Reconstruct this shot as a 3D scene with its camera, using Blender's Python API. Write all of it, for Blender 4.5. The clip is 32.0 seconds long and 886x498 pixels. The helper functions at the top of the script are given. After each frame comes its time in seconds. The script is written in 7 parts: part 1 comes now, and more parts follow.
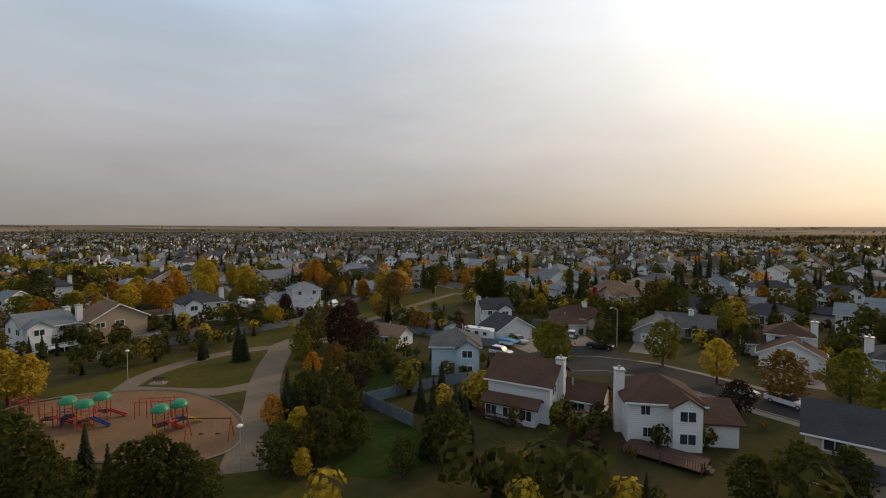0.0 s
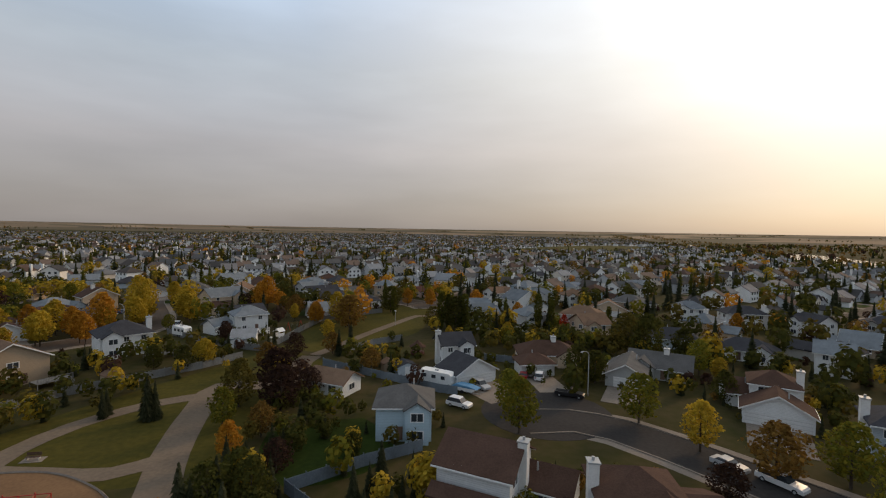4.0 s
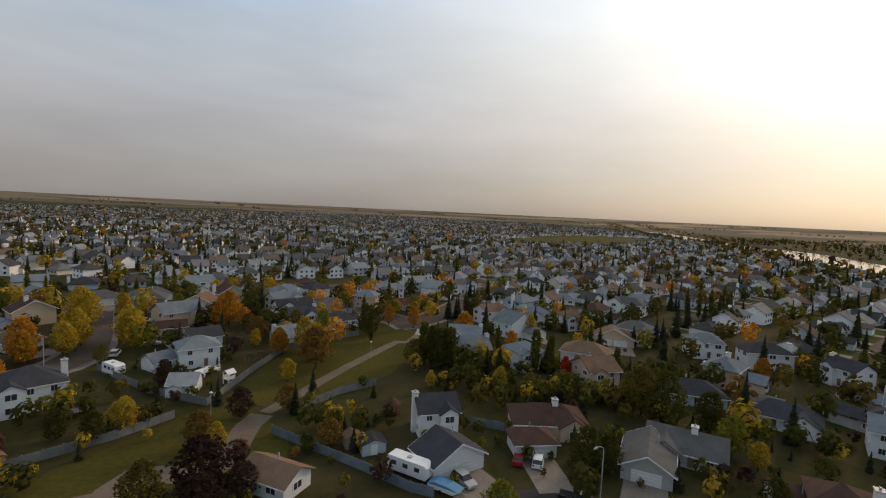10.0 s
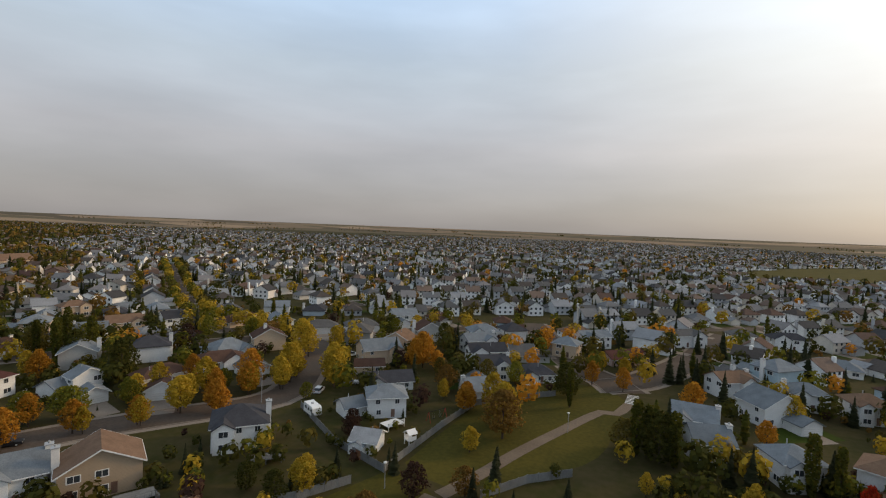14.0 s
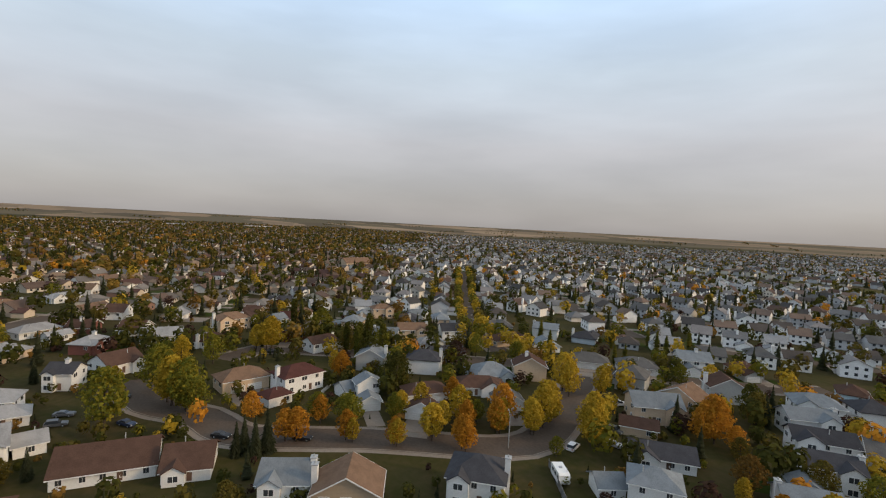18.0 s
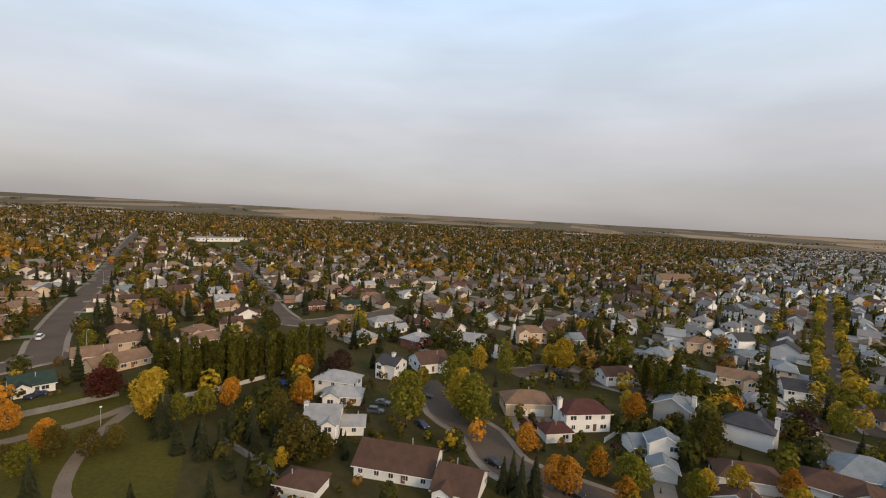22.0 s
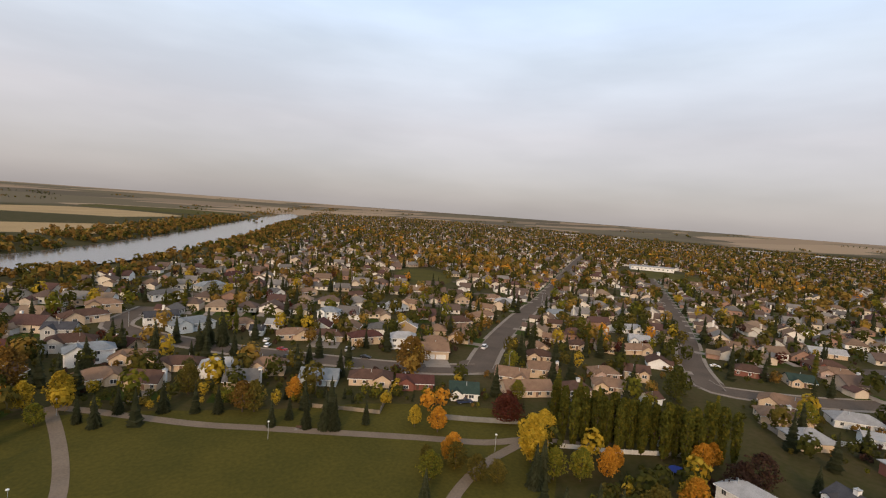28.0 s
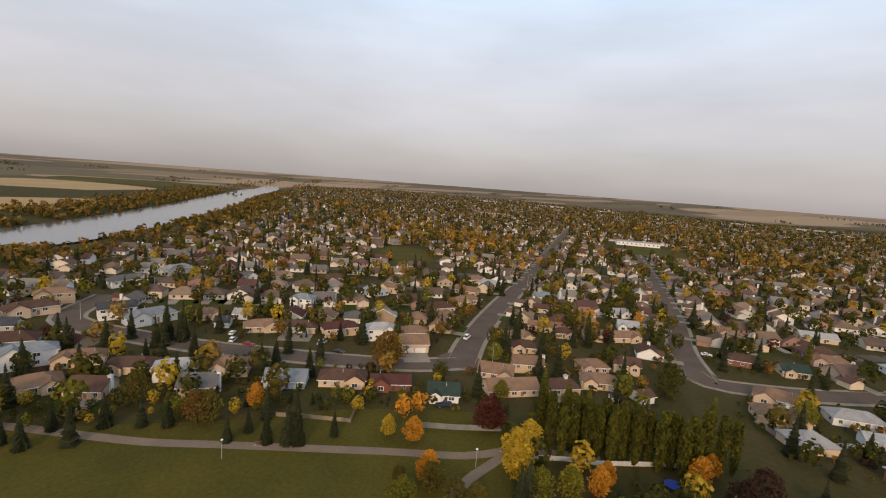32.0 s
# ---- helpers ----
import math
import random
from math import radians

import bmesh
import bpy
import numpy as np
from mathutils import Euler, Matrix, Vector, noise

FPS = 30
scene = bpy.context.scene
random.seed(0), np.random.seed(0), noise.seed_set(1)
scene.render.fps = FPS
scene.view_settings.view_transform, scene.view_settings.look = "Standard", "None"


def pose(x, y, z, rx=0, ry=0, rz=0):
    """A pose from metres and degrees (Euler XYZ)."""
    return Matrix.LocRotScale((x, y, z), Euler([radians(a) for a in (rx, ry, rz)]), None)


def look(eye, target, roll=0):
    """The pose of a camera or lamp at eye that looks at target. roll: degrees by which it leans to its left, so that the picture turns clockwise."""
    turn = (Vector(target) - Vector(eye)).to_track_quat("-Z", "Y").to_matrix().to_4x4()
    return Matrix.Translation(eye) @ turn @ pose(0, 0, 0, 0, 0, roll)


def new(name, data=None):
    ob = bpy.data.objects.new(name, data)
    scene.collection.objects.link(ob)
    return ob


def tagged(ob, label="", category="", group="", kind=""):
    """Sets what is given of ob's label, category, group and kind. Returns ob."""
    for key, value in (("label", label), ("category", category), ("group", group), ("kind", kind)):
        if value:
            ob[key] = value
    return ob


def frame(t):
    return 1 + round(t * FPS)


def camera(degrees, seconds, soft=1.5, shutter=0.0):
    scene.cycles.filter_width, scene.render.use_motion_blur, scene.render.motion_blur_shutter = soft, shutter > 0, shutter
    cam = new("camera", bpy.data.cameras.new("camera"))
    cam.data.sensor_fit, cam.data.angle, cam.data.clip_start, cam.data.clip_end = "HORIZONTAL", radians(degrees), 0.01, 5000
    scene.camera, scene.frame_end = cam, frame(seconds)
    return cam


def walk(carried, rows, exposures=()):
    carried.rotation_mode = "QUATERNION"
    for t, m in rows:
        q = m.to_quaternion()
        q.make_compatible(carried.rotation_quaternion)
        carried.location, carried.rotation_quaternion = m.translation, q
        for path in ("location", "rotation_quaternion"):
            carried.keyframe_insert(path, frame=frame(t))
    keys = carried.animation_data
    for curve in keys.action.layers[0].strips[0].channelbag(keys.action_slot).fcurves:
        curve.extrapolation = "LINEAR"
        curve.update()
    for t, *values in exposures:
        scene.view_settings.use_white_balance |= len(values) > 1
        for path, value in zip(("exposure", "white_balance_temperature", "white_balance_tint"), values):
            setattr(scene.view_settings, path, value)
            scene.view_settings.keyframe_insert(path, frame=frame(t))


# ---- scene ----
cam = camera(86.0, 32.0, soft=1.15)
PATH = [
    (0, (2.00, 4.75, 25.81), (-1.31, 104.61, 21.62), 0.15),
    (0.5, (2.41, 6.17, 26.36), (0.51, 106.07, 22.25), 0.89),
    (1, (2.84, 7.66, 26.97), (2.57, 107.60, 23.33), 1.11),
    (1.5, (3.28, 9.21, 27.71), (3.73, 109.15, 24.28), 0.51),
    (2, (3.71, 10.77, 28.63), (4.65, 110.70, 25.19), 1.14),
    (2.5, (4.10, 12.21, 29.49), (5.50, 112.11, 25.43), 1.50),
    (3, (4.44, 13.70, 30.26), (6.61, 113.61, 26.62), 1.41),
    (3.5, (4.79, 15.33, 31.00), (7.24, 115.20, 26.67), 1.05),
    (4, (5.16, 16.96, 31.80), (7.73, 116.86, 28.06), 1.01),
    (4.5, (5.41, 18.67, 32.69), (7.91, 118.62, 30.56), 1.66),
    (6.5, (5.99, 25.01, 36.90), (8.64, 124.88, 32.74), 1.96),
    (7, (6.20, 26.69, 37.76), (8.76, 126.53, 32.66), 1.99),
    (7.5, (6.42, 28.59, 38.68), (8.94, 128.38, 32.82), 1.15),
    (8, (6.68, 30.58, 39.56), (9.48, 130.27, 32.25), 0.73),
    (8.5, (6.90, 32.70, 40.46), (10.15, 132.45, 34.14), 1.31),
    (9, (7.11, 34.86, 41.40), (10.91, 134.58, 34.94), 1.04),
    (9.5, (7.37, 37.09, 42.30), (11.96, 136.72, 35.02), 1.12),
    (10, (7.57, 39.38, 43.14), (11.72, 139.01, 35.51), 2.67),
    (10.5, (7.69, 41.69, 43.87), (8.25, 141.51, 37.95), 4.85),
    (11, (7.74, 44.00, 44.57), (1.59, 143.64, 38.66), 5.26),
    (11.5, (7.75, 46.39, 45.24), (-4.22, 145.41, 38.07), 3.09),
    (12, (7.71, 48.79, 45.84), (-8.28, 147.35, 40.29), 1.63),
    (12.5, (7.63, 51.30, 46.46), (-13.03, 149.07, 42.69), 1.77),
    (13, (7.48, 53.68, 47.08), (-18.57, 150.13, 42.77), 1.93),
    (13.5, (7.23, 55.98, 47.62), (-23.84, 150.85, 41.68), 2.62),
    (14, (6.85, 58.31, 48.14), (-30.85, 150.84, 43.92), 2.22),
    (14.5, (6.35, 60.69, 48.65), (-38.52, 149.95, 44.36), 2.05),
    (16.5, (2.96, 70.84, 51.67), (-62.39, 146.49, 49.02), 2.00),
    (17, (2.08, 73.01, 52.36), (-69.69, 142.44, 47.02), 2.53),
    (17.5, (1.14, 74.96, 52.97), (-76.60, 137.63, 47.42), 3.04),
    (18, (0.08, 76.77, 53.60), (-82.42, 133.05, 48.62), 2.92),
    (18.5, (-0.99, 78.53, 54.27), (-87.80, 127.92, 49.29), 2.87),
    (19, (-2.16, 80.21, 54.93), (-92.46, 122.63, 48.14), 3.01),
    (19.5, (-3.47, 81.83, 55.56), (-97.14, 116.44, 50.33), 2.97),
    (20, (-4.91, 83.37, 56.07), (-101.08, 110.09, 49.99), 3.10),
    (20.5, (-6.52, 84.79, 56.59), (-104.58, 103.44, 50.68), 2.96),
    (21, (-8.26, 86.06, 57.05), (-107.47, 96.66, 50.27), 2.69),
    (21.5, (-10.12, 87.14, 57.50), (-109.86, 90.16, 51.01), 2.95),
    (22, (-11.89, 88.09, 58.02), (-111.52, 83.20, 50.96), 3.16),
    (22.5, (-13.64, 88.94, 58.69), (-112.53, 75.63, 51.97), 3.18),
    (23, (-15.39, 89.63, 59.36), (-112.88, 68.40, 52.56), 2.88),
    (23.5, (-17.23, 90.18, 59.94), (-112.70, 61.31, 52.67), 2.63),
    (24, (-19.24, 90.62, 60.55), (-112.20, 54.61, 52.64), 3.13),
    (24.5, (-21.41, 90.87, 61.13), (-111.36, 47.72, 54.33), 3.23),
    (25, (-23.39, 90.99, 61.72), (-109.55, 40.79, 54.16), 3.31),
    (25.5, (-25.18, 91.01, 62.35), (-107.04, 34.00, 55.41), 2.95),
    (26, (-26.93, 90.89, 62.99), (-103.91, 27.49, 55.66), 3.13),
    (26.5, (-28.58, 90.61, 63.58), (-100.37, 21.40, 56.08), 3.61),
    (28.5, (-33.93, 87.73, 66.32), (-92.80, 7.18, 59.63), 3.95),
    (29, (-35.46, 86.46, 67.12), (-96.45, 7.27, 63.89), 3.34),
    (29.5, (-36.99, 85.11, 67.72), (-99.07, 7.05, 60.50), 3.80),
    (30, (-38.52, 83.64, 68.34), (-101.67, 6.75, 58.31), 4.03),
    (30.5, (-39.97, 82.12, 68.89), (-103.51, 5.49, 59.33), 3.86),
    (31, (-41.38, 80.58, 69.31), (-104.58, 3.43, 62.03), 3.36),
    (31.5, (-42.80, 78.96, 69.80), (-105.43, 1.80, 58.67), 3.62),
    (32, (-44.30, 77.23, 70.46), (-106.76, 0.33, 56.85), 4.26),
]
walk(cam, [(t, look(eye, target, roll)) for t, eye, target, roll in PATH],
     exposures=[(0.0, -0.45, 6680, 12), (10.0, -0.47, 6550, 11), (14.5, -0.24, 6450, 10), (19.0, -0.03, 6450, 10), (24.0, 0.06, 6550, 13), (32.0, 0.08, 6600, 14)])

# ---- sky and sun ----
SUN_AZ, SUN_EL = 47.0, 23.0          # degrees clockwise from +y, degrees up
sun_dir = Vector((math.sin(radians(SUN_AZ)) * math.cos(radians(SUN_EL)),
                  math.cos(radians(SUN_AZ)) * math.cos(radians(SUN_EL)), math.sin(radians(SUN_EL))))
world = bpy.data.worlds.new("overcast_sky")
scene.world = world
world.use_nodes = True
wt = world.node_tree
wt.nodes.clear()


def wn(kind, operation=None):
    n = wt.nodes.new(kind)
    if operation:
        n.operation = operation
    return n


def wl(a, b):
    wt.links.new(a, b)


sky = wn("ShaderNodeTexSky")
sky.sky_type, sky.sun_disc, sky.sun_elevation, sky.sun_rotation = "NISHITA", False, radians(SUN_EL), radians(SUN_AZ)
sky.air_density, sky.dust_density = 1.0, 2.0
coord = wn("ShaderNodeTexCoord")
sep = wn("ShaderNodeSeparateXYZ")
wl(coord.outputs["Generated"], sep.inputs[0])
# cloud deck: grey and hazy at the horizon, lighter and bluer above
ramp = wn("ShaderNodeValToRGB")
cr = ramp.color_ramp
cr.elements[0].position, cr.elements[0].color = 0.0, (0.37, 0.345, 0.335, 1)
cr.elements[1].position, cr.elements[1].color = 1.0, (0.58, 0.635, 0.69, 1)
for at, col in ((0.06, (0.43, 0.405, 0.40, 1)), (0.16, (0.55, 0.535, 0.545, 1)), (0.30, (0.61, 0.69, 0.765, 1)), (0.43, (0.62, 0.80, 1.02, 1))):
    el = cr.elements.new(at)
    el.color = col
wl(sep.outputs["Z"], ramp.inputs["Fac"])
# soft cloud streaks
stretch = wn("ShaderNodeMapping")
stretch.inputs["Scale"].default_value = (1.6, 1.6, 7.0)
wl(coord.outputs["Generated"], stretch.inputs["Vector"])
cloud = wn("ShaderNodeTexNoise")
cloud.inputs["Scale"].default_value, cloud.inputs["Detail"].default_value, cloud.inputs["Roughness"].default_value = 1.5, 4.0, 0.5
wl(stretch.outputs["Vector"], cloud.inputs["Vector"])
cramp = wn("ShaderNodeMapRange")
cramp.inputs["From Min"].default_value, cramp.inputs["From Max"].default_value = 0.36, 0.68
cramp.inputs["To Min"].default_value, cramp.inputs["To Max"].default_value = 0.945, 1.12
wl(cloud.outputs["Fac"], cramp.inputs["Value"])
deck = wn("ShaderNodeVectorMath", "SCALE")
wl(ramp.outputs["Color"], deck.inputs[0])
wl(cramp.outputs["Result"], deck.inputs["Scale"])
# the sun's glow through the haze
dot = wn("ShaderNodeVectorMath", "DOT_PRODUCT")
wl(coord.outputs["Generated"], dot.inputs[0])
dot.inputs[1].default_value = sun_dir
gl = wn("ShaderNodeValToRGB")
g = gl.color_ramp
g.elements[0].position, g.elements[0].color = 0.35, (0, 0, 0, 1)
g.elements[1].position, g.elements[1].color = 1.0, (1.0, 0.98, 0.93, 1)
for at, col in ((0.55, (0.07, 0.05, 0.03, 1)), (0.68, (0.22, 0.165, 0.095, 1)), (0.79, (0.40, 0.31, 0.18, 1)), (0.88, (0.55, 0.45, 0.29, 1)), (0.94, (0.80, 0.70, 0.50, 1))):
    el = g.elements.new(at)
    el.color = col
wl(dot.outputs["Value"], gl.inputs["Fac"])
add = wn("ShaderNodeVectorMath", "ADD")
wl(deck.outputs[0], add.inputs[0])
veil = wn("ShaderNodeMapRange")
veil.inputs["From Min"].default_value, veil.inputs["From Max"].default_value, veil.inputs["To Min"].default_value = 0.0, 0.40, 0.12
wl(sep.outputs["Z"], veil.inputs["Value"])
dimmed = wn("ShaderNodeVectorMath", "SCALE")
wl(gl.outputs["Color"], dimmed.inputs[0])
wl(veil.outputs["Result"], dimmed.inputs["Scale"])
wl(dimmed.outputs[0], add.inputs[1])
bg_deck, bg_sky, mix_bg, out_w = wn("ShaderNodeBackground"), wn("ShaderNodeBackground"), wn("ShaderNodeAddShader"), wn("ShaderNodeOutputWorld")
wl(add.outputs[0], bg_deck.inputs["Color"])
bg_deck.inputs["Strength"].default_value = 0.95
wl(sky.outputs["Color"], bg_sky.inputs["Color"])
bg_sky.inputs["Strength"].default_value = 0.022
wl(bg_deck.outputs[0], mix_bg.inputs[0])
wl(bg_sky.outputs[0], mix_bg.inputs[1])
wl(mix_bg.outputs[0], out_w.inputs["Surface"])

sun = new("sun", bpy.data.lights.new("sun", "SUN"))
sun.data.energy, sun.data.angle, sun.data.color = 2.0, radians(10), (1.0, 0.69, 0.385)
sun.matrix_world = look(sun_dir * 400, (0, 0, 0))

# ---- materials ----
MATS = {}


def mat(name, a, b=None, rough=0.85, scale=1.0, bump=0.0, vary=0.0, metal=0.0, fine=8.0, island=None, stripes=None):
    """A surface of two tones mixed at two scales; vary: brightness by thing; island: a row of colours, one for each loose piece."""
    if name in MATS:
        return MATS[name]
    m = bpy.data.materials.new(name)
    m.use_nodes = True
    nt = m.node_tree
    bsdf = nt.nodes["Principled BSDF"]
    bsdf.inputs["Roughness"].default_value, bsdf.inputs["Metallic"].default_value = rough, metal
    bsdf.inputs["Specular IOR Level"].default_value = 0.06 if rough >= 0.85 else 0.3
    b = b or tuple(c * 0.8 for c in a)
    geo = nt.nodes.new("ShaderNodeNewGeometry")
    big, small = nt.nodes.new("ShaderNodeTexNoise"), nt.nodes.new("ShaderNodeTexNoise")
    big.inputs["Scale"].default_value, small.inputs["Scale"].default_value = scale, scale * fine
    big.inputs["Detail"].default_value, small.inputs["Detail"].default_value = 4, 5
    nt.links.new(geo.outputs["Position"], big.inputs["Vector"])
    nt.links.new(geo.outputs["Position"], small.inputs["Vector"])
    mean = nt.nodes.new("ShaderNodeMath")
    mean.operation = "ADD"
    nt.links.new(big.outputs["Fac"], mean.inputs[0])
    nt.links.new(small.outputs["Fac"], mean.inputs[1])
    span = nt.nodes.new("ShaderNodeMapRange")
    span.inputs["From Min"].default_value, span.inputs["From Max"].default_value = 0.75, 1.25
    nt.links.new(mean.outputs[0], span.inputs["Value"])
    mix = nt.nodes.new("ShaderNodeMix")
    mix.data_type = "RGBA"
    nt.links.new(span.outputs["Result"], mix.inputs["Factor"])
    mix.inputs["A"].default_value, mix.inputs["B"].default_value = (*a, 1), (*b, 1)
    colour = mix.outputs["Result"]
    if island:
        pick = nt.nodes.new("ShaderNodeValToRGB")
        pick.color_ramp.interpolation = "CONSTANT"
        for n, col in enumerate(island):
            el = pick.color_ramp.elements[n] if n < 2 else pick.color_ramp.elements.new(n / len(island))
            el.position, el.color = n / len(island), (*col, 1)
        nt.links.new(geo.outputs["Random Per Island"], pick.inputs["Fac"])
        tint = nt.nodes.new("ShaderNodeMix")
        tint.data_type, tint.blend_type = "RGBA", "MULTIPLY"
        tint.inputs["Factor"].default_value = 1.0
        nt.links.new(pick.outputs["Color"], tint.inputs["A"])
        nt.links.new(colour, tint.inputs["B"])
        colour = tint.outputs["Result"]
    if stripes:
        sep = nt.nodes.new("ShaderNodeSeparateXYZ")
        nt.links.new(geo.outputs["Position"], sep.inputs[0])
        saw = nt.nodes.new("ShaderNodeMath")
        saw.operation = "PINGPONG"
        saw.inputs[1].default_value = stripes
        nt.links.new(sep.outputs["Z"], saw.inputs[0])
        line = nt.nodes.new("ShaderNodeMapRange")
        line.inputs["From Min"].default_value, line.inputs["From Max"].default_value = 0.0, stripes * 0.25
        line.inputs["To Min"].default_value = 0.72
        nt.links.new(saw.outputs[0], line.inputs["Value"])
        dim = nt.nodes.new("ShaderNodeVectorMath")
        dim.operation = "SCALE"
        nt.links.new(colour, dim.inputs[0])
        nt.links.new(line.outputs["Result"], dim.inputs["Scale"])
        colour = dim.outputs[0]
    if vary:
        info = nt.nodes.new("ShaderNodeObjectInfo")
        lift = nt.nodes.new("ShaderNodeMapRange")
        lift.inputs["To Min"].default_value, lift.inputs["To Max"].default_value = 1 - vary, 1 + vary
        nt.links.new(info.outputs["Random"], lift.inputs["Value"])
        times = nt.nodes.new("ShaderNodeVectorMath")
        times.operation = "SCALE"
        nt.links.new(colour, times.inputs[0])
        nt.links.new(lift.outputs["Result"], times.inputs["Scale"])
        colour = times.outputs[0]
    nt.links.new(colour, bsdf.inputs["Base Color"])
    if bump:
        bm_node = nt.nodes.new("ShaderNodeBump")
        bm_node.inputs["Strength"].default_value, bm_node.inputs["Distance"].default_value = bump, 0.1
        nt.links.new(small.outputs["Fac"], bm_node.inputs["Height"])
        nt.links.new(bm_node.outputs["Normal"], bsdf.inputs["Normal"])
    MATS[name] = m
    return m


def leaf_mat(name, cols):
    """Leaves: each leaf clump takes one of the colours, shifted a little by tree."""
    mean = [sum(c[i] for c in cols) / len(cols) for i in range(3)]
    cols = [tuple(0.6 * c[i] + 0.4 * mean[i] for i in range(3)) for c in cols]
    m = mat(name, (1.12, 1.12, 1.12), (0.84, 0.84, 0.84), rough=0.9, scale=0.7, island=cols, vary=0.22)
    nt = m.node_tree
    bsdf, out = nt.nodes["Principled BSDF"], nt.nodes["Material Output"]
    through_leaf, both = nt.nodes.new("ShaderNodeBsdfTranslucent"), nt.nodes.new("ShaderNodeMixShader")
    nt.links.new(bsdf.inputs["Base Color"].links[0].from_socket, through_leaf.inputs["Color"])
    both.inputs["Fac"].default_value = 0.38
    nt.links.new(bsdf.outputs[0], both.inputs[1])
    nt.links.new(through_leaf.outputs[0], both.inputs[2])
    nt.links.new(both.outputs[0], out.inputs["Surface"])
    return m


WALL = {k: mat("siding_" + k, v, tuple(c * 0.9 for c in v), rough=0.7, scale=0.4, vary=0.08, stripes=0.12) for k, v in dict(
    white=(0.72, 0.72, 0.70), beige=(0.56, 0.43, 0.30), blue=(0.44, 0.56, 0.62), grey=(0.40, 0.40, 0.38), tan=(0.36, 0.27, 0.18),
    slate=(0.42, 0.48, 0.52), rose=(0.45, 0.33, 0.28), brick=(0.20, 0.075, 0.055)).items()}
ROOF = {k: mat("shingles_" + k, v, tuple(c * 0.7 for c in v), rough=0.95, scale=0.5, fine=9.0, bump=0.5, vary=0.12) for k, v in dict(
    brown=(0.092, 0.054, 0.040), dark=(0.058, 0.058, 0.064), grey=(0.12, 0.115, 0.11), tan=(0.205, 0.130, 0.086), slate=(0.19, 0.21, 0.225),
    lgrey=(0.30, 0.30, 0.30), redbrown=(0.085, 0.038, 0.032), green=(0.035, 0.055, 0.045)).items()}
TRIM = mat("trim_white", (0.75, 0.75, 0.73), (0.66, 0.66, 0.64), rough=0.5, scale=0.6)
CHIMNEY = mat("chimney_stucco", (0.72, 0.71, 0.68), (0.62, 0.60, 0.57), rough=0.9, scale=0.8)
GLASS = mat("window_glass", (0.03, 0.035, 0.04), (0.05, 0.055, 0.06), rough=0.12, scale=0.5)
GDOOR = mat("garage_door_paint", (0.72, 0.71, 0.69), (0.62, 0.61, 0.58), rough=0.6, scale=0.5, stripes=0.3)
ASPHALT = mat("asphalt", (0.052, 0.047, 0.044), (0.036, 0.033, 0.031), rough=0.95, scale=0.12, fine=14)
OLD_ASPHALT = mat("old_asphalt", (0.108, 0.084, 0.065), (0.076, 0.059, 0.047), rough=0.95, scale=0.1, fine=14)
CONCRETE = mat("concrete", (0.25, 0.21, 0.17), (0.18, 0.15, 0.125), rough=0.9, scale=0.2, fine=12)
PATHMAT = mat("path_asphalt", (0.18, 0.138, 0.10), (0.135, 0.104, 0.076), rough=0.95, scale=0.15, fine=12)
SAND = mat("play_sand", (0.20, 0.118, 0.062), (0.15, 0.088, 0.048), rough=1.0, scale=0.25, fine=10)
LAWN = mat("park_grass", (0.076, 0.062, 0.012), (0.046, 0.043, 0.009), rough=1.0, scale=0.05, fine=20, bump=0.4)
YARD = mat("yard_grass", (0.028, 0.044, 0.007), (0.017, 0.028, 0.005), rough=1.0, scale=0.1, fine=12, bump=0.4)
FENCE = mat("fence_boards", (0.20, 0.20, 0.195), (0.13, 0.13, 0.125), rough=0.9, scale=0.5, vary=0.1)
DECK = mat("deck_wood", (0.10, 0.055, 0.038), (0.07, 0.04, 0.03), rough=0.8, scale=0.8, vary=0.1)
METAL = mat("galvanised_steel", (0.42, 0.43, 0.43), (0.34, 0.35, 0.35), rough=0.65, metal=0.3, scale=2)
BARK = mat("bark", (0.09, 0.07, 0.055), (0.05, 0.04, 0.03), rough=1.0, scale=3)
RUBBER = mat("tyre_rubber", (0.02, 0.02, 0.02), (0.03, 0.03, 0.03), rough=0.9)
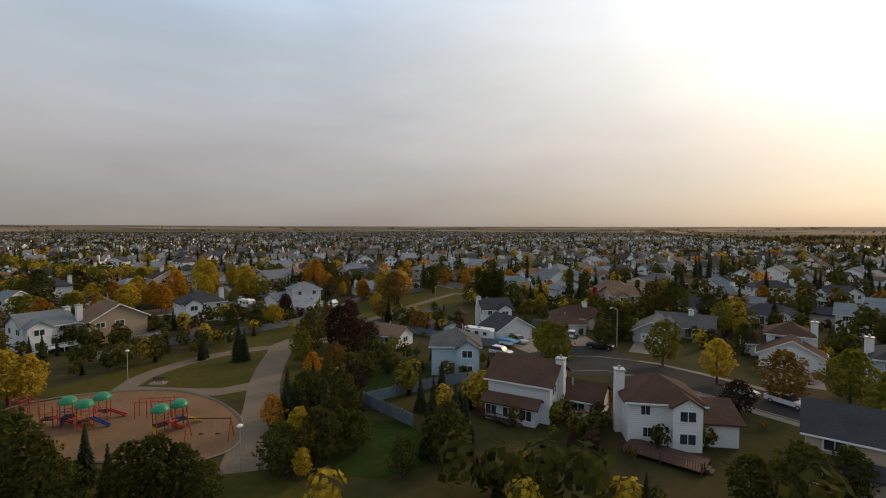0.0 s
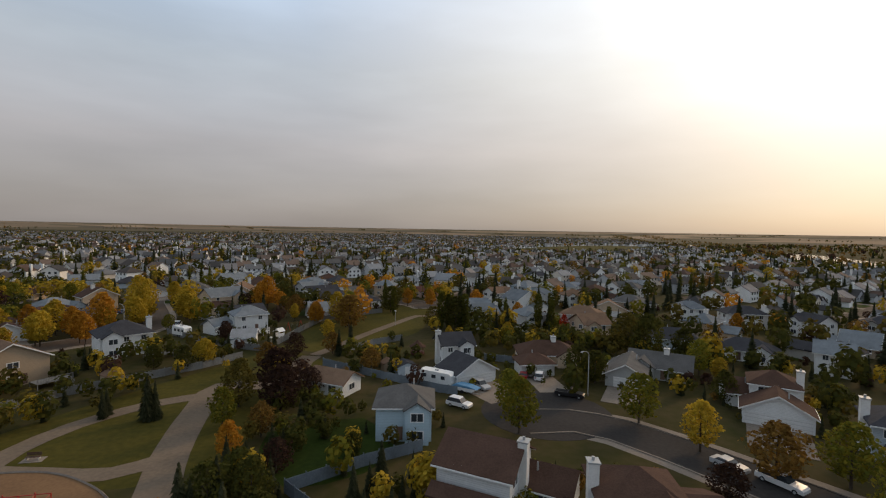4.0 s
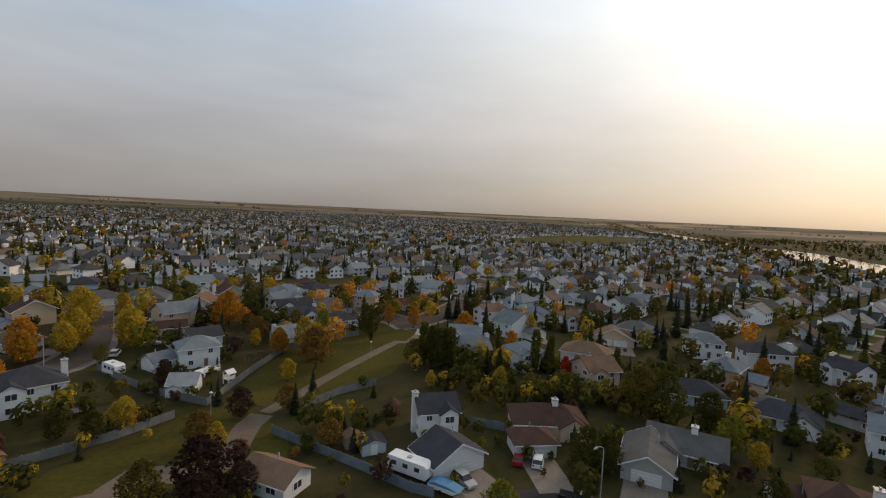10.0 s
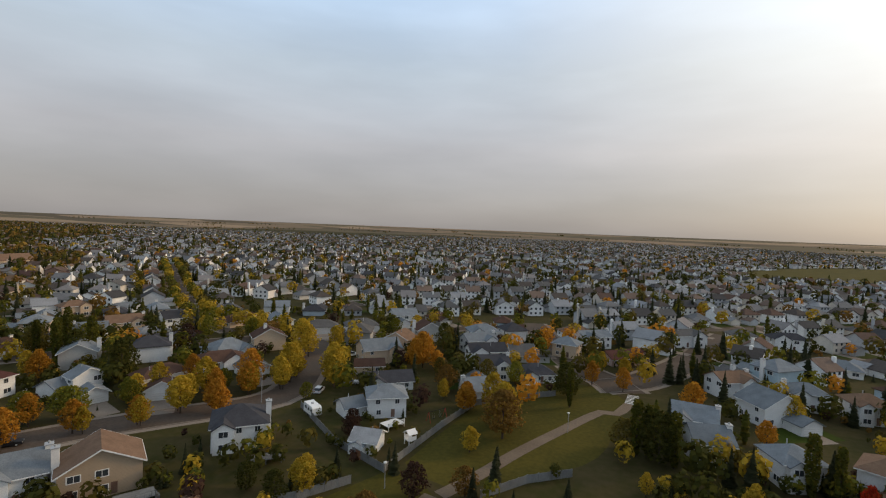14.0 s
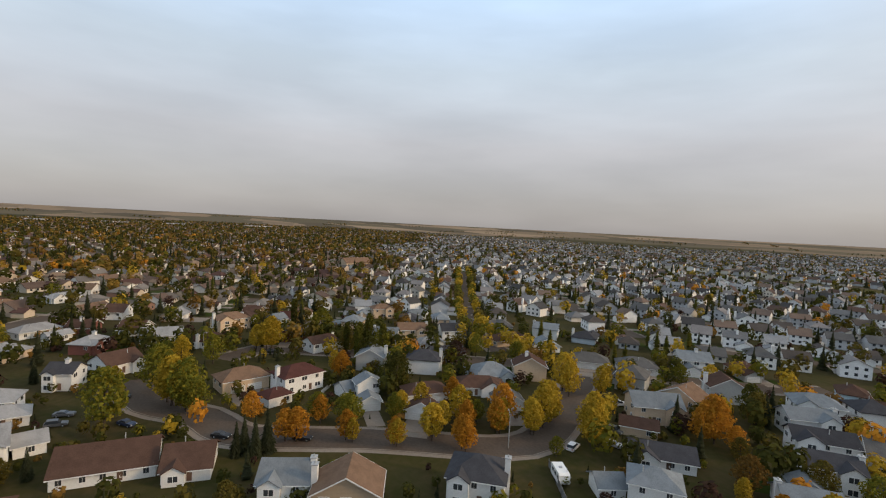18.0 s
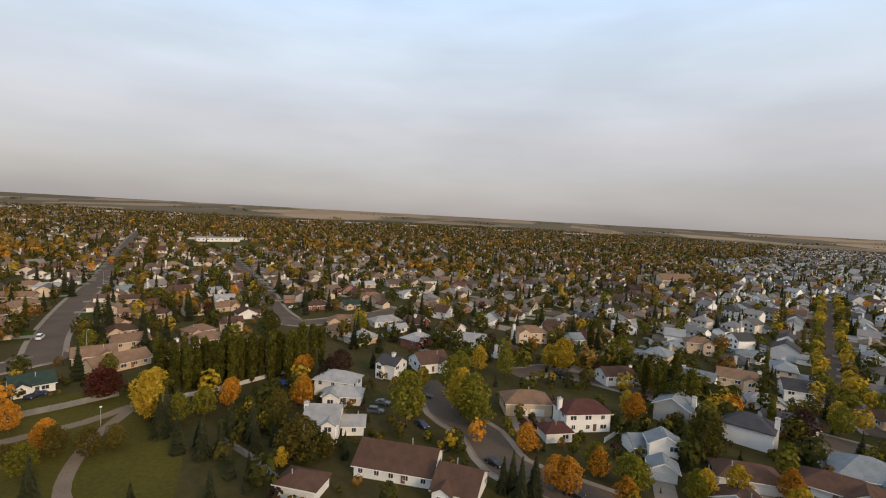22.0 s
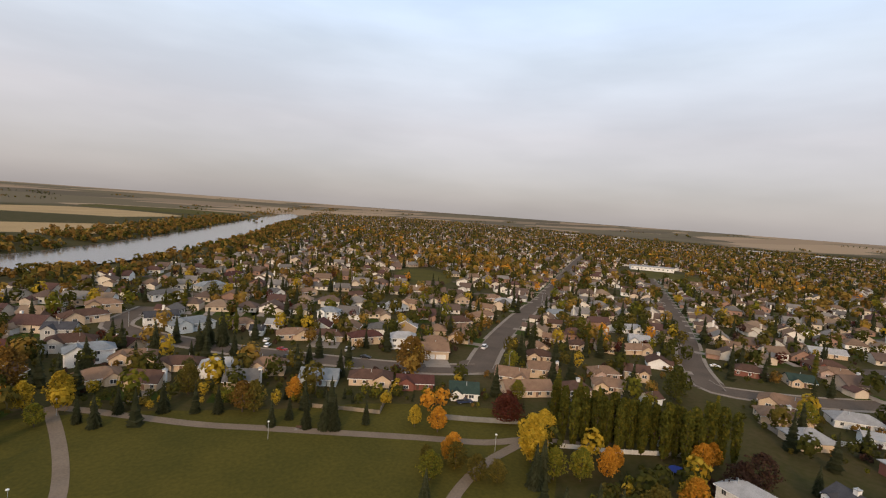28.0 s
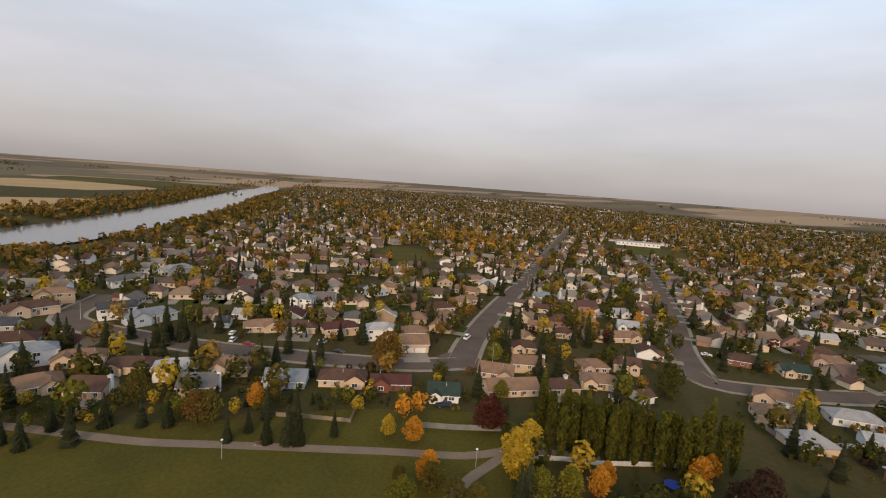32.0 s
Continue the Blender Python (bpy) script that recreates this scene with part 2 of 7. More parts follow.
LEAF = {
    "yellow": leaf_mat("leaves_yellow", [(0.446, 0.290, 0.027), (0.351, 0.230, 0.019), (0.243, 0.189, 0.022), (0.513, 0.351, 0.041)]),
    "orange": leaf_mat("leaves_orange", [(0.468, 0.208, 0.023), (0.377, 0.156, 0.018), (0.520, 0.260, 0.029), (0.286, 0.130, 0.018)]),
    "green": leaf_mat("leaves_turning_green", [(0.125, 0.131, 0.020), (0.188, 0.169, 0.020), (0.081, 0.100, 0.018), (0.263, 0.206, 0.022)]),
    "dkgreen": leaf_mat("leaves_dark_green", [(0.051, 0.055, 0.013), (0.069, 0.069, 0.014), (0.037, 0.041, 0.010), (0.094, 0.085, 0.016)]),
    "spruce": leaf_mat("needles_spruce", [(0.034, 0.039, 0.017), (0.048, 0.052, 0.024), (0.024, 0.029, 0.013), (0.060, 0.063, 0.034)]),
    "poplar": leaf_mat("leaves_poplar", [(0.060, 0.067, 0.012), (0.079, 0.082, 0.013), (0.043, 0.050, 0.011), (0.132, 0.106, 0.014)]),
    "olive": leaf_mat("leaves_olive", [(0.095, 0.080, 0.018), (0.128, 0.100, 0.021), (0.068, 0.060, 0.015), (0.163, 0.120, 0.022)]),
    "rust": leaf_mat("leaves_rust", [(0.188, 0.103, 0.025), (0.138, 0.077, 0.020), (0.237, 0.131, 0.027), (0.100, 0.062, 0.018)]),
    # gold and orange leaves with distance haze painted in as a duller colour
    "ochre": leaf_mat("leaves_hazed_gold", [(0.260, 0.160, 0.034), (0.205, 0.128, 0.028), (0.300, 0.178, 0.036), (0.165, 0.112, 0.026)]),
    "plum": leaf_mat("leaves_plum", [(0.041, 0.022, 0.019), (0.058, 0.031, 0.022), (0.026, 0.016, 0.014), (0.072, 0.041, 0.022)]),
    "maroon": leaf_mat("leaves_maroon", [(0.072, 0.022, 0.017), (0.102, 0.029, 0.019), (0.048, 0.017, 0.014), (0.120, 0.041, 0.022)]),
    "red": leaf_mat("leaves_red", [(0.396, 0.033, 0.013), (0.297, 0.024, 0.011), (0.462, 0.055, 0.015), (0.220, 0.022, 0.011)]),
}


# ---- mesh helpers ----
class Shape:
    """Vertices and faces gathered for one mesh."""

    def __init__(self):
        self.v, self.f = [], []

    def add(self, verts, faces):
        n = len(self.v)
        self.v += [tuple(p) for p in verts]
        self.f += [tuple(n + i for i in f) for f in faces]
        return self

    def box(self, x0, y0, z0, x1, y1, z1):
        return self.add([(x, y, z) for z in (z0, z1) for x, y in ((x0, y0), (x1, y0), (x1, y1), (x0, y1))],
                        [(3, 2, 1, 0), (4, 5, 6, 7), (0, 1, 5, 4), (1, 2, 6, 5), (2, 3, 7, 6), (3, 0, 4, 7)])

    def tube(self, a, b, r0, r1=None, n=8):
        a, b, r1 = Vector(a), Vector(b), r0 if r1 is None else r1
        q = (b - a).to_track_quat("Z", "Y")
        ring = [q @ Vector((math.cos(2 * math.pi * i / n), math.sin(2 * math.pi * i / n), 0)) for i in range(n)]
        return self.add([a + p * r0 for p in ring] + [b + p * r1 for p in ring],
                        [(i, (i + 1) % n, n + (i + 1) % n, n + i) for i in range(n)] + [tuple(range(n))[::-1], tuple(range(n, 2 * n))])

    def lathe(self, rows, n=12, at=(0, 0, 0)):
        verts = [(at[0] + r * math.cos(2 * math.pi * i / n), at[1] + r * math.sin(2 * math.pi * i / n), at[2] + z) for r, z in rows for i in range(n)]
        faces = [(k * n + i, k * n + (i + 1) % n, (k + 1) * n + (i + 1) % n, (k + 1) * n + i) for k in range(len(rows) - 1) for i in range(n)]
        return self.add(verts, faces + [tuple(range(n))[::-1], tuple(range((len(rows) - 1) * n, len(rows) * n))])

    def mesh(self, name, material):
        me = bpy.data.meshes.new(name)
        me.from_pydata(self.v, [], self.f)
        me.materials.append(material)
        me.update()
        return me


def part(name, shape, material, parent=None, label="", m=None):
    me = shape if isinstance(shape, bpy.types.Mesh) else shape.mesh(name, material)
    ob = new(name, me)
    if parent:
        ob.parent = parent
    if m is not None:
        ob.matrix_basis = m
    if label:
        tagged(ob, label)
    return ob


def thing(name, m, label, category, group="", kind=""):
    ob = new(name)
    ob.matrix_basis = m
    return tagged(ob, label, category, group, kind)


RND = random.Random(7)

# ---- ground, river, roads ----
RIVER = [(-1900, -4200), (-1200, -2900), (-700, -1900), (-420, -1300), (-225, -860), (-100, -615), (-25, -492), (35, -434), (110, -370), (340, -150),
         (510, 200), (590, 543), (640, 745), (735, 960), (770, 1250), (1100, 2300), (1700, 4200)]


def spline(points, step):
    """A smooth line through the points, about step metres from sample to sample."""
    p = [Vector((*q, 0.0)) for q in points]
    p = [2 * p[0] - p[1]] + p + [2 * p[-1] - p[-2]]
    line = []
    for a, b, c, d in zip(p, p[1:], p[2:], p[3:]):
        n = max(1, round((c - b).length / step))
        for i in range(n):
            t = i / n
            line.append(0.5 * (2 * b + (c - a) * t + (2 * a - 5 * b + 4 * c - d) * t * t + (3 * b - a - 3 * c + d) * t ** 3))
    return line + [p[-2]]


RIVER_LINE = np.array([(p.x, p.y) for p in spline(RIVER, 60)])


def river_gap(x, y):
    """Metres to the middle of the river, and whether the place lies on the far side."""
    d = RIVER_LINE - (x, y)
    i = int((d ** 2).sum(1).argmin())
    j = min(i + 1, len(RIVER_LINE) - 1)
    t = RIVER_LINE[j] - RIVER_LINE[j - 1]
    side = t[0] * (y - RIVER_LINE[i][1]) - t[1] * (x - RIVER_LINE[i][0])
    return math.hypot(*d[i]), side < 0


def land(x, y):
    """Height of the ground: flat town, a shallow river bed, a gentle rise towards the horizon."""
    r = math.hypot(x, y - 50)
    rise = 52 * max(0.0, min(1.0, (r - 2200) / 2600)) ** 1.5
    if r < 150:
        return 0.0
    gap, _ = river_gap(x, y)
    return rise - 7.0 * max(0.0, min(1.0, (92 - gap) / 42))


def ground_sheet():
    rings = [0, 60, 120, 180, 240] + [240 * 1.075 ** i for i in range(1, 43)]
    n = 144
    verts, faces = [(0, 50, 0)], []
    for r in rings[1:]:
        for i in range(n):
            a = 2 * math.pi * i / n
            x, y = r * math.cos(a), 50 + r * math.sin(a)
            verts.append((x, y, land(x, y)))
    faces += [(0, 1 + i, 1 + (i + 1) % n) for i in range(n)]
    for k in range(len(rings) - 2):
        o = 1 + k * n
        faces += [(o + i, o + n + i, o + n + (i + 1) % n, o + (i + 1) % n) for i in range(n)]
    return Shape().add(verts, faces)


def ground_mat():
    """Grass and garden soil in town, patchwork fields beyond it, with distance haze mixed into the field colours."""
    m = mat("ground_cover", (0.036, 0.036, 0.010), (0.060, 0.046, 0.020), rough=1.0, scale=0.06, fine=9, bump=0.3)
    nt = m.node_tree
    bsdf = nt.nodes["Principled BSDF"]
    was = bsdf.inputs["Base Color"].links[0].from_socket
    geo = nt.nodes.new("ShaderNodeNewGeometry")
    flat = nt.nodes.new("ShaderNodeMapping")
    flat.inputs["Rotation"].default_value[2] = 0.5
    flat.inputs["Scale"].default_value = (0.0014, 0.0030, 0.0)
    nt.links.new(geo.outputs["Position"], flat.inputs["Vector"])
    vor = nt.nodes.new("ShaderNodeTexVoronoi")
    vor.distance = "CHEBYCHEV"
    vor.inputs["Scale"].default_value = 1.0
    nt.links.new(flat.outputs["Vector"], vor.inputs["Vector"])
    split = nt.nodes.new("ShaderNodeSeparateColor")
    nt.links.new(vor.outputs["Color"], split.inputs["Color"])
    pick = nt.nodes.new("ShaderNodeValToRGB")
    pick.color_ramp.interpolation = "CONSTANT"
    # field tones browned and lightened, so the distance haze is painted in
    cols = [(0.225, 0.160, 0.102), (0.110, 0.088, 0.052), (0.26, 0.187, 0.118), (0.090, 0.072, 0.046), (0.17, 0.125, 0.080), (0.105, 0.086, 0.052)]
    for n, col in enumerate(cols):
        el = pick.color_ramp.elements[n] if n < 2 else pick.color_ramp.elements.new(n / len(cols))
        el.position, el.color = n / len(cols), (*col, 1)
    nt.links.new(split.outputs["Red"], pick.inputs["Fac"])
    off = nt.nodes.new("ShaderNodeVectorMath")
    off.operation = "DISTANCE"
    nt.links.new(geo.outputs["Position"], off.inputs[0])
    off.inputs[1].default_value = (-500, 400, 0)
    edge = nt.nodes.new("ShaderNodeTexNoise")
    edge.inputs["Scale"].default_value = 0.002
    nt.links.new(geo.outputs["Position"], edge.inputs["Vector"])
    shift = nt.nodes.new("ShaderNodeMath")
    shift.operation = "MULTIPLY_ADD"
    nt.links.new(edge.outputs["Fac"], shift.inputs[0])
    shift.inputs[1].default_value = 900
    nt.links.new(off.outputs["Value"], shift.inputs[2])
    mask = nt.nodes.new("ShaderNodeMapRange")
    mask.inputs["From Min"].default_value, mask.inputs["From Max"].default_value = 2650, 2850
    nt.links.new(shift.outputs[0], mask.inputs["Value"])
    mix = nt.nodes.new("ShaderNodeMix")
    mix.data_type = "RGBA"
    nt.links.new(mask.outputs["Result"], mix.inputs["Factor"])
    nt.links.new(was, mix.inputs["A"])
    nt.links.new(pick.outputs["Color"], mix.inputs["B"])
    nt.links.new(mix.outputs["Result"], bsdf.inputs["Base Color"])
    return m


tagged(part("ground", ground_sheet(), ground_mat()), "flat grassy ground with gardens, fields towards the horizon", "ground", kind="structure")


def ribbon(points, width, z=0.0, thick=0.0, step=6.0):
    """A strip that follows a smooth line; thick: it has sides of that height."""
    line, sh = spline(points, step), Shape()
    rows = []
    for i, p in enumerate(line):
        t = (line[min(i + 1, len(line) - 1)] - line[max(i - 1, 0)]).normalized()
        s = Vector((-t.y, t.x, 0)) * width / 2
        rows.append((p + s, p - s))
    verts, faces = [], []
    for a, b in rows:
        verts += [(a.x, a.y, z), (b.x, b.y, z), (a.x, a.y, z - thick), (b.x, b.y, z - thick)]
    for i in range(len(rows) - 1):
        o = 4 * i
        faces.append((o, o + 1, o + 5, o + 4))
        if thick:
            faces += [(o + 2, o, o + 4, o + 6), (o + 1, o + 3, o + 7, o + 5)]
    return sh.add(verts, faces)


def disc(x, y, r, z, thick=0.0, n=28, sy=1.0, turn=0.0):
    ring = []
    for i in range(n):
        a = 2 * math.pi * i / n
        px, py = r * math.cos(a), r * sy * math.sin(a)
        ring.append((x + px * math.cos(turn) - py * math.sin(turn), y + px * math.sin(turn) + py * math.cos(turn)))
    verts = [(*p, z) for p in ring] + [(*p, z - thick) for p in ring]
    return Shape().add(verts, [tuple(range(n))] + [(i, n + i, n + (i + 1) % n, (i + 1) % n) for i in range(n)])


WATER = mat("river_water", (0.10, 0.098, 0.092), (0.075, 0.074, 0.07), rough=0.12, scale=0.02)
tagged(part("water", ribbon(RIVER, 104, -4.0, 0.0, 40), WATER), "wide calm grey river reflecting the overcast sky", "river", kind="structure")

ROADS = []


def street(name, label, points, width, material, kerb=True, z=0.02):
    ROADS.append((np.array([(p.x, p.y) for p in spline(points, 8)]), width / 2 + 1.6))
    ob = part(name, ribbon(points, width, z), material)
    tagged(ob, label, name, kind="structure")
    if kerb:
        k = part("pavement", ribbon(points, width + 3.6, z - 0.012, 0.05), CONCRETE)
        tagged(k, "pale concrete pavement and kerb along the street", "pavement", kind="structure")
        side = Shape()
        for s in (-1, 1):
            line = spline(points, 6)
            moved = []
            for i, p in enumerate(line):
                t = (line[min(i + 1, len(line) - 1)] - line[max(i - 1, 0)]).normalized()
                moved.append((p.x - t.y * s * (width / 2 + 0.1), p.y + t.x * s * (width / 2 + 0.1)))
            r = ribbon(moved, 0.3, 0.15, 0.15)
            side.add(r.v, r.f)
        tagged(part("kerb", side, CONCRETE), "raised concrete kerb", "kerb", kind="structure")
    return ob


# the close with the bulb, and its street
street("road", "dark asphalt residential close with a turning circle", [(21.0, 95.4), (29.5, 96.1), (36.4, 92.2), (42.0, 85.6), (48.1, 77.0), (55.7, 66.3), (60.5, 58.9)], 9.5, ASPHALT)
tagged(part("road", disc(26.1, 99.6, 11.5, 0.028, 0.03), ASPHALT), "round dark asphalt turning circle", "road", kind="structure")
ROADS.append((np.array([(26.1, 99.6)]), 12.0))
# curving street with the yellow trees
street("road", "curving asphalt street lined with yellow trees", [(-167.5, 81.1), (-149.6, 85.1), (-136.4, 95.2), (-120.6, 101.0), (-111.4, 114.9), (-103.7, 128.4), (-94.7, 140.7), (-85.1, 154.0), (-83.1, 166.2), (-90.7, 183.2), (-102.8, 202.6), (-113.2, 219.7), (-117.4, 233.2)], 10.5, OLD_ASPHALT)
tagged(part("road", disc(-166.4, 80.4, 9, 0.028, 0.03), OLD_ASPHALT), "round asphalt end of the close", "road", kind="structure")
street("road", "cross street beyond the yellow trees", [(-188.0, 108.4), (-192.3, 116.5), (-191.6, 134.2), (-117.4, 233.2), (-97.9, 247.3), (-76.8, 268.3), (-60.0, 292.6)], 10, OLD_ASPHALT, z=0.025)
street("road", "long straight avenue between rows of yellow trees", [(-153.6, 214.6), (-190.3, 227.9), (-237.3, 259.1), (-310.4, 312.0), (-375.7, 359.5), (-444.2, 409.6)], 9, OLD_ASPHALT)
street("road", "street past the park with a crossing", [(-42.6, 308.1), (-22.6, 259.5), (-9.7, 232.9), (0.3, 223.7), (6.1, 213.1)], 12.5, OLD_ASPHALT)
street("road", "side street uphill from the park", [(-2.5, 215.8), (9.0, 226.4), (20.7, 248.6), (31.1, 274.1), (51.2, 332.4)], 12, OLD_ASPHALT, z=0.025)
street("road", "diagonal residential street", [(-145.0, 301.3), (-175.5, 318.6), (-207.1, 332.2), (-232.3, 350.9), (-287.6, 387.9)], 10, OLD_ASPHALT)
street("road", "long straight main road running to the horizon", [(-168.6, -58.8), (-198.1, -82.2), (-254.3, -120.1), (-333.2, -169.1), (-451.4, -248.1), (-599.3, -346.3), (-850.0, -509.3)], 11, OLD_ASPHALT)
street("road", "residential street in front of the bungalows", [(-167.7, -57.8), (-151.2, -64.4), (-136.1, -75.1), (-119.9, -88.6), (-103.3, -104.1), (-85.2, -121.1), (-65.3, -145.0), (-49.0, -168.6), (-45.8, -187.5), (-62.6, -219.5)], 11, OLD_ASPHALT)
street("road", "wide residential street", [(-241.7, 4.3), (-273.7, -18.8), (-323.8, -46.4), (-406.6, -96.9), (-523.5, -174.3), (-606.4, -231.9)], 11, OLD_ASPHALT)
street("road", "residential cross street", [(-248.9, -4.9), (-243.7, 6.1), (-255.2, 21.0), (-274.7, 38.1), (-306.7, 58.5)], 11, OLD_ASPHALT)
tagged(part("road", disc(-168.7, -60.2, 9, 0.030, 0.03), OLD_ASPHALT), "wide asphalt junction", "road", kind="structure")
tagged(part("road", disc(-246.7, -1.5, 9, 0.030, 0.03), OLD_ASPHALT), "wide asphalt junction", "road", kind="structure")


def lawn(label, x, y, r, sy, turn, material=None, z=0.006):
    tagged(part("lawn", disc(x, y, r, z, 0.0, 36, sy, radians(turn)), material or LAWN), label, "lawn", kind="structure")


PARK = [(-6.8, -83.0), (-37.1, -75.6), (-81.1, -55.7), (-114.0, -43.9), (-149.2, -17.6), (-140.6, 3.3), (-120.1, 22.6), (-82.7, 38.2), (-43.1, 33.8), (-9.0, 40.5), (16.4, 15.8), (15.4, -28.1)]


def patch(points, z):
    line = spline(points + points[:1], 6)[:-1]
    return Shape().add([(p.x, p.y, z) for p in line], [tuple(range(len(line)))[::-1]])


tagged(part("lawn", patch(PARK, 0.006), LAWN), "mown park grass with worn tan patches", "lawn", kind="structure")
tagged(part("lawn", patch([(-64.6, 74.5), (-54.1, 102.2), (-41.7, 127.5), (-34.7, 141.2), (-23.5, 134.6), (-14.1, 119.9), (-20.7, 97.9), (-27.5, 75.5)], 0.010), LAWN), "mown grass between the playground and the grey fence", "lawn", kind="structure")
tagged(part("lawn", patch([(-34.8, 144.3), (-32.8, 169.0), (-28.8, 192.2), (-14.0, 212.3), (-2.0, 214.0), (6.0, 206.2), (4.4, 183.5), (1.4, 165.0), (-7.9, 151.9), (-23.7, 139.6)], 0.003), LAWN), "park grass strip between back fences", "lawn", kind="structure")
tagged(part("lawn", patch([(-19.7, 90.5), (-5.6, 96.4), (1.0, 84.0), (-3.1, 78.1), (-12.1, 74.3), (-18.1, 81.0)], 0.012), YARD), "dark green back yard lawn", "lawn", kind="structure")
tagged(part("lawn", patch([(-12.5, 68.0), (-4.1, 67.2), (-1.7, 55.0), (-11.4, 53.1)], 0.012), YARD), "dark green back yard lawn", "lawn", kind="structure")
lawn("park grass round the playground", -44.5, 31.3, 45, 0.6, 0, z=0.004)
lawn("open green school field among the houses", -302.1, -295.9, 55, 0.5, 60, LAWN)
lawn("long green golf course strip", -239.1, 803.5, 260, 0.2, 5, LAWN)
lawn("green meadow near the river", 352.2, 1012.3, 330, 0.35, 55, LAWN, 0.02)
tagged(part("field", patch([(330, -640), (67, -715), (-40, -720), (-100, -930), (100, -905), (330, -850)], 0.02), mat("stubble", (0.33, 0.235, 0.12), (0.26, 0.18, 0.09), rough=1.0, scale=0.01, fine=30)), "pale tan stubble field across the river", "field", kind="structure")
tagged(part("field", patch([(226.7, -560.1), (129.5, -685.6), (282.3, -843.4), (462.5, -693.7)], 0.02), mat("stubble", (0, 0, 0))), "pale tan stubble field across the river", "field", kind="structure")
tagged(part("field", patch([(-90.0, -1211.6), (-245.2, -1426.5), (-0.7, -1693.8), (248.6, -1366.3)], 0.02), mat("stubble", (0, 0, 0))), "pale tan stubble field across the river", "field", kind="structure")
tagged(part("field", patch([(-336.0, -1555.9), (-486.6, -1811.9), (-192.8, -2192.3), (-14.2, -1856.9)], 0.02), LAWN), "green field across the river", "field", kind="structure")
lawn("school sports field", -655, -230, 75, 0.6, 35, LAWN)


def footpath(label, points, width, z=0.032):
    ROADS.append((np.array([(p.x, p.y) for p in spline(points, 8)]), width / 2))
    tagged(part("footpath", ribbon(points, width, z, 0.0, 4), PATHMAT), label, "footpath", kind="structure")


footpath("tan asphalt footpath across the park grass", [(-27.8, -25.6), (-28.7, -36.5), (-28.5, -49.4), (-27.1, -66.5), (-24.6, -86.4)], 3.2)
footpath("curving asphalt footpath along the park edge", [(-24.6, -86.4), (-33.9, -78.6), (-46.0, -67.2), (-59.6, -54.9), (-73.5, -45.1), (-92.4, -31.5), (-110.4, -18.6), (-125.6, -7.1), (-138.5, -2.1), (-148.4, 5.9), (-156.1, 13.6)], 3.4, 0.036)
footpath("footpath bending round the trees", [(-134.9, -1.7), (-119.0, 1.2), (-106.6, 6.1), (-96.6, 12.5), (-89.5, 21.3)], 3.0, 0.040)
footpath("pale footpath from the playground to the park strip", [(-23.8, 136.5), (-19.7, 146.1), (-14.9, 159.3), (-8.8, 173.7), (0.2, 193.2), (4.1, 193.8), (7.3, 203.5)], 3.0, 0.036)
footpath("wide tan footpath beside the playground", [(-20.9, 53.2), (-23.6, 62.7), (-26.4, 71.6), (-30.6, 82.9), (-34.7, 98.8), (-36.1, 111.9), (-24.8, 114.1), (-25.0, 130.3), (-24.1, 135.5)], 5.0, 0.044)
footpath("footpath curving past the playground", [(-36.1, 107.0), (-44.3, 101.9), (-50.7, 92.6), (-52.6, 83.4), (-51.7, 78.4), (-44.0, 77.4), (-35.7, 77.6), (-30.2, 82.5)], 3.6, 0.048)
PLAY = [(-24.5, 61.5), (-27.9, 67.8), (-35.0, 74.3), (-44.3, 77.9), (-54.9, 75.8), (-61.6, 70.7), (-60.1, 63.8), (-46.9, 55.9), (-37.2, 54.7), (-28.8, 54.5), (-24.7, 57.5)]
tagged(part("play_area", patch(PLAY, 0.055), SAND), "tan sand playground surface", "play area", kind="structure")
rim = Shape()
edge = spline(PLAY + PLAY[:1], 1.5)
for p, q in zip(edge, edge[1:]):
    rim.tube(p + Vector((0, 0, 0.1)), q + Vector((0, 0, 0.1)), 0.16, n=4)
tagged(part("kerb", rim, CONCRETE), "rounded concrete kerb round the sand", "kerb", kind="structure")

# ---- houses ----
WINDOW_FRAME = Shape().box(-0.68, -0.07, -0.7, 0.68, 0.0, -0.58).box(-0.68, -0.07, 0.58, 0.68, 0.0, 0.7).box(-0.68, -0.07, -0.58, -0.57, 0.0, 0.58).box(
    0.57, -0.07, -0.58, 0.68, 0.0, 0.58).box(-0.03, -0.06, -0.58, 0.03, 0.0, 0.58).mesh("window", TRIM)
WINDOW_PANE = Shape().box(-0.57, -0.03, -0.58, 0.57, -0.005, 0.58).mesh("pane", GLASS)
FAR_WINDOW = Shape().box(-0.68, -0.05, -0.7, 0.68, 0.0, 0.7).box(-0.58, -0.06, -0.6, -0.04, -0.04, 0.6).box(0.04, -0.06, -0.6, 0.58, -0.04, 0.6).mesh("window", TRIM)
FAR_WINDOW.materials.append(GLASS)
for n, poly in enumerate(FAR_WINDOW.polygons):
    poly.material_index = 0 if n < 6 else 1
DOOR_MESH = Shape().box(-0.48, -0.06, 0.0, 0.48, 0.0, 2.05).box(-0.3, -0.075, 1.2, 0.3, -0.06, 1.8).mesh("door", mat("door_paint", (0.12, 0.07, 0.05), (0.16, 0.1, 0.07), vary=0.5, rough=0.5))
GARAGE_MESH = Shape()
for k in range(4):
    GARAGE_MESH.box(-2.35, -0.07, 0.02 + k * 0.54, 2.35, 0.0, 0.53 + k * 0.54)
GARAGE_MESH = GARAGE_MESH.mesh("garage_door", GDOOR)
SITES = []
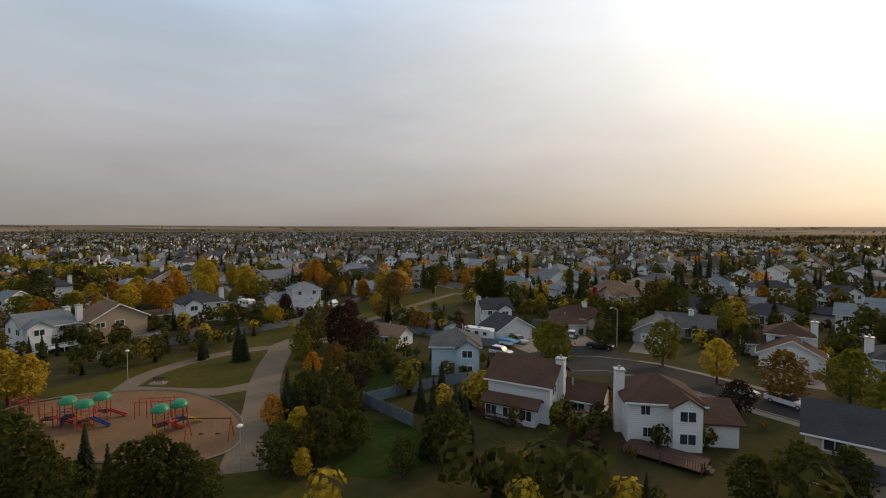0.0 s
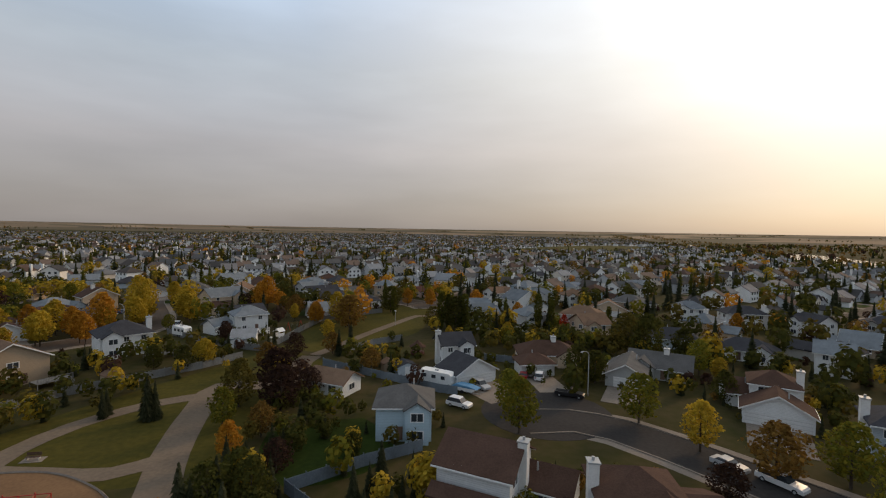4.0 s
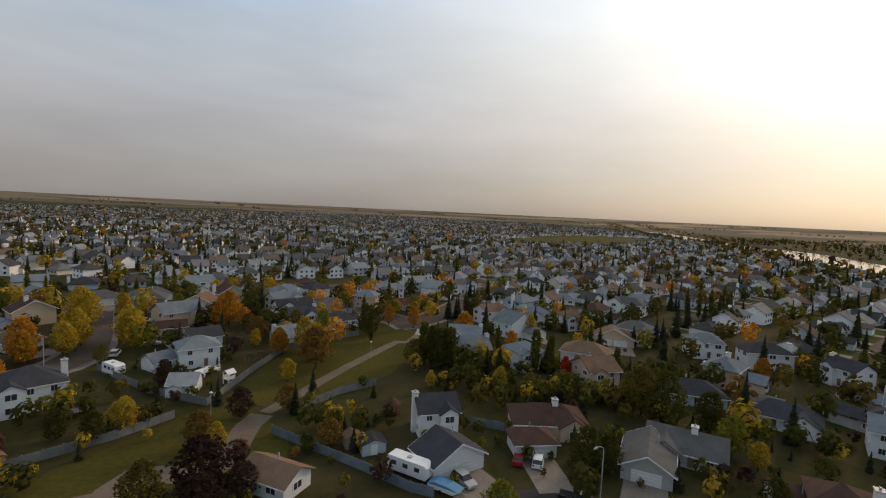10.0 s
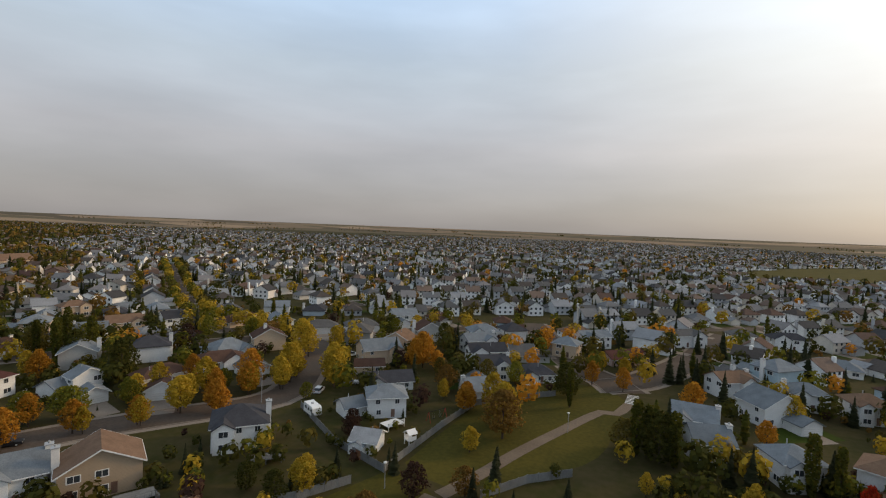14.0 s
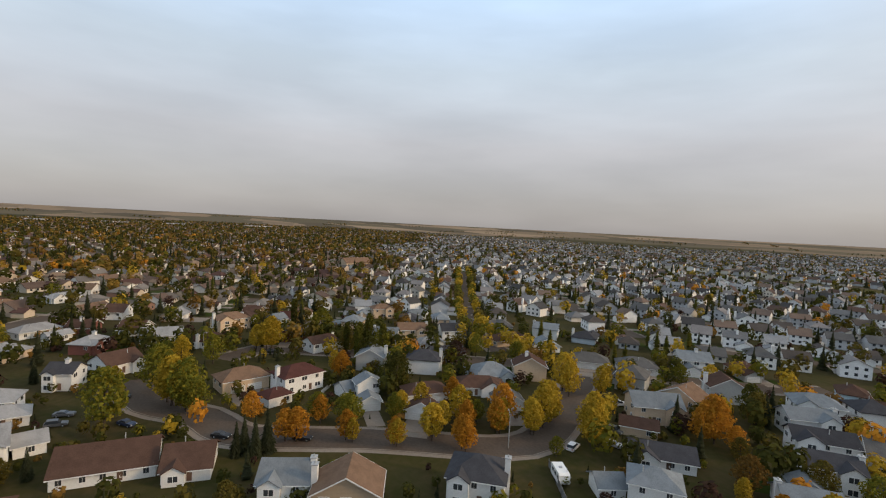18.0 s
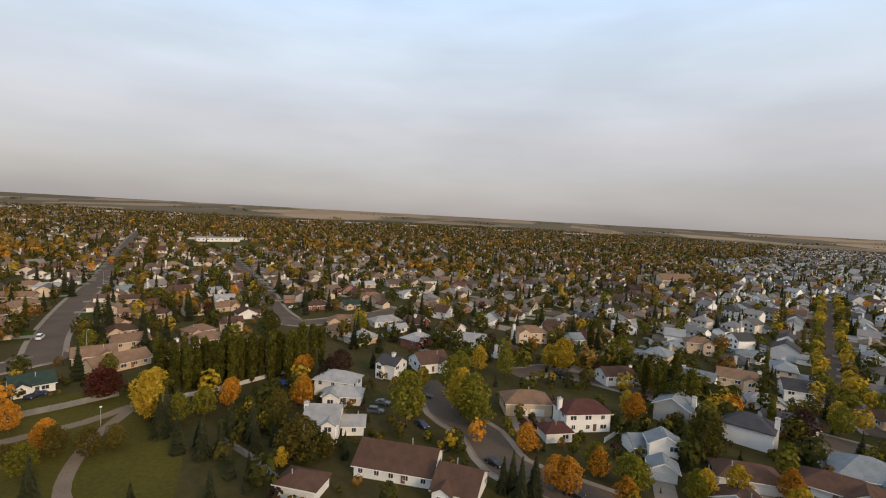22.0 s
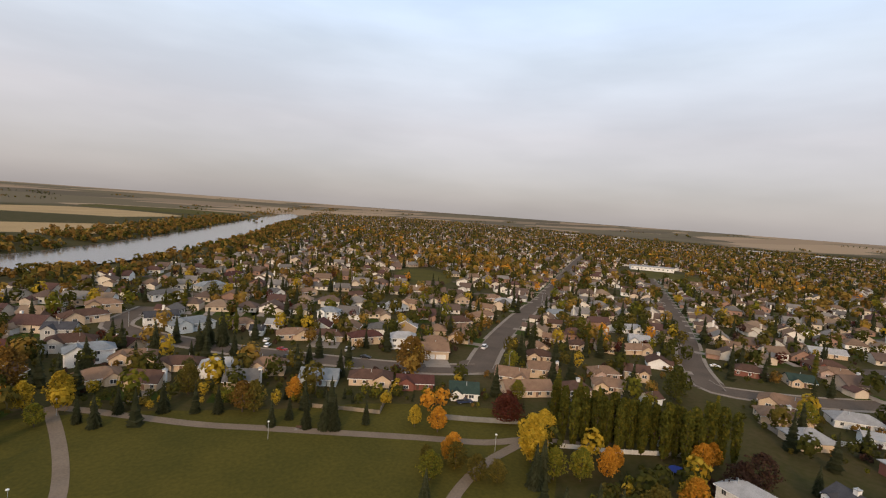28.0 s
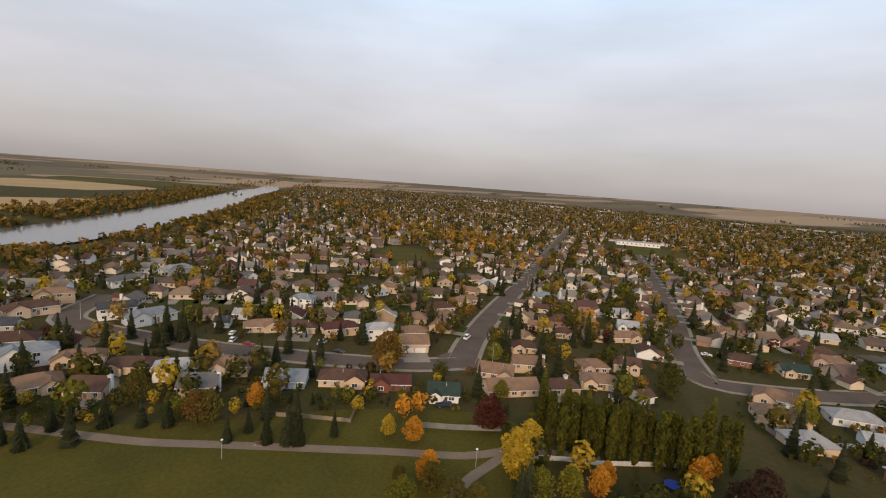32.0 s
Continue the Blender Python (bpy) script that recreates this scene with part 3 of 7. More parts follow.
COLOUR = dict(white="white", beige="beige", blue="light blue", grey="grey", tan="tan", slate="grey-blue", rose="rose-beige", brick="red brick")
TOP = dict(brown="brown", dark="dark grey", grey="grey", tan="tan", slate="blue-grey", lgrey="light grey", redbrown="red-brown", green="dark green")


def roof_shape(w, d, ze, style, rise, over=0.55, thick=0.22):
    """A hip or gable roof over a w by d plan whose eaves lie at ze. Gable ridges run along x ('g') or along y ('x')."""
    sh = Shape()
    if style == "x":
        sh = roof_shape(d, w, ze, "g", rise, over, thick)
        sh.v = [(-y, x, z) for x, y, z in sh.v]
        return sh
    x, y = w / 2 + over, d / 2 + over
    drop = ze - rise / (d / 2) * over if style == "g" else ze - 0.12
    top = ze + rise
    hip = min(y, x) if style == "h" else 0.0
    rx = max(x - hip, 0.15) if style == "h" else x
    lo = [(-x, -y), (x, -y), (x, y), (-x, y)]
    verts = [(*p, drop) for p in lo] + [(*p, drop - thick) for p in lo] + [(-rx, 0, top), (rx, 0, top), (-rx, 0, top - thick), (rx, 0, top - thick)]
    faces = [(0, 1, 9, 8), (2, 3, 8, 9), (4, 5, 1, 0), (6, 7, 3, 2)]
    if style == "h":
        faces += [(1, 2, 9), (3, 0, 8), (5, 6, 2, 1), (7, 4, 0, 3), (7, 6, 5, 4)]
    else:
        faces += [(5, 4, 10, 11), (7, 6, 11, 10), (0, 8, 10, 4), (8, 3, 7, 10), (1, 5, 11, 9), (9, 11, 6, 2)]
    return sh.add(verts, faces)


def wall_shape(w, d, ze, style, rise):
    sh, x, y = Shape(), w / 2, d / 2
    verts = [(-x, -y, 0), (x, -y, 0), (x, y, 0), (-x, y, 0), (-x, -y, ze), (x, -y, ze), (x, y, ze), (-x, y, ze)]
    faces = [(3, 2, 1, 0), (0, 1, 5, 4), (1, 2, 6, 5), (2, 3, 7, 6), (3, 0, 4, 7)]
    if style == "g":
        verts += [(-x, 0, ze + rise - 0.1), (x, 0, ze + rise - 0.1)]
        faces += [(4, 7, 8), (6, 5, 9), (4, 8, 9, 5), (7, 6, 9, 8)]
    elif style == "x":
        verts += [(0, -y, ze + rise - 0.1), (0, y, ze + rise - 0.1)]
        faces += [(5, 4, 8), (7, 6, 9), (4, 7, 9, 8), (6, 5, 8, 9)]
    else:
        faces += [(4, 5, 6, 7)]
    return sh.add(verts, faces)


def windows(parent, w, d, storeys, z0, rng, sides, garage, near, bay=None):
    """Framed windows on the walls of one house."""
    for s in sides:
        length = w if s in "NF" else d
        for k in range(storeys):
            n = max(1, int(length // 3.4))
            for i in range(n):
                if rng.random() < 0.26 or (garage and s == "N" and k == 0):
                    continue
                a = (i + 0.5) / n * length - length / 2 + rng.uniform(-0.3, 0.3)
                if bay and s == "N" and abs(a - bay[0]) < bay[1] / 2 + 0.7:
                    continue
                z = z0 + 1.55 + 2.65 * k
                m = {"N": pose(a, -d / 2, z), "F": pose(a, d / 2, z, 0, 0, 180), "R": pose(w / 2, a, z, 0, 0, 90), "L": pose(-w / 2, a, z, 0, 0, -90)}[s]
                big = rng.random() < 0.3
                m = m @ Matrix.Diagonal((1.5 if big else 0.9, 1, 0.95, 1))
                win = part("window", WINDOW_FRAME if near else FAR_WINDOW, TRIM, parent, m=m)
                if near:
                    part("pane", WINDOW_PANE, GLASS, win)


def house(x, y, rot, w, d, st, style, wall, roof, extra=""):
    near = math.hypot(x, y - 60) < 150 or math.hypot(x + 110, y + 80) < 60
    rng = random.Random(int(x * 13 + y * 7))
    ze = {"1": 2.9, "s": 4.0, "2": 5.4}[st]
    storeys = 2 if st == "2" else 1
    z0 = 1.1 if st == "s" else 0.0
    rise = min(w if style == "x" else d, 12) * (0.28 if style == "h" else 0.27)
    SITES.append((x, y, max(w, d) / 2))
    size = "two-storey" if st == "2" else ("split-level" if st == "s" else "single-storey")
    small = w * d < 62 and st == "1"
    name = "garage" if small else "house"
    ends = "hipped" if style == "h" else "gabled"
    h = thing(name, pose(x, y, 0, 0, 0, rot), f"{COLOUR[wall]} {size} {name} with {ends} {TOP[roof]} shingle roof", name, "houses of the suburb")
    part("wall", wall_shape(w, d, ze, style, rise), WALL[wall], h)
    part("roof", roof_shape(w, d, ze, style, rise), ROOF[roof], h)
    # white fascia boards and gutters along the eaves
    if style == "x":
        o = w / 2 + 0.57
        zf = ze - rise / (w / 2) * 0.55
        for s in (-1, 1):
            part("gutter", Shape().box(s * o - 0.07, -d / 2 - 0.5, zf - 0.24, s * o + 0.07, d / 2 + 0.5, zf - 0.06), TRIM, h)
        for s in (-1, 1):
            f = Shape()
            yy = s * (d / 2 + 0.56)
            for t in (-1, 1):
                f.add([(t * (w / 2 + 0.55), yy - 0.03, zf - 0.26), (t * (w / 2 + 0.55), yy + 0.03, zf - 0.26), (0, yy + 0.03, ze + rise - 0.26), (0, yy - 0.03, ze + rise - 0.26),
                       (t * (w / 2 + 0.55), yy - 0.03, zf), (t * (w / 2 + 0.55), yy + 0.03, zf), (0, yy + 0.03, ze + rise), (0, yy - 0.03, ze + rise)],
                      [(0, 1, 2, 3), (4, 7, 6, 5), (0, 3, 7, 4), (1, 5, 6, 2), (0, 4, 5, 1)])
            part("fascia", f, TRIM, h)
    else:
        o = d / 2 + 0.57
        zf = ze - (rise / (d / 2) * 0.55 if style == "g" else 0.12)
        for s in (-1, 1) if near else (-1,):
            part("gutter", Shape().box(-w / 2 - 0.5, s * o - 0.07, zf - 0.24, w / 2 + 0.5, s * o + 0.07, zf - 0.06), TRIM, h)
    garage = "GN" in extra
    if garage:
        n = 2 if w > 9.5 else 1
        for i in range(n):
            part("garage_door", GARAGE_MESH, GDOOR, h, m=pose((i - (n - 1) / 2) * 5.0, -d / 2, 0) @ Matrix.Diagonal((0.92 if n == 2 else 1.0, 1, 1, 1)))
        drive = part("driveway", Shape().box(-w / 2 + 0.6, -d / 2 - 10.5, 0.0, w / 2 - 0.6, -d / 2 - 0.1, 0.06), CONCRETE)
        drive.matrix_basis = pose(x, y, 0, 0, 0, rot)
        tagged(drive, "pale concrete driveway in front of the garage", "driveway", kind="structure")
    bay = None
    if not small and not garage and style != "x" and "P" not in extra and "W" not in extra and rng.random() < 0.8:
        bw = rng.uniform(0.34, 0.46) * w
        bay = (rng.choice((-1, 1)) * (w / 2 - bw / 2 - 0.4), bw)
        br = bw * 0.32
        part("bay_wall", wall_shape(bw, 3.0, ze, "x", br), WALL[wall], h, m=pose(bay[0], -d / 2 + 0.2, 0))
        part("bay_roof", roof_shape(bw, 5.0, ze + 0.02, "x", br, 0.35, 0.18), ROOF[roof], h, m=pose(bay[0], -d / 2 + 1.2, 0))
        for k in range(storeys):
            win = part("window", WINDOW_FRAME if near else FAR_WINDOW, TRIM, h, m=pose(bay[0], -d / 2 - 1.3, z0 + 1.5 + 2.65 * k) @ Matrix.Diagonal((1.5, 1, 1.0, 1)))
            if near:
                part("pane", WINDOW_PANE, GLASS, win)
    windows(h, w, d, storeys, z0, rng, "NR" if small else ("NLRF" if near else "NLR"), garage, near, bay)
    if not garage and not small:
        part("door", DOOR_MESH, None, h, m=pose(-bay[0] * 0.3 if bay else 0.15 * w, -d / 2, 0.25 if st != "s" else 0.6))
    for c in "LMR":
        if "C" + c in extra:
            cx = {"L": -w / 2 - 0.3, "M": 0.1 * w, "R": w / 2 + 0.3}[c]
            zc = ze + rise * (0.75 if c != "M" else 1.0) + 0.8
            ch = part("chimney", Shape().box(cx - 0.55, -0.8, 0.0 if c != "M" else ze, cx + 0.55, 0.4, zc), CHIMNEY, h)
            part("chimney_cap", Shape().box(cx - 0.66, -0.92, zc, cx + 0.66, 0.52, zc + 0.16).tube((cx, -0.2, zc + 0.16), (cx, -0.2, zc + 0.55), 0.17), METAL, ch)
    if not any("C" + c in extra for c in "LMR"):
        vx, vy = rng.uniform(-0.3, 0.3) * w, rng.choice((-1, 1)) * 0.18 * d
        part("roof_vent", Shape().tube((vx, vy, ze), (vx, vy, ze + rise + 0.35), 0.12), METAL, h)
    if "P" in extra:
        p = roof_shape(w * 0.86, 2.6, 2.75, "g", 0.8, 0.3)
        part("porch_roof", p, ROOF[roof], h, m=pose(-w * 0.06, -d / 2 - 0.9, 0))
        part("porch_wall", Shape().box(-w * 0.46, -d / 2 - 1.9, 0, w * 0.34, -d / 2, 2.7), WALL[wall], h)
        for i in range(3):
            win = part("window", WINDOW_FRAME, TRIM, h, m=pose(-w * 0.36 + i * w * 0.28, -d / 2 - 1.9, 1.4) @ Matrix.Diagonal((1.3, 1, 1.1, 1)))
            part("pane", WINDOW_PANE, GLASS, win)
    if "W" in extra:
        # a lower garage wing towards the street
        u = (0.22 if x > 0 else -0.22) * w
        part("wing_wall", wall_shape(6.2, 6.0, 2.8, "x", 1.5), WALL[wall], h, m=pose(u, -d / 2 - 2.4, 0))
        part("wing_roof", roof_shape(6.2, 6.0, 2.8, "x", 1.6, 0.45), ROOF[roof], h, m=pose(u, -d / 2 - 2.4, 0))
        part("garage_door", GARAGE_MESH, GDOOR, h, m=pose(u, -d / 2 - 5.4, 0))
    if "T" in extra:
        # rear deck with railing, and a small gabled porch over the garden door
        part("porch_roof", roof_shape(3.4, 2.4, 2.7, "x", 0.8, 0.3), ROOF[roof], h, m=pose(w * 0.12, -d / 2 - 1.0, 0))
        for s in (-1.4, 1.4):
            part("porch_post", Shape().box(w * 0.12 + s - 0.09, -d / 2 - 2.0, 0, w * 0.12 + s + 0.09, -d / 2 - 1.82, 2.6), TRIM, h)
        win = part("window", WINDOW_FRAME, TRIM, h, m=pose(w * 0.12, -d / 2, 1.5) @ Matrix.Diagonal((1.7, 1, 1.5, 1)))
        part("pane", WINDOW_PANE, GLASS, win)
        part("deck", Shape().box(-w * 0.2, -d / 2 - 4.2, 0, w * 0.46, -d / 2 - 0.1, 0.75), DECK, h)
        rail = Shape().box(-w * 0.2, -d / 2 - 4.2, 1.6, w * 0.46, -d / 2 - 4.1, 1.7)
        for i in range(25):
            bx = -w * 0.2 + 0.66 * w * i / 24
            rail.box(bx - 0.05, -d / 2 - 4.18, 0.75, bx + 0.05, -d / 2 - 4.12, 1.6)
        part("railing", rail, TRIM, h)
    if "K" in extra:
        part("wing_wall", wall_shape(5.0, 8.0, 3.2, "g", 1.2), WALL[wall], h, m=pose(w / 2 + 1.8, 0.6, 0))
        part("wing_roof", roof_shape(5.0, 8.0, 3.2, "g", 1.5), ROOF[roof], h, m=pose(w / 2 + 1.8, 0.6, 0))
    return h


house(12.1, 72.6, -27, 8.8, 8.5, '2', 'g', 'white', 'brown', 'CR P')
house(19.9, 71.9, -29, 5.5, 6.0, '1', 'g', 'white', 'brown', '')
house(27.1, 65.3, -7, 8.4, 8.0, '2', 'h', 'white', 'brown', 'CL K')
house(44.2, 54.5, -36, 9.8, 8.0, '2', 'g', 'beige', 'dark', 'CR P')
house(-13.5, 110.2, -26, 8.5, 6.0, '1', 'g', 'white', 'tan', 'O')
house(1.5, 91.6, 0, 8.4, 8.0, '2', 'h', 'blue', 'grey', '')
house(11.2, 131.2, 13, 7.6, 8.0, '2', 'g', 'white', 'dark', 'CL')
house(13.3, 117.8, 31, 10.0, 7.3, '1', 'x', 'white', 'dark', 'GN')
house(34.3, 132.9, -2, 14.4, 9.0, '1', 'h', 'beige', 'brown', 'CM')
house(29.1, 123.6, 6, 7.5, 6.0, '1', 'h', 'white', 'brown', 'GN')
house(57.8, 122.7, -32, 12.7, 9.0, '1', 'g', 'grey', 'grey', 'CM')
house(48.7, 118.5, -28, 8.0, 12.3, '1', 'x', 'grey', 'grey', 'GN')
house(68.7, 102.1, -32, 7.4, 7.0, '2', 'h', 'white', 'brown', 'CR')
house(64.8, 95.7, -33, 10.0, 5.8, '1', 'x', 'white', 'brown', 'GN')
house(65.2, 106.1, -19, 5.5, 7.0, '1', 'g', 'white', 'brown', '')
house(75.7, 82.8, -32, 11.1, 8.0, '2', 'h', 'slate', 'dark', 'CL')
house(73.4, 79.2, -50, 7.0, 6.0, '1', 'h', 'slate', 'dark', 'GN')
house(-88.7, 104.1, 61, 9.0, 9.0, '2', 'g', 'white', 'slate', 'CR')
house(-79.4, 112.6, 59, 12.0, 8.7, '2', 'x', 'tan', 'tan', 'CL')
house(-71.8, 137.2, 44, 11.0, 10.0, '2', 'h', 'white', 'dark', 'CR')
house(-51.4, 166.0, 34, 9.6, 8.0, '2', 'h', 'white', 'slate', '')
house(-58.8, 161.1, 58, 5.5, 6.0, '1', 'g', 'white', 'slate', '')
house(-77.3, 207.1, 50, 13.5, 10.0, '2', 'g', 'beige', 'slate', '')
house(-73.2, 193.9, 35, 9.2, 6.0, '1', 'g', 'beige', 'brown', '')
house(-60.6, 183.5, 40, 14.1, 8.0, '1', 'g', 'white', 'dark', '')
house(-49.8, 238.3, 46, 12.5, 8.0, '2', 'g', 'white', 'slate', 'CR')
house(-42.0, 223.4, 36, 13.3, 8.0, '2', 'g', 'white', 'dark', '')
house(-35.5, 208.6, 35, 9.9, 8.0, '2', 'g', 'white', 'dark', 'CR')
house(-22.3, 213.2, 34, 11.5, 9.0, '1', 'h', 'white', 'dark', '')
house(23.3, 175.6, 13, 7.7, 9.0, '2', 'g', 'white', 'slate', 'CR')
house(37.9, 172.7, 21, 8.4, 8.0, '2', 'h', 'white', 'slate', '')
house(53.8, 159.1, 13, 8.5, 9.0, '2', 'g', 'beige', 'tan', '')
house(35.6, 228.2, 34, 11.0, 8.0, '2', 'g', 'white', 'tan', 'CR')
house(54.1, 225.4, 7, 10.0, 8.0, '2', 'h', 'white', 'slate', 'CL')
house(67.4, 222.0, 10, 9.4, 8.0, '2', 'h', 'white', 'tan', '')
house(-8.8, 269.8, 41, 13.7, 8.0, '2', 'g', 'white', 'slate', 'CR')
house(4.5, 251.3, 44, 18.0, 8.0, '1', 'g', 'rose', 'redbrown', '')
house(-16.6, 249.9, -9, 9.5, 8.0, '2', 'h', 'beige', 'slate', '')
house(116.5, 269.1, 6, 11.2, 8.0, '2', 'g', 'white', 'slate', '')
house(94.7, 217.0, 0, 11.2, 8.0, '1', 'h', 'white', 'dark', '')
house(101.5, 190.4, -17, 10.7, 8.0, '2', 'h', 'white', 'slate', '')
house(114.7, 180.0, -9, 13.1, 8.0, '2', 'h', 'white', 'dark', 'CR')
house(128.3, 165.2, -80, 8.7, 8.0, '2', 'g', 'white', 'dark', 'CL')
house(147.4, 161.7, -43, 9.4, 8.0, '2', 'h', 'grey', 'dark', '')
house(88.0, 138.1, -40, 13.9, 9.0, '1', 'h', 'white', 'dark', '')
house(100.5, 125.5, -40, 7.0, 8.0, '2', 'g', 'white', 'slate', '')
house(75.1, 150.9, -15, 13.1, 9.0, '1', 'h', 'slate', 'dark', '')
house(-115.9, 75.8, 81, 17.3, 12.0, '1', 'g', 'white', 'brown', '')
house(-104.2, 57.4, 80, 8.7, 6.5, '1', 'h', 'white', 'brown', '')
house(-108.6, 89.8, 74, 8.9, 11.0, '1', 'g', 'white', 'brown', '')
house(-157.3, 50.2, 80, 12.5, 8.0, '2', 'h', 'white', 'lgrey', '')
house(-151.6, 53.3, 95, 11.3, 7.0, '1', 'h', 'white', 'lgrey', '')
house(-129.5, 54.0, 96, 8.3, 10.0, '2', 'g', 'white', 'lgrey', 'CL')
house(-132.7, 61.1, 100, 5.5, 6.0, '1', 'g', 'white', 'lgrey', '')
house(-176.8, 64.1, 65, 7.4, 8.0, '2', 'g', 'white', 'dark', 'CM')
house(-187.6, 76.4, 122, 11.3, 11.0, 's', 'g', 'white', 'brown', '')
house(-222.4, 91.7, 80, 14.5, 9.0, 's', 'g', 'white', 'lgrey', '')
house(-154.8, 108.8, 98, 13.9, 9.0, 's', 'h', 'beige', 'tan', 'GN')
house(-146.9, 123.8, 103, 13.2, 9.0, '2', 'h', 'white', 'redbrown', 'CL')
house(-137.6, 114.6, 106, 7.3, 6.0, '1', 'h', 'white', 'redbrown', '')
house(-129.7, 140.0, 81, 7.5, 5.0, '2', 'x', 'white', 'slate', '')
house(-134.0, 135.5, 98, 5.5, 7.0, '1', 'g', 'white', 'slate', '')
house(-121.8, 136.8, 74, 6.0, 5.0, '1', 'x', 'white', 'slate', 'GN')
house(-121.6, 155.7, 79, 13.5, 8.0, '1', 'h', 'white', 'brown', 'GN')
house(-118.5, 174.5, 57, 15.5, 9.0, '1', 'h', 'white', 'brown', '')
house(-127.2, 186.3, 72, 14.3, 12.0, '1', 'h', 'slate', 'slate', '')
house(-188.3, 190.0, 67, 12.9, 9.0, '2', 'g', 'beige', 'tan', 'CR')
house(-172.1, 190.1, 74, 11.4, 7.0, '1', 'h', 'white', 'lgrey', '')
house(-155.7, 187.0, 74, 13.2, 8.0, '1', 'g', 'white', 'dark', '')
house(-187.1, 145.4, 106, 11.4, 8.0, 's', 'g', 'white', 'brown', 'CR')
house(-238.5, 120.5, 104, 15.0, 9.0, '2', 'h', 'beige', 'tan', 'CL')
house(-230.9, 140.1, 109, 5.7, 8.0, '2', 'g', 'blue', 'slate', '')
house(-290.9, 157.8, 73, 13.0, 8.0, 's', 'g', 'white', 'dark', '')
house(-315.7, 177.1, 95, 9.1, 8.0, '2', 'g', 'white', 'dark', 'CL')
house(-272.5, 176.1, 83, 12.1, 8.0, 's', 'g', 'white', 'lgrey', '')
house(-239.3, 200.3, 78, 11.7, 8.0, '2', 'h', 'beige', 'tan', '')
house(-230.4, 218.6, 78, 15.3, 8.0, '1', 'h', 'white', 'slate', '')
house(-73.4, -95.3, 162, 13.7, 8.0, 's', 'h', 'white', 'lgrey', '')
house(-88.5, -89.2, 155, 12.4, 8.0, 's', 'h', 'beige', 'tan', '')
house(-102.1, -72.1, 147, 13.1, 9.0, '1', 'g', 'slate', 'slate', '')
house(-118.5, -63.4, 148, 15.5, 8.0, '1', 'h', 'beige', 'brown', '')
house(-131.0, -52.6, 148, 13.2, 7.0, '1', 'g', 'brick', 'redbrown', '')
house(-142.3, -37.6, 142, 9.9, 9.0, '1', 'g', 'white', 'green', '')
house(-165.4, -28.9, 155, 18.0, 9.0, '1', 'g', 'beige', 'tan', '')
house(-48.0, -121.3, 168, 14.9, 8.0, '1', 'h', 'beige', 'tan', '')
house(-61.6, -106.4, 155, 15.0, 8.0, '1', 'h', 'beige', 'brown', '')
house(-34.3, -127.1, -178, 15.4, 8.0, '2', 'h', 'white', 'slate', '')
house(-25.0, -164.1, 159, 11.3, 8.0, '2', 'g', 'grey', 'dark', '')
house(-40.7, -211.6, 179, 15.5, 8.0, '2', 'h', 'tan', 'tan', '')
house(-113.1, -130.7, 163, 15.5, 8.0, '1', 'h', 'beige', 'tan', '')
house(-127.0, -122.9, 146, 15.0, 8.0, '1', 'h', 'beige', 'brown', 'GN')
house(-140.8, -110.8, 171, 15.5, 8.0, 's', 'h', 'beige', 'redbrown', '')
house(-153.9, -97.7, 155, 13.3, 8.0, '2', 'h', 'white', 'lgrey', '')
house(-169.7, -93.9, 153, 12.4, 8.0, '1', 'h', 'brick', 'tan', '')
house(-99.7, -143.3, 153, 6.1, 7.0, '1', 'g', 'white', 'dark', '')
house(-110.8, -152.3, 146, 7.2, 7.0, '1', 'g', 'white', 'lgrey', '')
house(-143.5, -159.5, 138, 11.2, 8.0, '2', 'h', 'white', 'slate', '')
house(-206.1, -170.9, 133, 15.5, 8.0, 's', 'h', 'beige', 'tan', '')
house(-202.4, -55.7, 140, 11.4, 8.0, '1', 'h', 'beige', 'brown', '')
house(-186.4, -39.8, 141, 11.7, 8.0, 's', 'g', 'beige', 'tan', 'CR')
house(-234.6, -73.1, 129, 12.4, 7.0, '1', 'g', 'beige', 'tan', '')
house(-263.6, -97.2, 131, 8.7, 7.0, '1', 'g', 'beige', 'brown', '')
house(-223.3, -18.9, 128, 9.9, 8.0, 's', 'g', 'beige', 'brown', '')
house(-199.3, -15.5, 133, 13.4, 8.0, '1', 'h', 'beige', 'tan', '')
house(-202.1, 0.0, 165, 5.5, 6.0, '1', 'g', 'white', 'brown', '')
house(-281.0, -51.9, 130, 10.5, 8.0, '1', 'g', 'white', 'lgrey', '')
house(-230.5, 33.2, 125, 15.5, 9.0, '1', 'h', 'beige', 'tan', 'CM')
house(-252.2, 48.5, 127, 15.5, 8.0, '1', 'h', 'white', 'lgrey', '')
house(-239.4, 56.7, 126, 8.5, 5.0, '1', 'g', 'white', 'lgrey', '')
house(-280.0, 3.9, 121, 13.3, 8.0, '1', 'h', 'brick', 'brown', '')
house(-288.2, 21.2, 130, 10.4, 8.0, '1', 'g', 'beige', 'green', '')
house(-319.9, 27.1, 118, 15.5, 8.0, '1', 'h', 'rose', 'tan', '')
house(-322.0, -22.2, 123, 11.0, 8.0, '1', 'g', 'beige', 'tan', '')
house(-366.6, 11.0, 127, 18.0, 8.0, '1', 'g', 'beige', 'lgrey', '')
house(-338.7, 50.3, 127, 15.5, 8.0, '1', 'h', 'white', 'lgrey', '')
house(-251.9, -150.2, 116, 15.2, 8.0, '1', 'g', 'beige', 'tan', '')
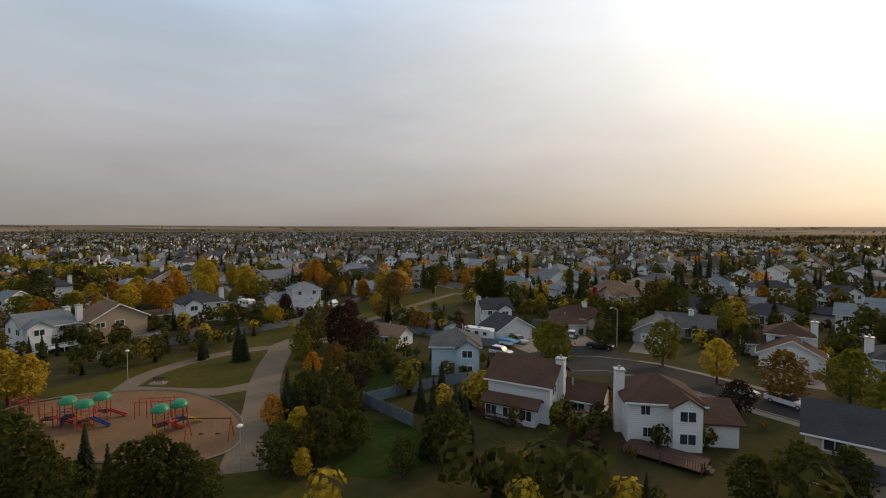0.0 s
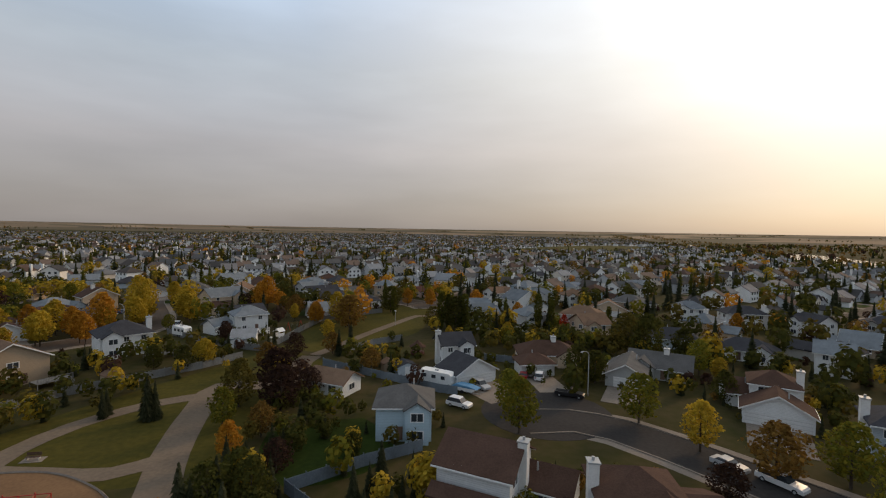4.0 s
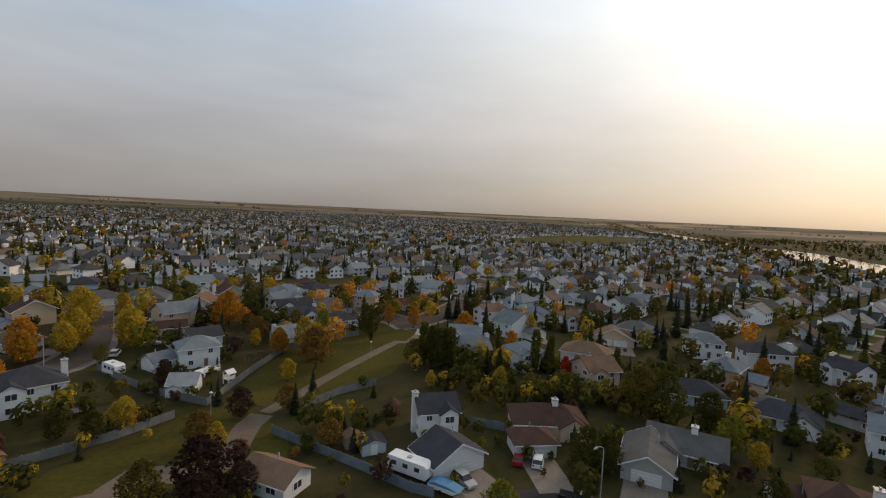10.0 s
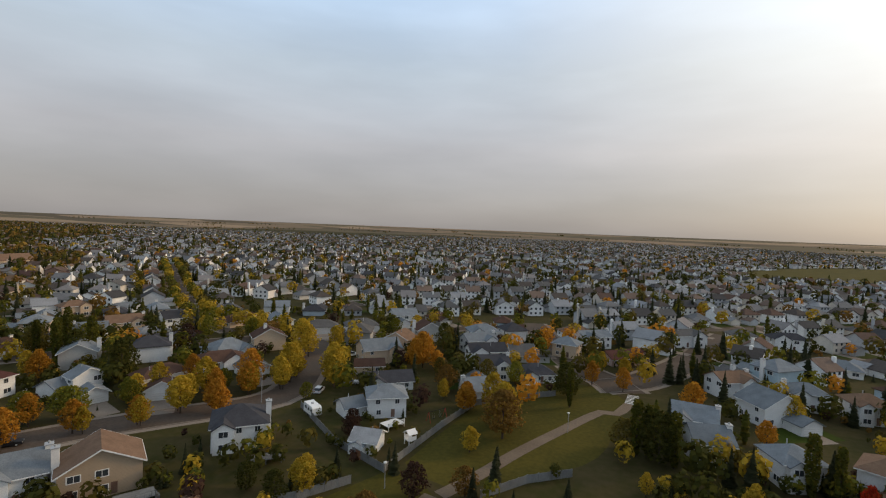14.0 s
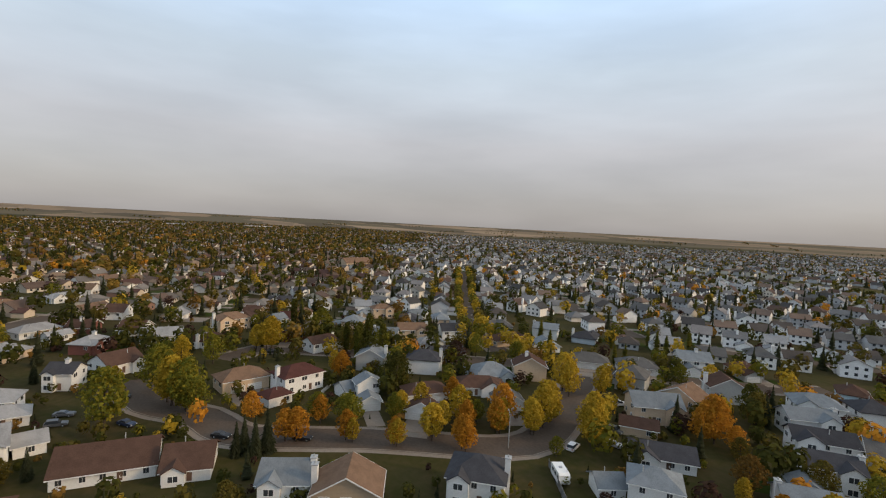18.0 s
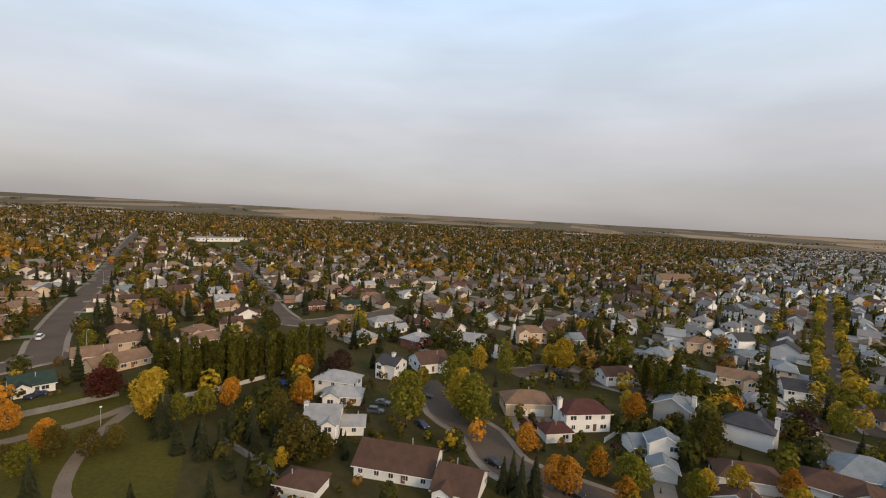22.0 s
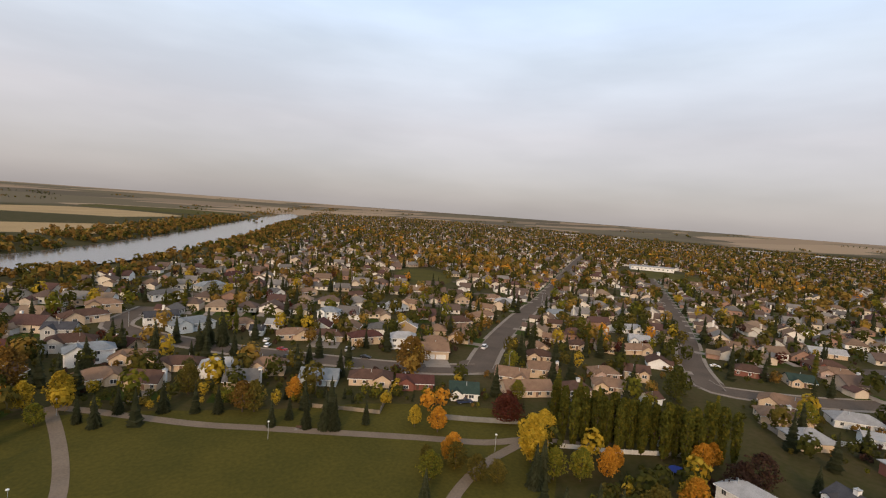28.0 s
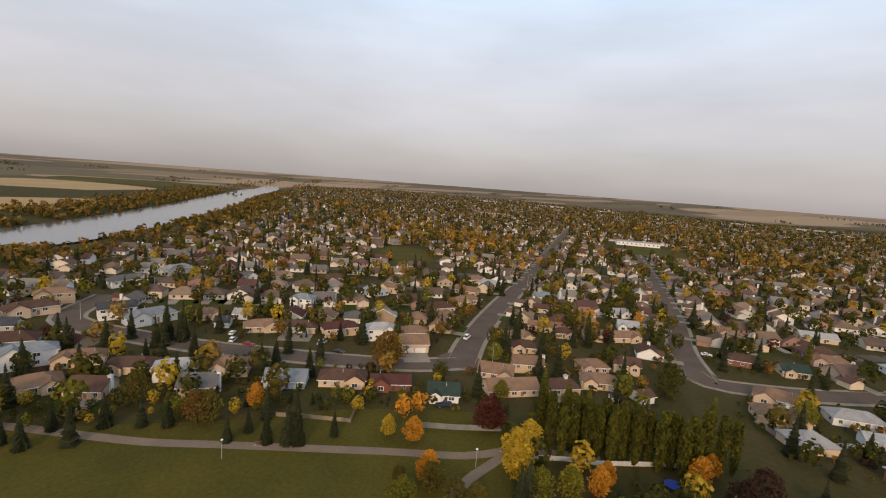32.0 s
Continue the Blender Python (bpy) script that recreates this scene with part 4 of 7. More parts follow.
house(-282.4, -159.9, 127, 15.5, 8.0, '1', 'h', 'white', 'lgrey', '')
house(-45.0, 146.7, 100, 5.7, 5.5, '1', 'x', 'white', 'lgrey', '')
house(21.9, 188.8, -4, 9.6, 9.0, '2', 'g', 'white', 'slate', 'CR')
house(56.3, 173.5, -28, 12.9, 9.0, '2', 'h', 'white', 'tan', '')
house(-109.5, 147.5, 47, 8.7, 6.0, '1', 'x', 'white', 'brown', 'GN')
house(-104.3, 174.2, 63, 8.7, 7.0, '1', 'x', 'white', 'grey', 'GN')
house(75.2, 201.1, -18, 13.9, 7.0, '1', 'x', 'beige', 'tan', 'GN')
house(84.9, 204.0, -41, 12.4, 9.0, '2', 'h', 'beige', 'grey', '')
house(-75.9, 221.2, 5, 12.4, 9.0, '2', 'x', 'beige', 'tan', '')
house(-36.5, -102.6, -176, 13.0, 9.0, '1', 'h', 'beige', 'tan', '')
house(-171.1, -41.6, 130, 12.7, 9.0, '1', 'g', 'beige', 'tan', '')
house(-53.1, 254.5, 34, 12.7, 9.0, '2', 'h', 'white', 'slate', '')
house(159.3, 156.0, -46, 13.1, 9.0, '1', 'h', 'white', 'grey', '')
house(-122.1, 233.9, 44, 15.1, 10.0, '1', 'h', 'white', 'grey', 'GN')
house(-108.9, 246.4, 42, 14.7, 10.0, '1', 'h', 'white', 'grey', 'GN')
house(-210.4, -26.3, 147, 11.3, 8.0, '1', 'h', 'rose', 'tan', '')
house(-17.5, 286.8, 33, 14.4, 9.0, '1', 'h', 'white', 'tan', '')
house(-147.2, 234.9, 62, 12.3, 7.0, '1', 'x', 'white', 'slate', '')
house(-28.2, -147.1, 169, 16.6, 9.0, 's', 'h', 'grey', 'brown', '')
house(-163.1, 227.4, 83, 17.6, 9.0, '1', 'h', 'beige', 'brown', '')
house(-211.2, -66.9, 154, 12.1, 8.0, '1', 'h', 'beige', 'tan', '')
house(104.3, 256.0, -42, 16.1, 9.0, '2', 'h', 'white', 'grey', '')
house(28.7, 295.9, 33, 15.6, 8.0, '2', 'h', 'white', 'grey', '')
house(77.1, 276.7, -12, 16.2, 9.0, '1', 'h', 'white', 'slate', '')
house(-246.8, 29.2, 104, 17.2, 9.0, '1', 'h', 'beige', 'tan', '')
house(-96.6, -158.2, 177, 10.8, 8.0, '1', 'h', 'beige', 'tan', '')
house(-73.8, -162.3, -165, 19.5, 9.0, 's', 'h', 'slate', 'slate', '')
house(-200.4, -108.9, 153, 9.8, 8.0, '1', 'h', 'beige', 'tan', '')
house(-236.3, -60.0, 141, 8.9, 7.0, '1', 'h', 'beige', 'brown', '')
house(53.3, 310.4, 10, 10.9, 8.0, '2', 'h', 'white', 'grey', '')
house(-247.6, -51.2, 138, 9.2, 8.0, '1', 'g', 'beige', 'tan', '')
house(-62.5, -174.7, -178, 14.1, 8.0, '2', 'g', 'white', 'dark', '')
house(-207.0, -123.5, 169, 16.8, 9.0, '1', 'h', 'beige', 'brown', '')
house(-260.1, -42.3, 152, 15.6, 8.0, '1', 'g', 'beige', 'tan', '')
house(71.7, 313.2, 7, 14.7, 8.0, '2', 'h', 'white', 'dark', '')
house(-32.4, -192.8, -163, 18.9, 9.0, 's', 'h', 'beige', 'brown', '')
house(-233.0, -129.9, -179, 17.1, 9.0, '1', 'h', 'beige', 'tan', '')
house(-193.0, -168.7, -174, 14.3, 9.0, '1', 'x', 'white', 'lgrey', '')
house(-296.6, 64.7, 139, 17.1, 9.0, '1', 'g', 'beige', 'tan', '')
house(-300.6, -70.7, 153, 14.7, 8.0, '1', 'g', 'white', 'lgrey', '')
house(-185.1, -211.3, -167, 16.8, 9.0, '1', 'h', 'beige', 'brown', '')
house(-330.8, 19.4, 142, 17.0, 9.0, '1', 'h', 'brick', 'brown', '')
house(-288.0, -117.6, 146, 9.7, 9.0, '1', 'g', 'slate', 'slate', '')
house(-132.6, -234.8, -167, 18.8, 8.0, '1', 'h', 'white', 'grey', '')
house(-156.0, -231.6, -161, 16.4, 8.0, '1', 'h', 'beige', 'tan', '')
house(-72.3, -240.7, -156, 20.0, 8.0, 's', 'h', 'white', 'grey', '')
house(-281.2, -175.6, 176, 16.7, 8.0, '1', 'h', 'beige', 'tan', '')
house(-101.5, -265.6, -154, 19.3, 8.0, 's', 'h', 'grey', 'slate', '')
house(-126.5, -310.0, -136, 18.6, 8.0, 's', 'h', 'rose', 'redbrown', '')


# ---- trees ----
def crown_mesh(kind, seed, high=10.0):
    """A crown of many small leaf clumps round several lobes, uneven and with gaps. The tree is 10 m high."""
    rng = random.Random(seed)
    sh = Shape()

    def leaf(p, s, out):
        a = Vector((rng.gauss(0, 1), rng.gauss(0, 1), rng.gauss(0, 1))).normalized()
        n = (out * 0.8 + a).normalized()
        u = n.orthogonal().normalized()
        u = Matrix.Rotation(rng.uniform(0, 6.28), 3, n) @ u
        v = n.cross(u)
        k = rng.uniform(0.6, 1.1)
        sh.add([p - u * s, p - v * s * k * 0.6, p + u * s * 0.9 + n * s * 0.25, p + v * s * k], [(0, 1, 2, 3)])

    if kind == "spruce":
        for i in range(30):
            z = 0.6 + 9.2 * (i / 30) ** 0.95
            r = 2.1 * (1 - z / 10.3) ** 0.85 * rng.uniform(0.82, 1.12)
            n = max(5, int(r * 12))
            for j in range(n):
                a = 2 * math.pi * (j + rng.random()) / n
                ra = r * rng.uniform(0.75, 1.15)
                d = Vector((math.cos(a), math.sin(a), 0))
                side = Vector((-d.y, d.x, 0)) * (0.14 + 0.16 * ra)
                tip = d * ra + Vector((0, 0, z - 0.32 * ra - 0.1))
                mid = d * ra * 0.55 + Vector((0, 0, z - 0.05 * ra))
                sh.add([Vector((0, 0, z + 0.25)), mid - side, tip, mid + side], [(0, 1, 2, 3)])
        return sh
    if kind == "poplar":
        for i in range(900):
            z = rng.uniform(0.04, 1.0)
            r = 1.15 * math.sin(math.pi * min(1, 0.12 + 0.86 * (1 - z) ** 0.8)) ** 0.6 * rng.uniform(0.55, 1.1)
            a = rng.uniform(0, 6.283)
            leaf(Vector((r * math.cos(a), r * math.sin(a), 10 * z)), rng.uniform(0.22, 0.42), Vector((math.cos(a), math.sin(a), 0.5)))
        return sh
    slim = 0.86 if kind in ("yellow", "orange") else 1.0
    low = 1.1 if kind in ("dkgreen", "olive", "plum", "maroon") else 1.8
    for i in range(1550):
        t, a = rng.random() ** 0.9, rng.uniform(0, 6.283)
        d = Vector((math.cos(a), math.sin(a), 0))
        lump = 1 + 0.62 * noise.noise(Vector((2.0 * d.x + seed, 2.0 * d.y, 4.5 * t))) + 0.36 * noise.noise(Vector((4.6 * d.x, 4.6 * d.y + seed, 11 * t)))
        r = 3.05 * slim * math.sin(math.pi * (0.10 + 0.86 * t)) ** 0.7 * (1.08 - 0.28 * t) * lump * (1 - 0.55 * rng.random() ** 3)
        p = d * r + Vector((0, 0, low + (9.9 - low) * t * (0.93 + 0.07 * lump)))
        leaf(p, rng.uniform(0.15, 0.43), (d + Vector((0, 0, 1.3 * t - 0.3))).normalized())
    return sh


def trunk_mesh(kind, seed):
    rng = random.Random(seed + 50)
    sh = Shape().tube((0, 0, -0.1), (0.05, 0, 3.0), 0.2, 0.15).tube((0.05, 0, 3.0), (0, 0.1, 7.8 if kind != "spruce" else 9.7), 0.15, 0.04)
    if kind != "spruce":
        for i in range(7):
            a, z = rng.uniform(0, 6.283), rng.uniform(1.9, 5.5)
            r = rng.uniform(0.9, 1.7) * (0.4 if kind == "poplar" else 1)
            sh.tube((0, 0, z), (r * math.cos(a), r * math.sin(a), z + rng.uniform(1.0, 2.0)), 0.08, 0.03, 5)
    return sh.mesh("trunk", BARK)


TREE_LABEL = dict(ochre="broad tree with golden autumn leaves, muted by painted haze", olive="broad tree with olive-green autumn leaves", rust="broad tree with rust-brown autumn leaves",
                  yellow="deciduous tree with golden yellow autumn leaves", orange="deciduous tree with orange autumn leaves",
                  green="broad tree with green leaves turning yellow", dkgreen="dense dark green deciduous tree", spruce="dark conical spruce tree",
                  poplar="tall narrow columnar poplar tree", plum="dark purple-leaved ornamental tree", maroon="dark maroon ornamental tree", red="bright red autumn shrub")
KINDS = {}
for kind in LEAF:
    KINDS[kind] = [(crown_mesh(kind, 11 * n + len(kind)).mesh("crown", LEAF[kind]), trunk_mesh(kind, n)) for n in range(3)]
WIDE = dict(ochre=1.2, olive=1.2, rust=1.2, yellow=1.08, orange=1.12, green=1.1, dkgreen=1.15, spruce=1.05, poplar=0.8, plum=1.3, maroon=1.3, red=0.6)


TREES = [0]
LATER = []


def tree(kind, x, y, h):
    if math.hypot(x + 45, y - 50) > 205 or TREES[0] >= 360:
        LATER.append((kind, x, y, min(h, 13.0 if kind in ("poplar", "spruce") else 9.5)))
        return
    TREES[0] += 1
    rng = random.Random(int(x * 31 + y * 17))
    h = max(2.4, min(h * (0.9 if kind in ("yellow", "orange", "green", "olive") else 1.0), 17.0))
    crown, trunk = KINDS[kind][rng.randrange(3)]
    s = h / 10
    wide = s * WIDE[kind] * rng.uniform(0.9, 1.12)
    t = thing("tree", pose(x, y, land(x, y), 0, 0, rng.uniform(0, 360)) @ Matrix.Diagonal((wide, wide, s, 1)), TREE_LABEL[kind], "tree", "trees of the suburb")
    part("trunk", trunk, BARK, t)
    part("crown", crown, LEAF[kind], t)


tree('dkgreen', -40.0, 46.6, 8.8)
tree('dkgreen', -26.1, 47.1, 6.6)
tree('spruce', -35.3, 50.2, 6.5)
tree('dkgreen', -36.3, 45.4, 7.1)
tree('yellow', -62.9, 70.0, 9.2)
tree('orange', -117.7, 120.9, 8.7)
tree('spruce', -48.7, 97.0, 4.7)
tree('spruce', -39.8, 95.4, 6.5)
tree('orange', -22.0, 81.4, 6.2)
tree('green', -27.3, 91.8, 7.4)
tree('plum', -20.5, 99.4, 8.1)
tree('yellow', -15.7, 56.1, 6.7)
tree('spruce', -20.4, 65.6, 7.8)
tree('spruce', -14.2, 61.5, 8.0)
tree('spruce', -17.7, 68.2, 7.3)
tree('orange', -21.9, 64.2, 5.0)
tree('rust', -20.2, 88.8, 5.5)
tree('dkgreen', -14.2, 69.0, 6.6)
tree('spruce', -0.4, 73.9, 6.5)
tree('spruce', 1.7, 63.2, 6.7)
tree('spruce', -1.5, 57.5, 6.3)
tree('dkgreen', 32.3, 46.5, 7.2)
tree('dkgreen', 28.7, 48.0, 5.4)
tree('dkgreen', -5.2, 82.1, 3.8)
tree('green', 19.6, 90.8, 9.8)
tree('green', 40.6, 94.9, 9.5)
tree('yellow', 45.3, 84.8, 8.5)
tree('rust', 50.4, 76.2, 7.9)
tree('green', 59.0, 74.8, 9.5)
tree('plum', 41.1, 71.5, 4.9)
tree('yellow', -14.0, 52.1, 3.7)
tree('dkgreen', 39.3, 50.2, 5.2)
tree('plum', -23.7, 107.6, 9.0)
tree('yellow', -26.6, 119.7, 6.2)
tree('olive', -28.4, 101.0, 9.6)
tree('spruce', -48.3, 95.3, 5.0)
tree('spruce', -40.7, 94.9, 8.0)
tree('yellow', -47.6, 129.0, 6.3)
tree('orange', -34.0, 179.1, 7.5)
tree('yellow', -22.1, 171.5, 11.0)
tree('spruce', -17.6, 136.4, 6.9)
tree('spruce', -10.6, 137.8, 3.8)
tree('spruce', -2.4, 146.4, 3.7)
tree('rust', -19.5, 138.0, 5.7)
tree('rust', -7.8, 123.1, 5.4)
tree('yellow', -112.5, 142.1, 8.1)
tree('yellow', -100.3, 147.9, 8.4)
tree('orange', -94.7, 151.4, 10.0)
tree('yellow', -93.4, 162.6, 9.3)
tree('yellow', -88.2, 172.9, 13.5)
tree('yellow', -78.5, 181.4, 13.1)
tree('plum', -52.8, 152.6, 5.2)
tree('dkgreen', 13.6, 168.4, 11.0)
tree('poplar', 9.0, 169.6, 12.5)
tree('poplar', 11.2, 170.4, 11.5)
tree('poplar', 16.4, 167.2, 12.0)
tree('olive', 6.4, 171.6, 8.0)
tree('poplar', 39.6, 166.2, 12.3)
tree('poplar', 43.9, 166.2, 10.8)
tree('poplar', 60.8, 162.3, 9.3)
tree('red', 46.3, 160.3, 7.0)
tree('yellow', 27.4, 151.6, 6.9)
tree('yellow', 45.8, 208.3, 8.2)
tree('yellow', 62.3, 184.2, 5.3)
tree('orange', 101.1, 162.1, 8.7)
tree('dkgreen', 61.1, 136.3, 11.6)
tree('olive', 58.1, 141.3, 12.1)
tree('green', 66.6, 122.5, 9.1)
tree('dkgreen', 36.4, 115.2, 8.6)
tree('dkgreen', 40.5, 116.1, 7.1)
tree('yellow', 68.5, 118.1, 6.0)
tree('yellow', 130.8, 152.6, 7.0)
tree('yellow', 137.3, 146.0, 7.8)
tree('spruce', 81.7, 198.6, 7.7)
tree('spruce', 118.6, 230.1, 12.9)
tree('spruce', 125.3, 229.5, 11.8)
tree('orange', -5.7, 234.4, 6.6)
tree('yellow', 5.2, 230.3, 7.5)
tree('orange', -25.4, 250.3, 9.4)
tree('orange', -65.4, 217.4, 10.5)
tree('rust', -43.4, 188.4, 8.0)
tree('dkgreen', -10.1, 201.3, 10.2)
tree('orange', 25.2, 216.6, 6.1)
tree('orange', 67.6, 244.2, 7.0)
tree('orange', -112.2, 110.3, 8.9)
tree('orange', -105.8, 123.1, 8.5)
tree('green', -116.0, 127.0, 8.5)
tree('green', -113.7, 140.9, 7.2)
tree('orange', -98.0, 132.3, 7.8)
tree('yellow', -97.3, 142.2, 9.8)
tree('orange', -88.5, 145.7, 9.6)
tree('olive', -105.4, 160.1, 7.3)
tree('orange', -91.0, 158.9, 10.4)
tree('yellow', -86.6, 166.7, 10.9)
tree('yellow', -106.2, 200.8, 14.4)
tree('yellow', -90.0, 178.1, 10.0)
tree('yellow', -76.1, 177.8, 11.6)
tree('yellow', -96.8, 208.7, 11.0)
tree('yellow', -156.3, 139.9, 8.9)
tree('orange', -115.1, 161.4, 8.5)
tree('orange', -127.4, 105.9, 8.8)
tree('spruce', -109.8, 98.8, 8.2)
tree('spruce', -107.5, 102.3, 9.8)
tree('orange', -59.3, 206.2, 14.2)
tree('orange', -60.7, 203.3, 12.0)
tree('olive', -51.4, 202.6, 6.3)
tree('orange', -33.0, 175.5, 8.1)
tree('yellow', -21.8, 173.4, 11.7)
tree('poplar', -8.2, 192.7, 11.0)
tree('orange', -26.8, 248.5, 10.5)
tree('orange', -17.6, 261.7, 9.5)
tree('orange', -4.2, 216.3, 8.7)
tree('orange', 5.2, 213.9, 8.5)
tree('yellow', 47.0, 206.2, 9.4)
tree('orange', 23.3, 203.4, 10.0)
tree('spruce', 26.5, 227.7, 10.5)
tree('spruce', 30.7, 231.6, 8.0)
tree('yellow', -48.1, 127.5, 5.9)
tree('plum', -51.3, 149.5, 4.9)
tree('olive', -34.5, 200.4, 8.8)
tree('yellow', 28.6, 156.1, 5.8)
tree('yellow', 10.8, 152.8, 5.2)
tree('spruce', 43.8, 169.3, 9.2)
tree('orange', 37.2, 188.4, 7.1)
tree('dkgreen', -63.8, 236.9, 10.1)
tree('spruce', -57.5, 231.8, 9.8)
tree('yellow', -2.5, 235.7, 7.4)
tree('yellow', 12.5, 255.7, 7.1)
tree('spruce', 25.3, 298.7, 12.0)
tree('yellow', -196.5, 122.8, 11.4)
tree('yellow', -150.8, 88.4, 11.5)
tree('green', -141.2, 92.1, 11.8)
tree('green', -138.7, 94.1, 10.9)
tree('green', -138.8, 74.3, 16.8)
tree('yellow', -185.9, 95.2, 11.8)
tree('green', -178.6, 88.4, 11.3)
tree('green', -183.1, 104.9, 11.7)
tree('yellow', -194.1, 126.2, 14.3)
tree('orange', -149.3, 139.3, 9.8)
tree('orange', -110.5, 112.5, 9.4)
tree('green', -120.1, 121.0, 8.5)
tree('green', -113.8, 128.1, 8.8)
tree('yellow', -103.8, 124.0, 6.9)
tree('green', -110.3, 139.3, 7.5)
tree('yellow', -97.0, 132.4, 7.7)
tree('yellow', -95.8, 141.8, 10.5)
tree('orange', -86.9, 145.6, 8.9)
tree('yellow', -90.6, 159.5, 9.1)
tree('yellow', -85.8, 167.0, 10.2)
tree('yellow', -92.0, 181.3, 7.1)
tree('yellow', -101.3, 198.4, 13.3)
tree('yellow', -74.2, 175.5, 10.9)
tree('green', -99.3, 158.6, 7.1)
tree('orange', -62.3, 212.9, 10.5)
tree('orange', -53.9, 206.1, 7.7)
tree('spruce', -112.1, 101.0, 8.6)
tree('spruce', -108.8, 105.3, 10.0)
tree('olive', -116.1, 50.2, 9.6)
tree('orange', -143.9, 43.4, 10.6)
tree('poplar', -164.2, 151.7, 14.0)
tree('dkgreen', -159.6, 154.8, 11.0)
tree('poplar', -161.0, 160.7, 14.5)
tree('olive', -178.6, 153.7, 11.5)
tree('dkgreen', -131.1, 150.8, 12.6)
tree('green', -205.5, 152.8, 15.0)
tree('spruce', -217.2, 146.9, 14.3)
tree('yellow', -133.9, 210.7, 9.2)
tree('green', -138.6, 209.6, 9.3)
tree('green', -89.8, 243.9, 8.9)
tree('yellow', -83.1, 251.3, 10.0)
tree('yellow', -100.1, 216.0, 8.3)
tree('yellow', -68.6, 276.1, 8.6)
tree('green', -152.1, 199.7, 10.5)
tree('rust', -203.2, 194.6, 10.0)
tree('spruce', -115.5, 353.9, 11.9)
tree('green', -26.2, 204.0, 8.4)
tree('green', -74.7, 163.4, 5.5)
tree('orange', -25.4, 245.3, 9.4)
tree('olive', -59.8, 231.6, 10.5)
tree('yellow', -41.5, 181.3, 6.7)
tree('orange', -32.3, 178.1, 6.4)
tree('yellow', -129.1, 7.1, 15.1)
tree('orange', -140.5, 23.0, 9.4)
tree('orange', -166.2, 34.8, 9.5)
tree('yellow', -145.7, 42.0, 9.8)
tree('olive', -133.9, 40.1, 10.0)
tree('spruce', -121.3, 15.7, 11.4)
tree('spruce', -113.5, 30.9, 10.6)
tree('spruce', -123.0, 32.6, 9.6)
tree('spruce', -122.4, 38.4, 11.6)
tree('spruce', -91.7, 10.6, 10.7)
tree('orange', -111.4, -4.6, 8.2)
tree('olive', -104.6, -7.2, 5.0)
tree('olive', -114.4, 9.6, 6.4)
tree('orange', -82.6, 18.7, 7.3)
tree('spruce', -90.1, 31.1, 8.0)
tree('spruce', -96.6, 42.0, 8.4)
tree('maroon', -139.9, -14.5, 8.9)
tree('yellow', -135.9, 18.6, 8.9)
tree('green', -127.8, 16.1, 9.4)
tree('yellow', -111.4, 50.1, 5.9)
tree('olive', -114.7, 52.8, 12.2)
tree('dkgreen', -119.2, 57.2, 5.7)
tree('plum', -160.4, 46.4, 10.4)
tree('dkgreen', -213.8, 3.2, 12.7)
tree('yellow', -193.9, 128.0, 15.2)
tree('green', -161.0, 86.4, 15.1)
tree('green', -142.6, 92.3, 15.9)
tree('yellow', -147.5, 89.3, 15.5)
tree('poplar', -238.5, 154.1, 17.0)
tree('poplar', -220.3, 144.8, 15.7)
tree('green', -230.8, 40.1, 10.8)
tree('yellow', -167.7, 76.1, 8.0)
tree('poplar', -170.0, 155.4, 14.0)
tree('poplar', -180.6, 164.5, 15.0)
tree('poplar', -175.4, 152.1, 13.0)
tree('green', -169.5, 164.5, 11.6)
tree('olive', -142.5, 157.7, 9.6)
tree('orange', -154.1, 141.9, 9.2)
tree('plum', -146.4, 185.3, 9.4)
tree('yellow', -175.5, 209.2, 9.1)
tree('yellow', -160.9, 205.2, 8.5)
tree('spruce', -31.2, -70.6, 8.4)
tree('spruce', -35.0, -66.1, 9.6)
tree('spruce', -40.8, -73.0, 9.1)
tree('spruce', -51.7, -68.6, 9.9)
tree('spruce', -65.2, -60.6, 8.9)
tree('spruce', -76.2, -45.1, 8.4)
tree('spruce', -82.2, -47.2, 7.3)
tree('spruce', -84.5, -39.5, 10.0)
tree('spruce', -89.0, -36.5, 11.6)
tree('spruce', -91.1, -34.6, 11.1)
tree('spruce', -100.7, -33.4, 7.8)
tree('orange', -87.8, -59.2, 9.1)
tree('olive', -74.6, -56.8, 10.9)
tree('rust', -71.6, -58.4, 9.7)
tree('yellow', -27.1, -84.8, 12.2)
tree('yellow', -18.9, -85.0, 10.3)
tree('orange', -8.1, -117.1, 17.0)
tree('orange', 2.2, -98.9, 14.6)
tree('orange', -9.5, -41.5, 7.1)
tree('spruce', -14.4, -25.1, 10.0)
tree('spruce', -18.2, -21.9, 7.4)
tree('yellow', -112.9, -25.1, 7.6)
tree('orange', -117.0, -19.0, 8.8)
tree('maroon', -141.6, -13.2, 8.3)
tree('yellow', -139.0, 2.7, 11.9)
tree('yellow', -128.4, 8.7, 10.9)
tree('spruce', -124.9, 15.0, 11.3)
tree('green', -133.5, 20.1, 9.5)
tree('orange', -145.6, 21.9, 8.0)
tree('orange', -172.6, 34.7, 7.9)
tree('plum', -172.1, 47.0, 9.9)
tree('spruce', -81.4, -110.7, 12.2)
tree('spruce', -104.1, -88.3, 11.6)
tree('spruce', -76.2, -134.8, 16.7)
tree('spruce', -81.2, -129.8, 15.4)
tree('spruce', -55.7, -129.5, 13.8)
tree('spruce', -66.8, -116.9, 7.8)
tree('spruce', -42.1, -147.1, 12.2)
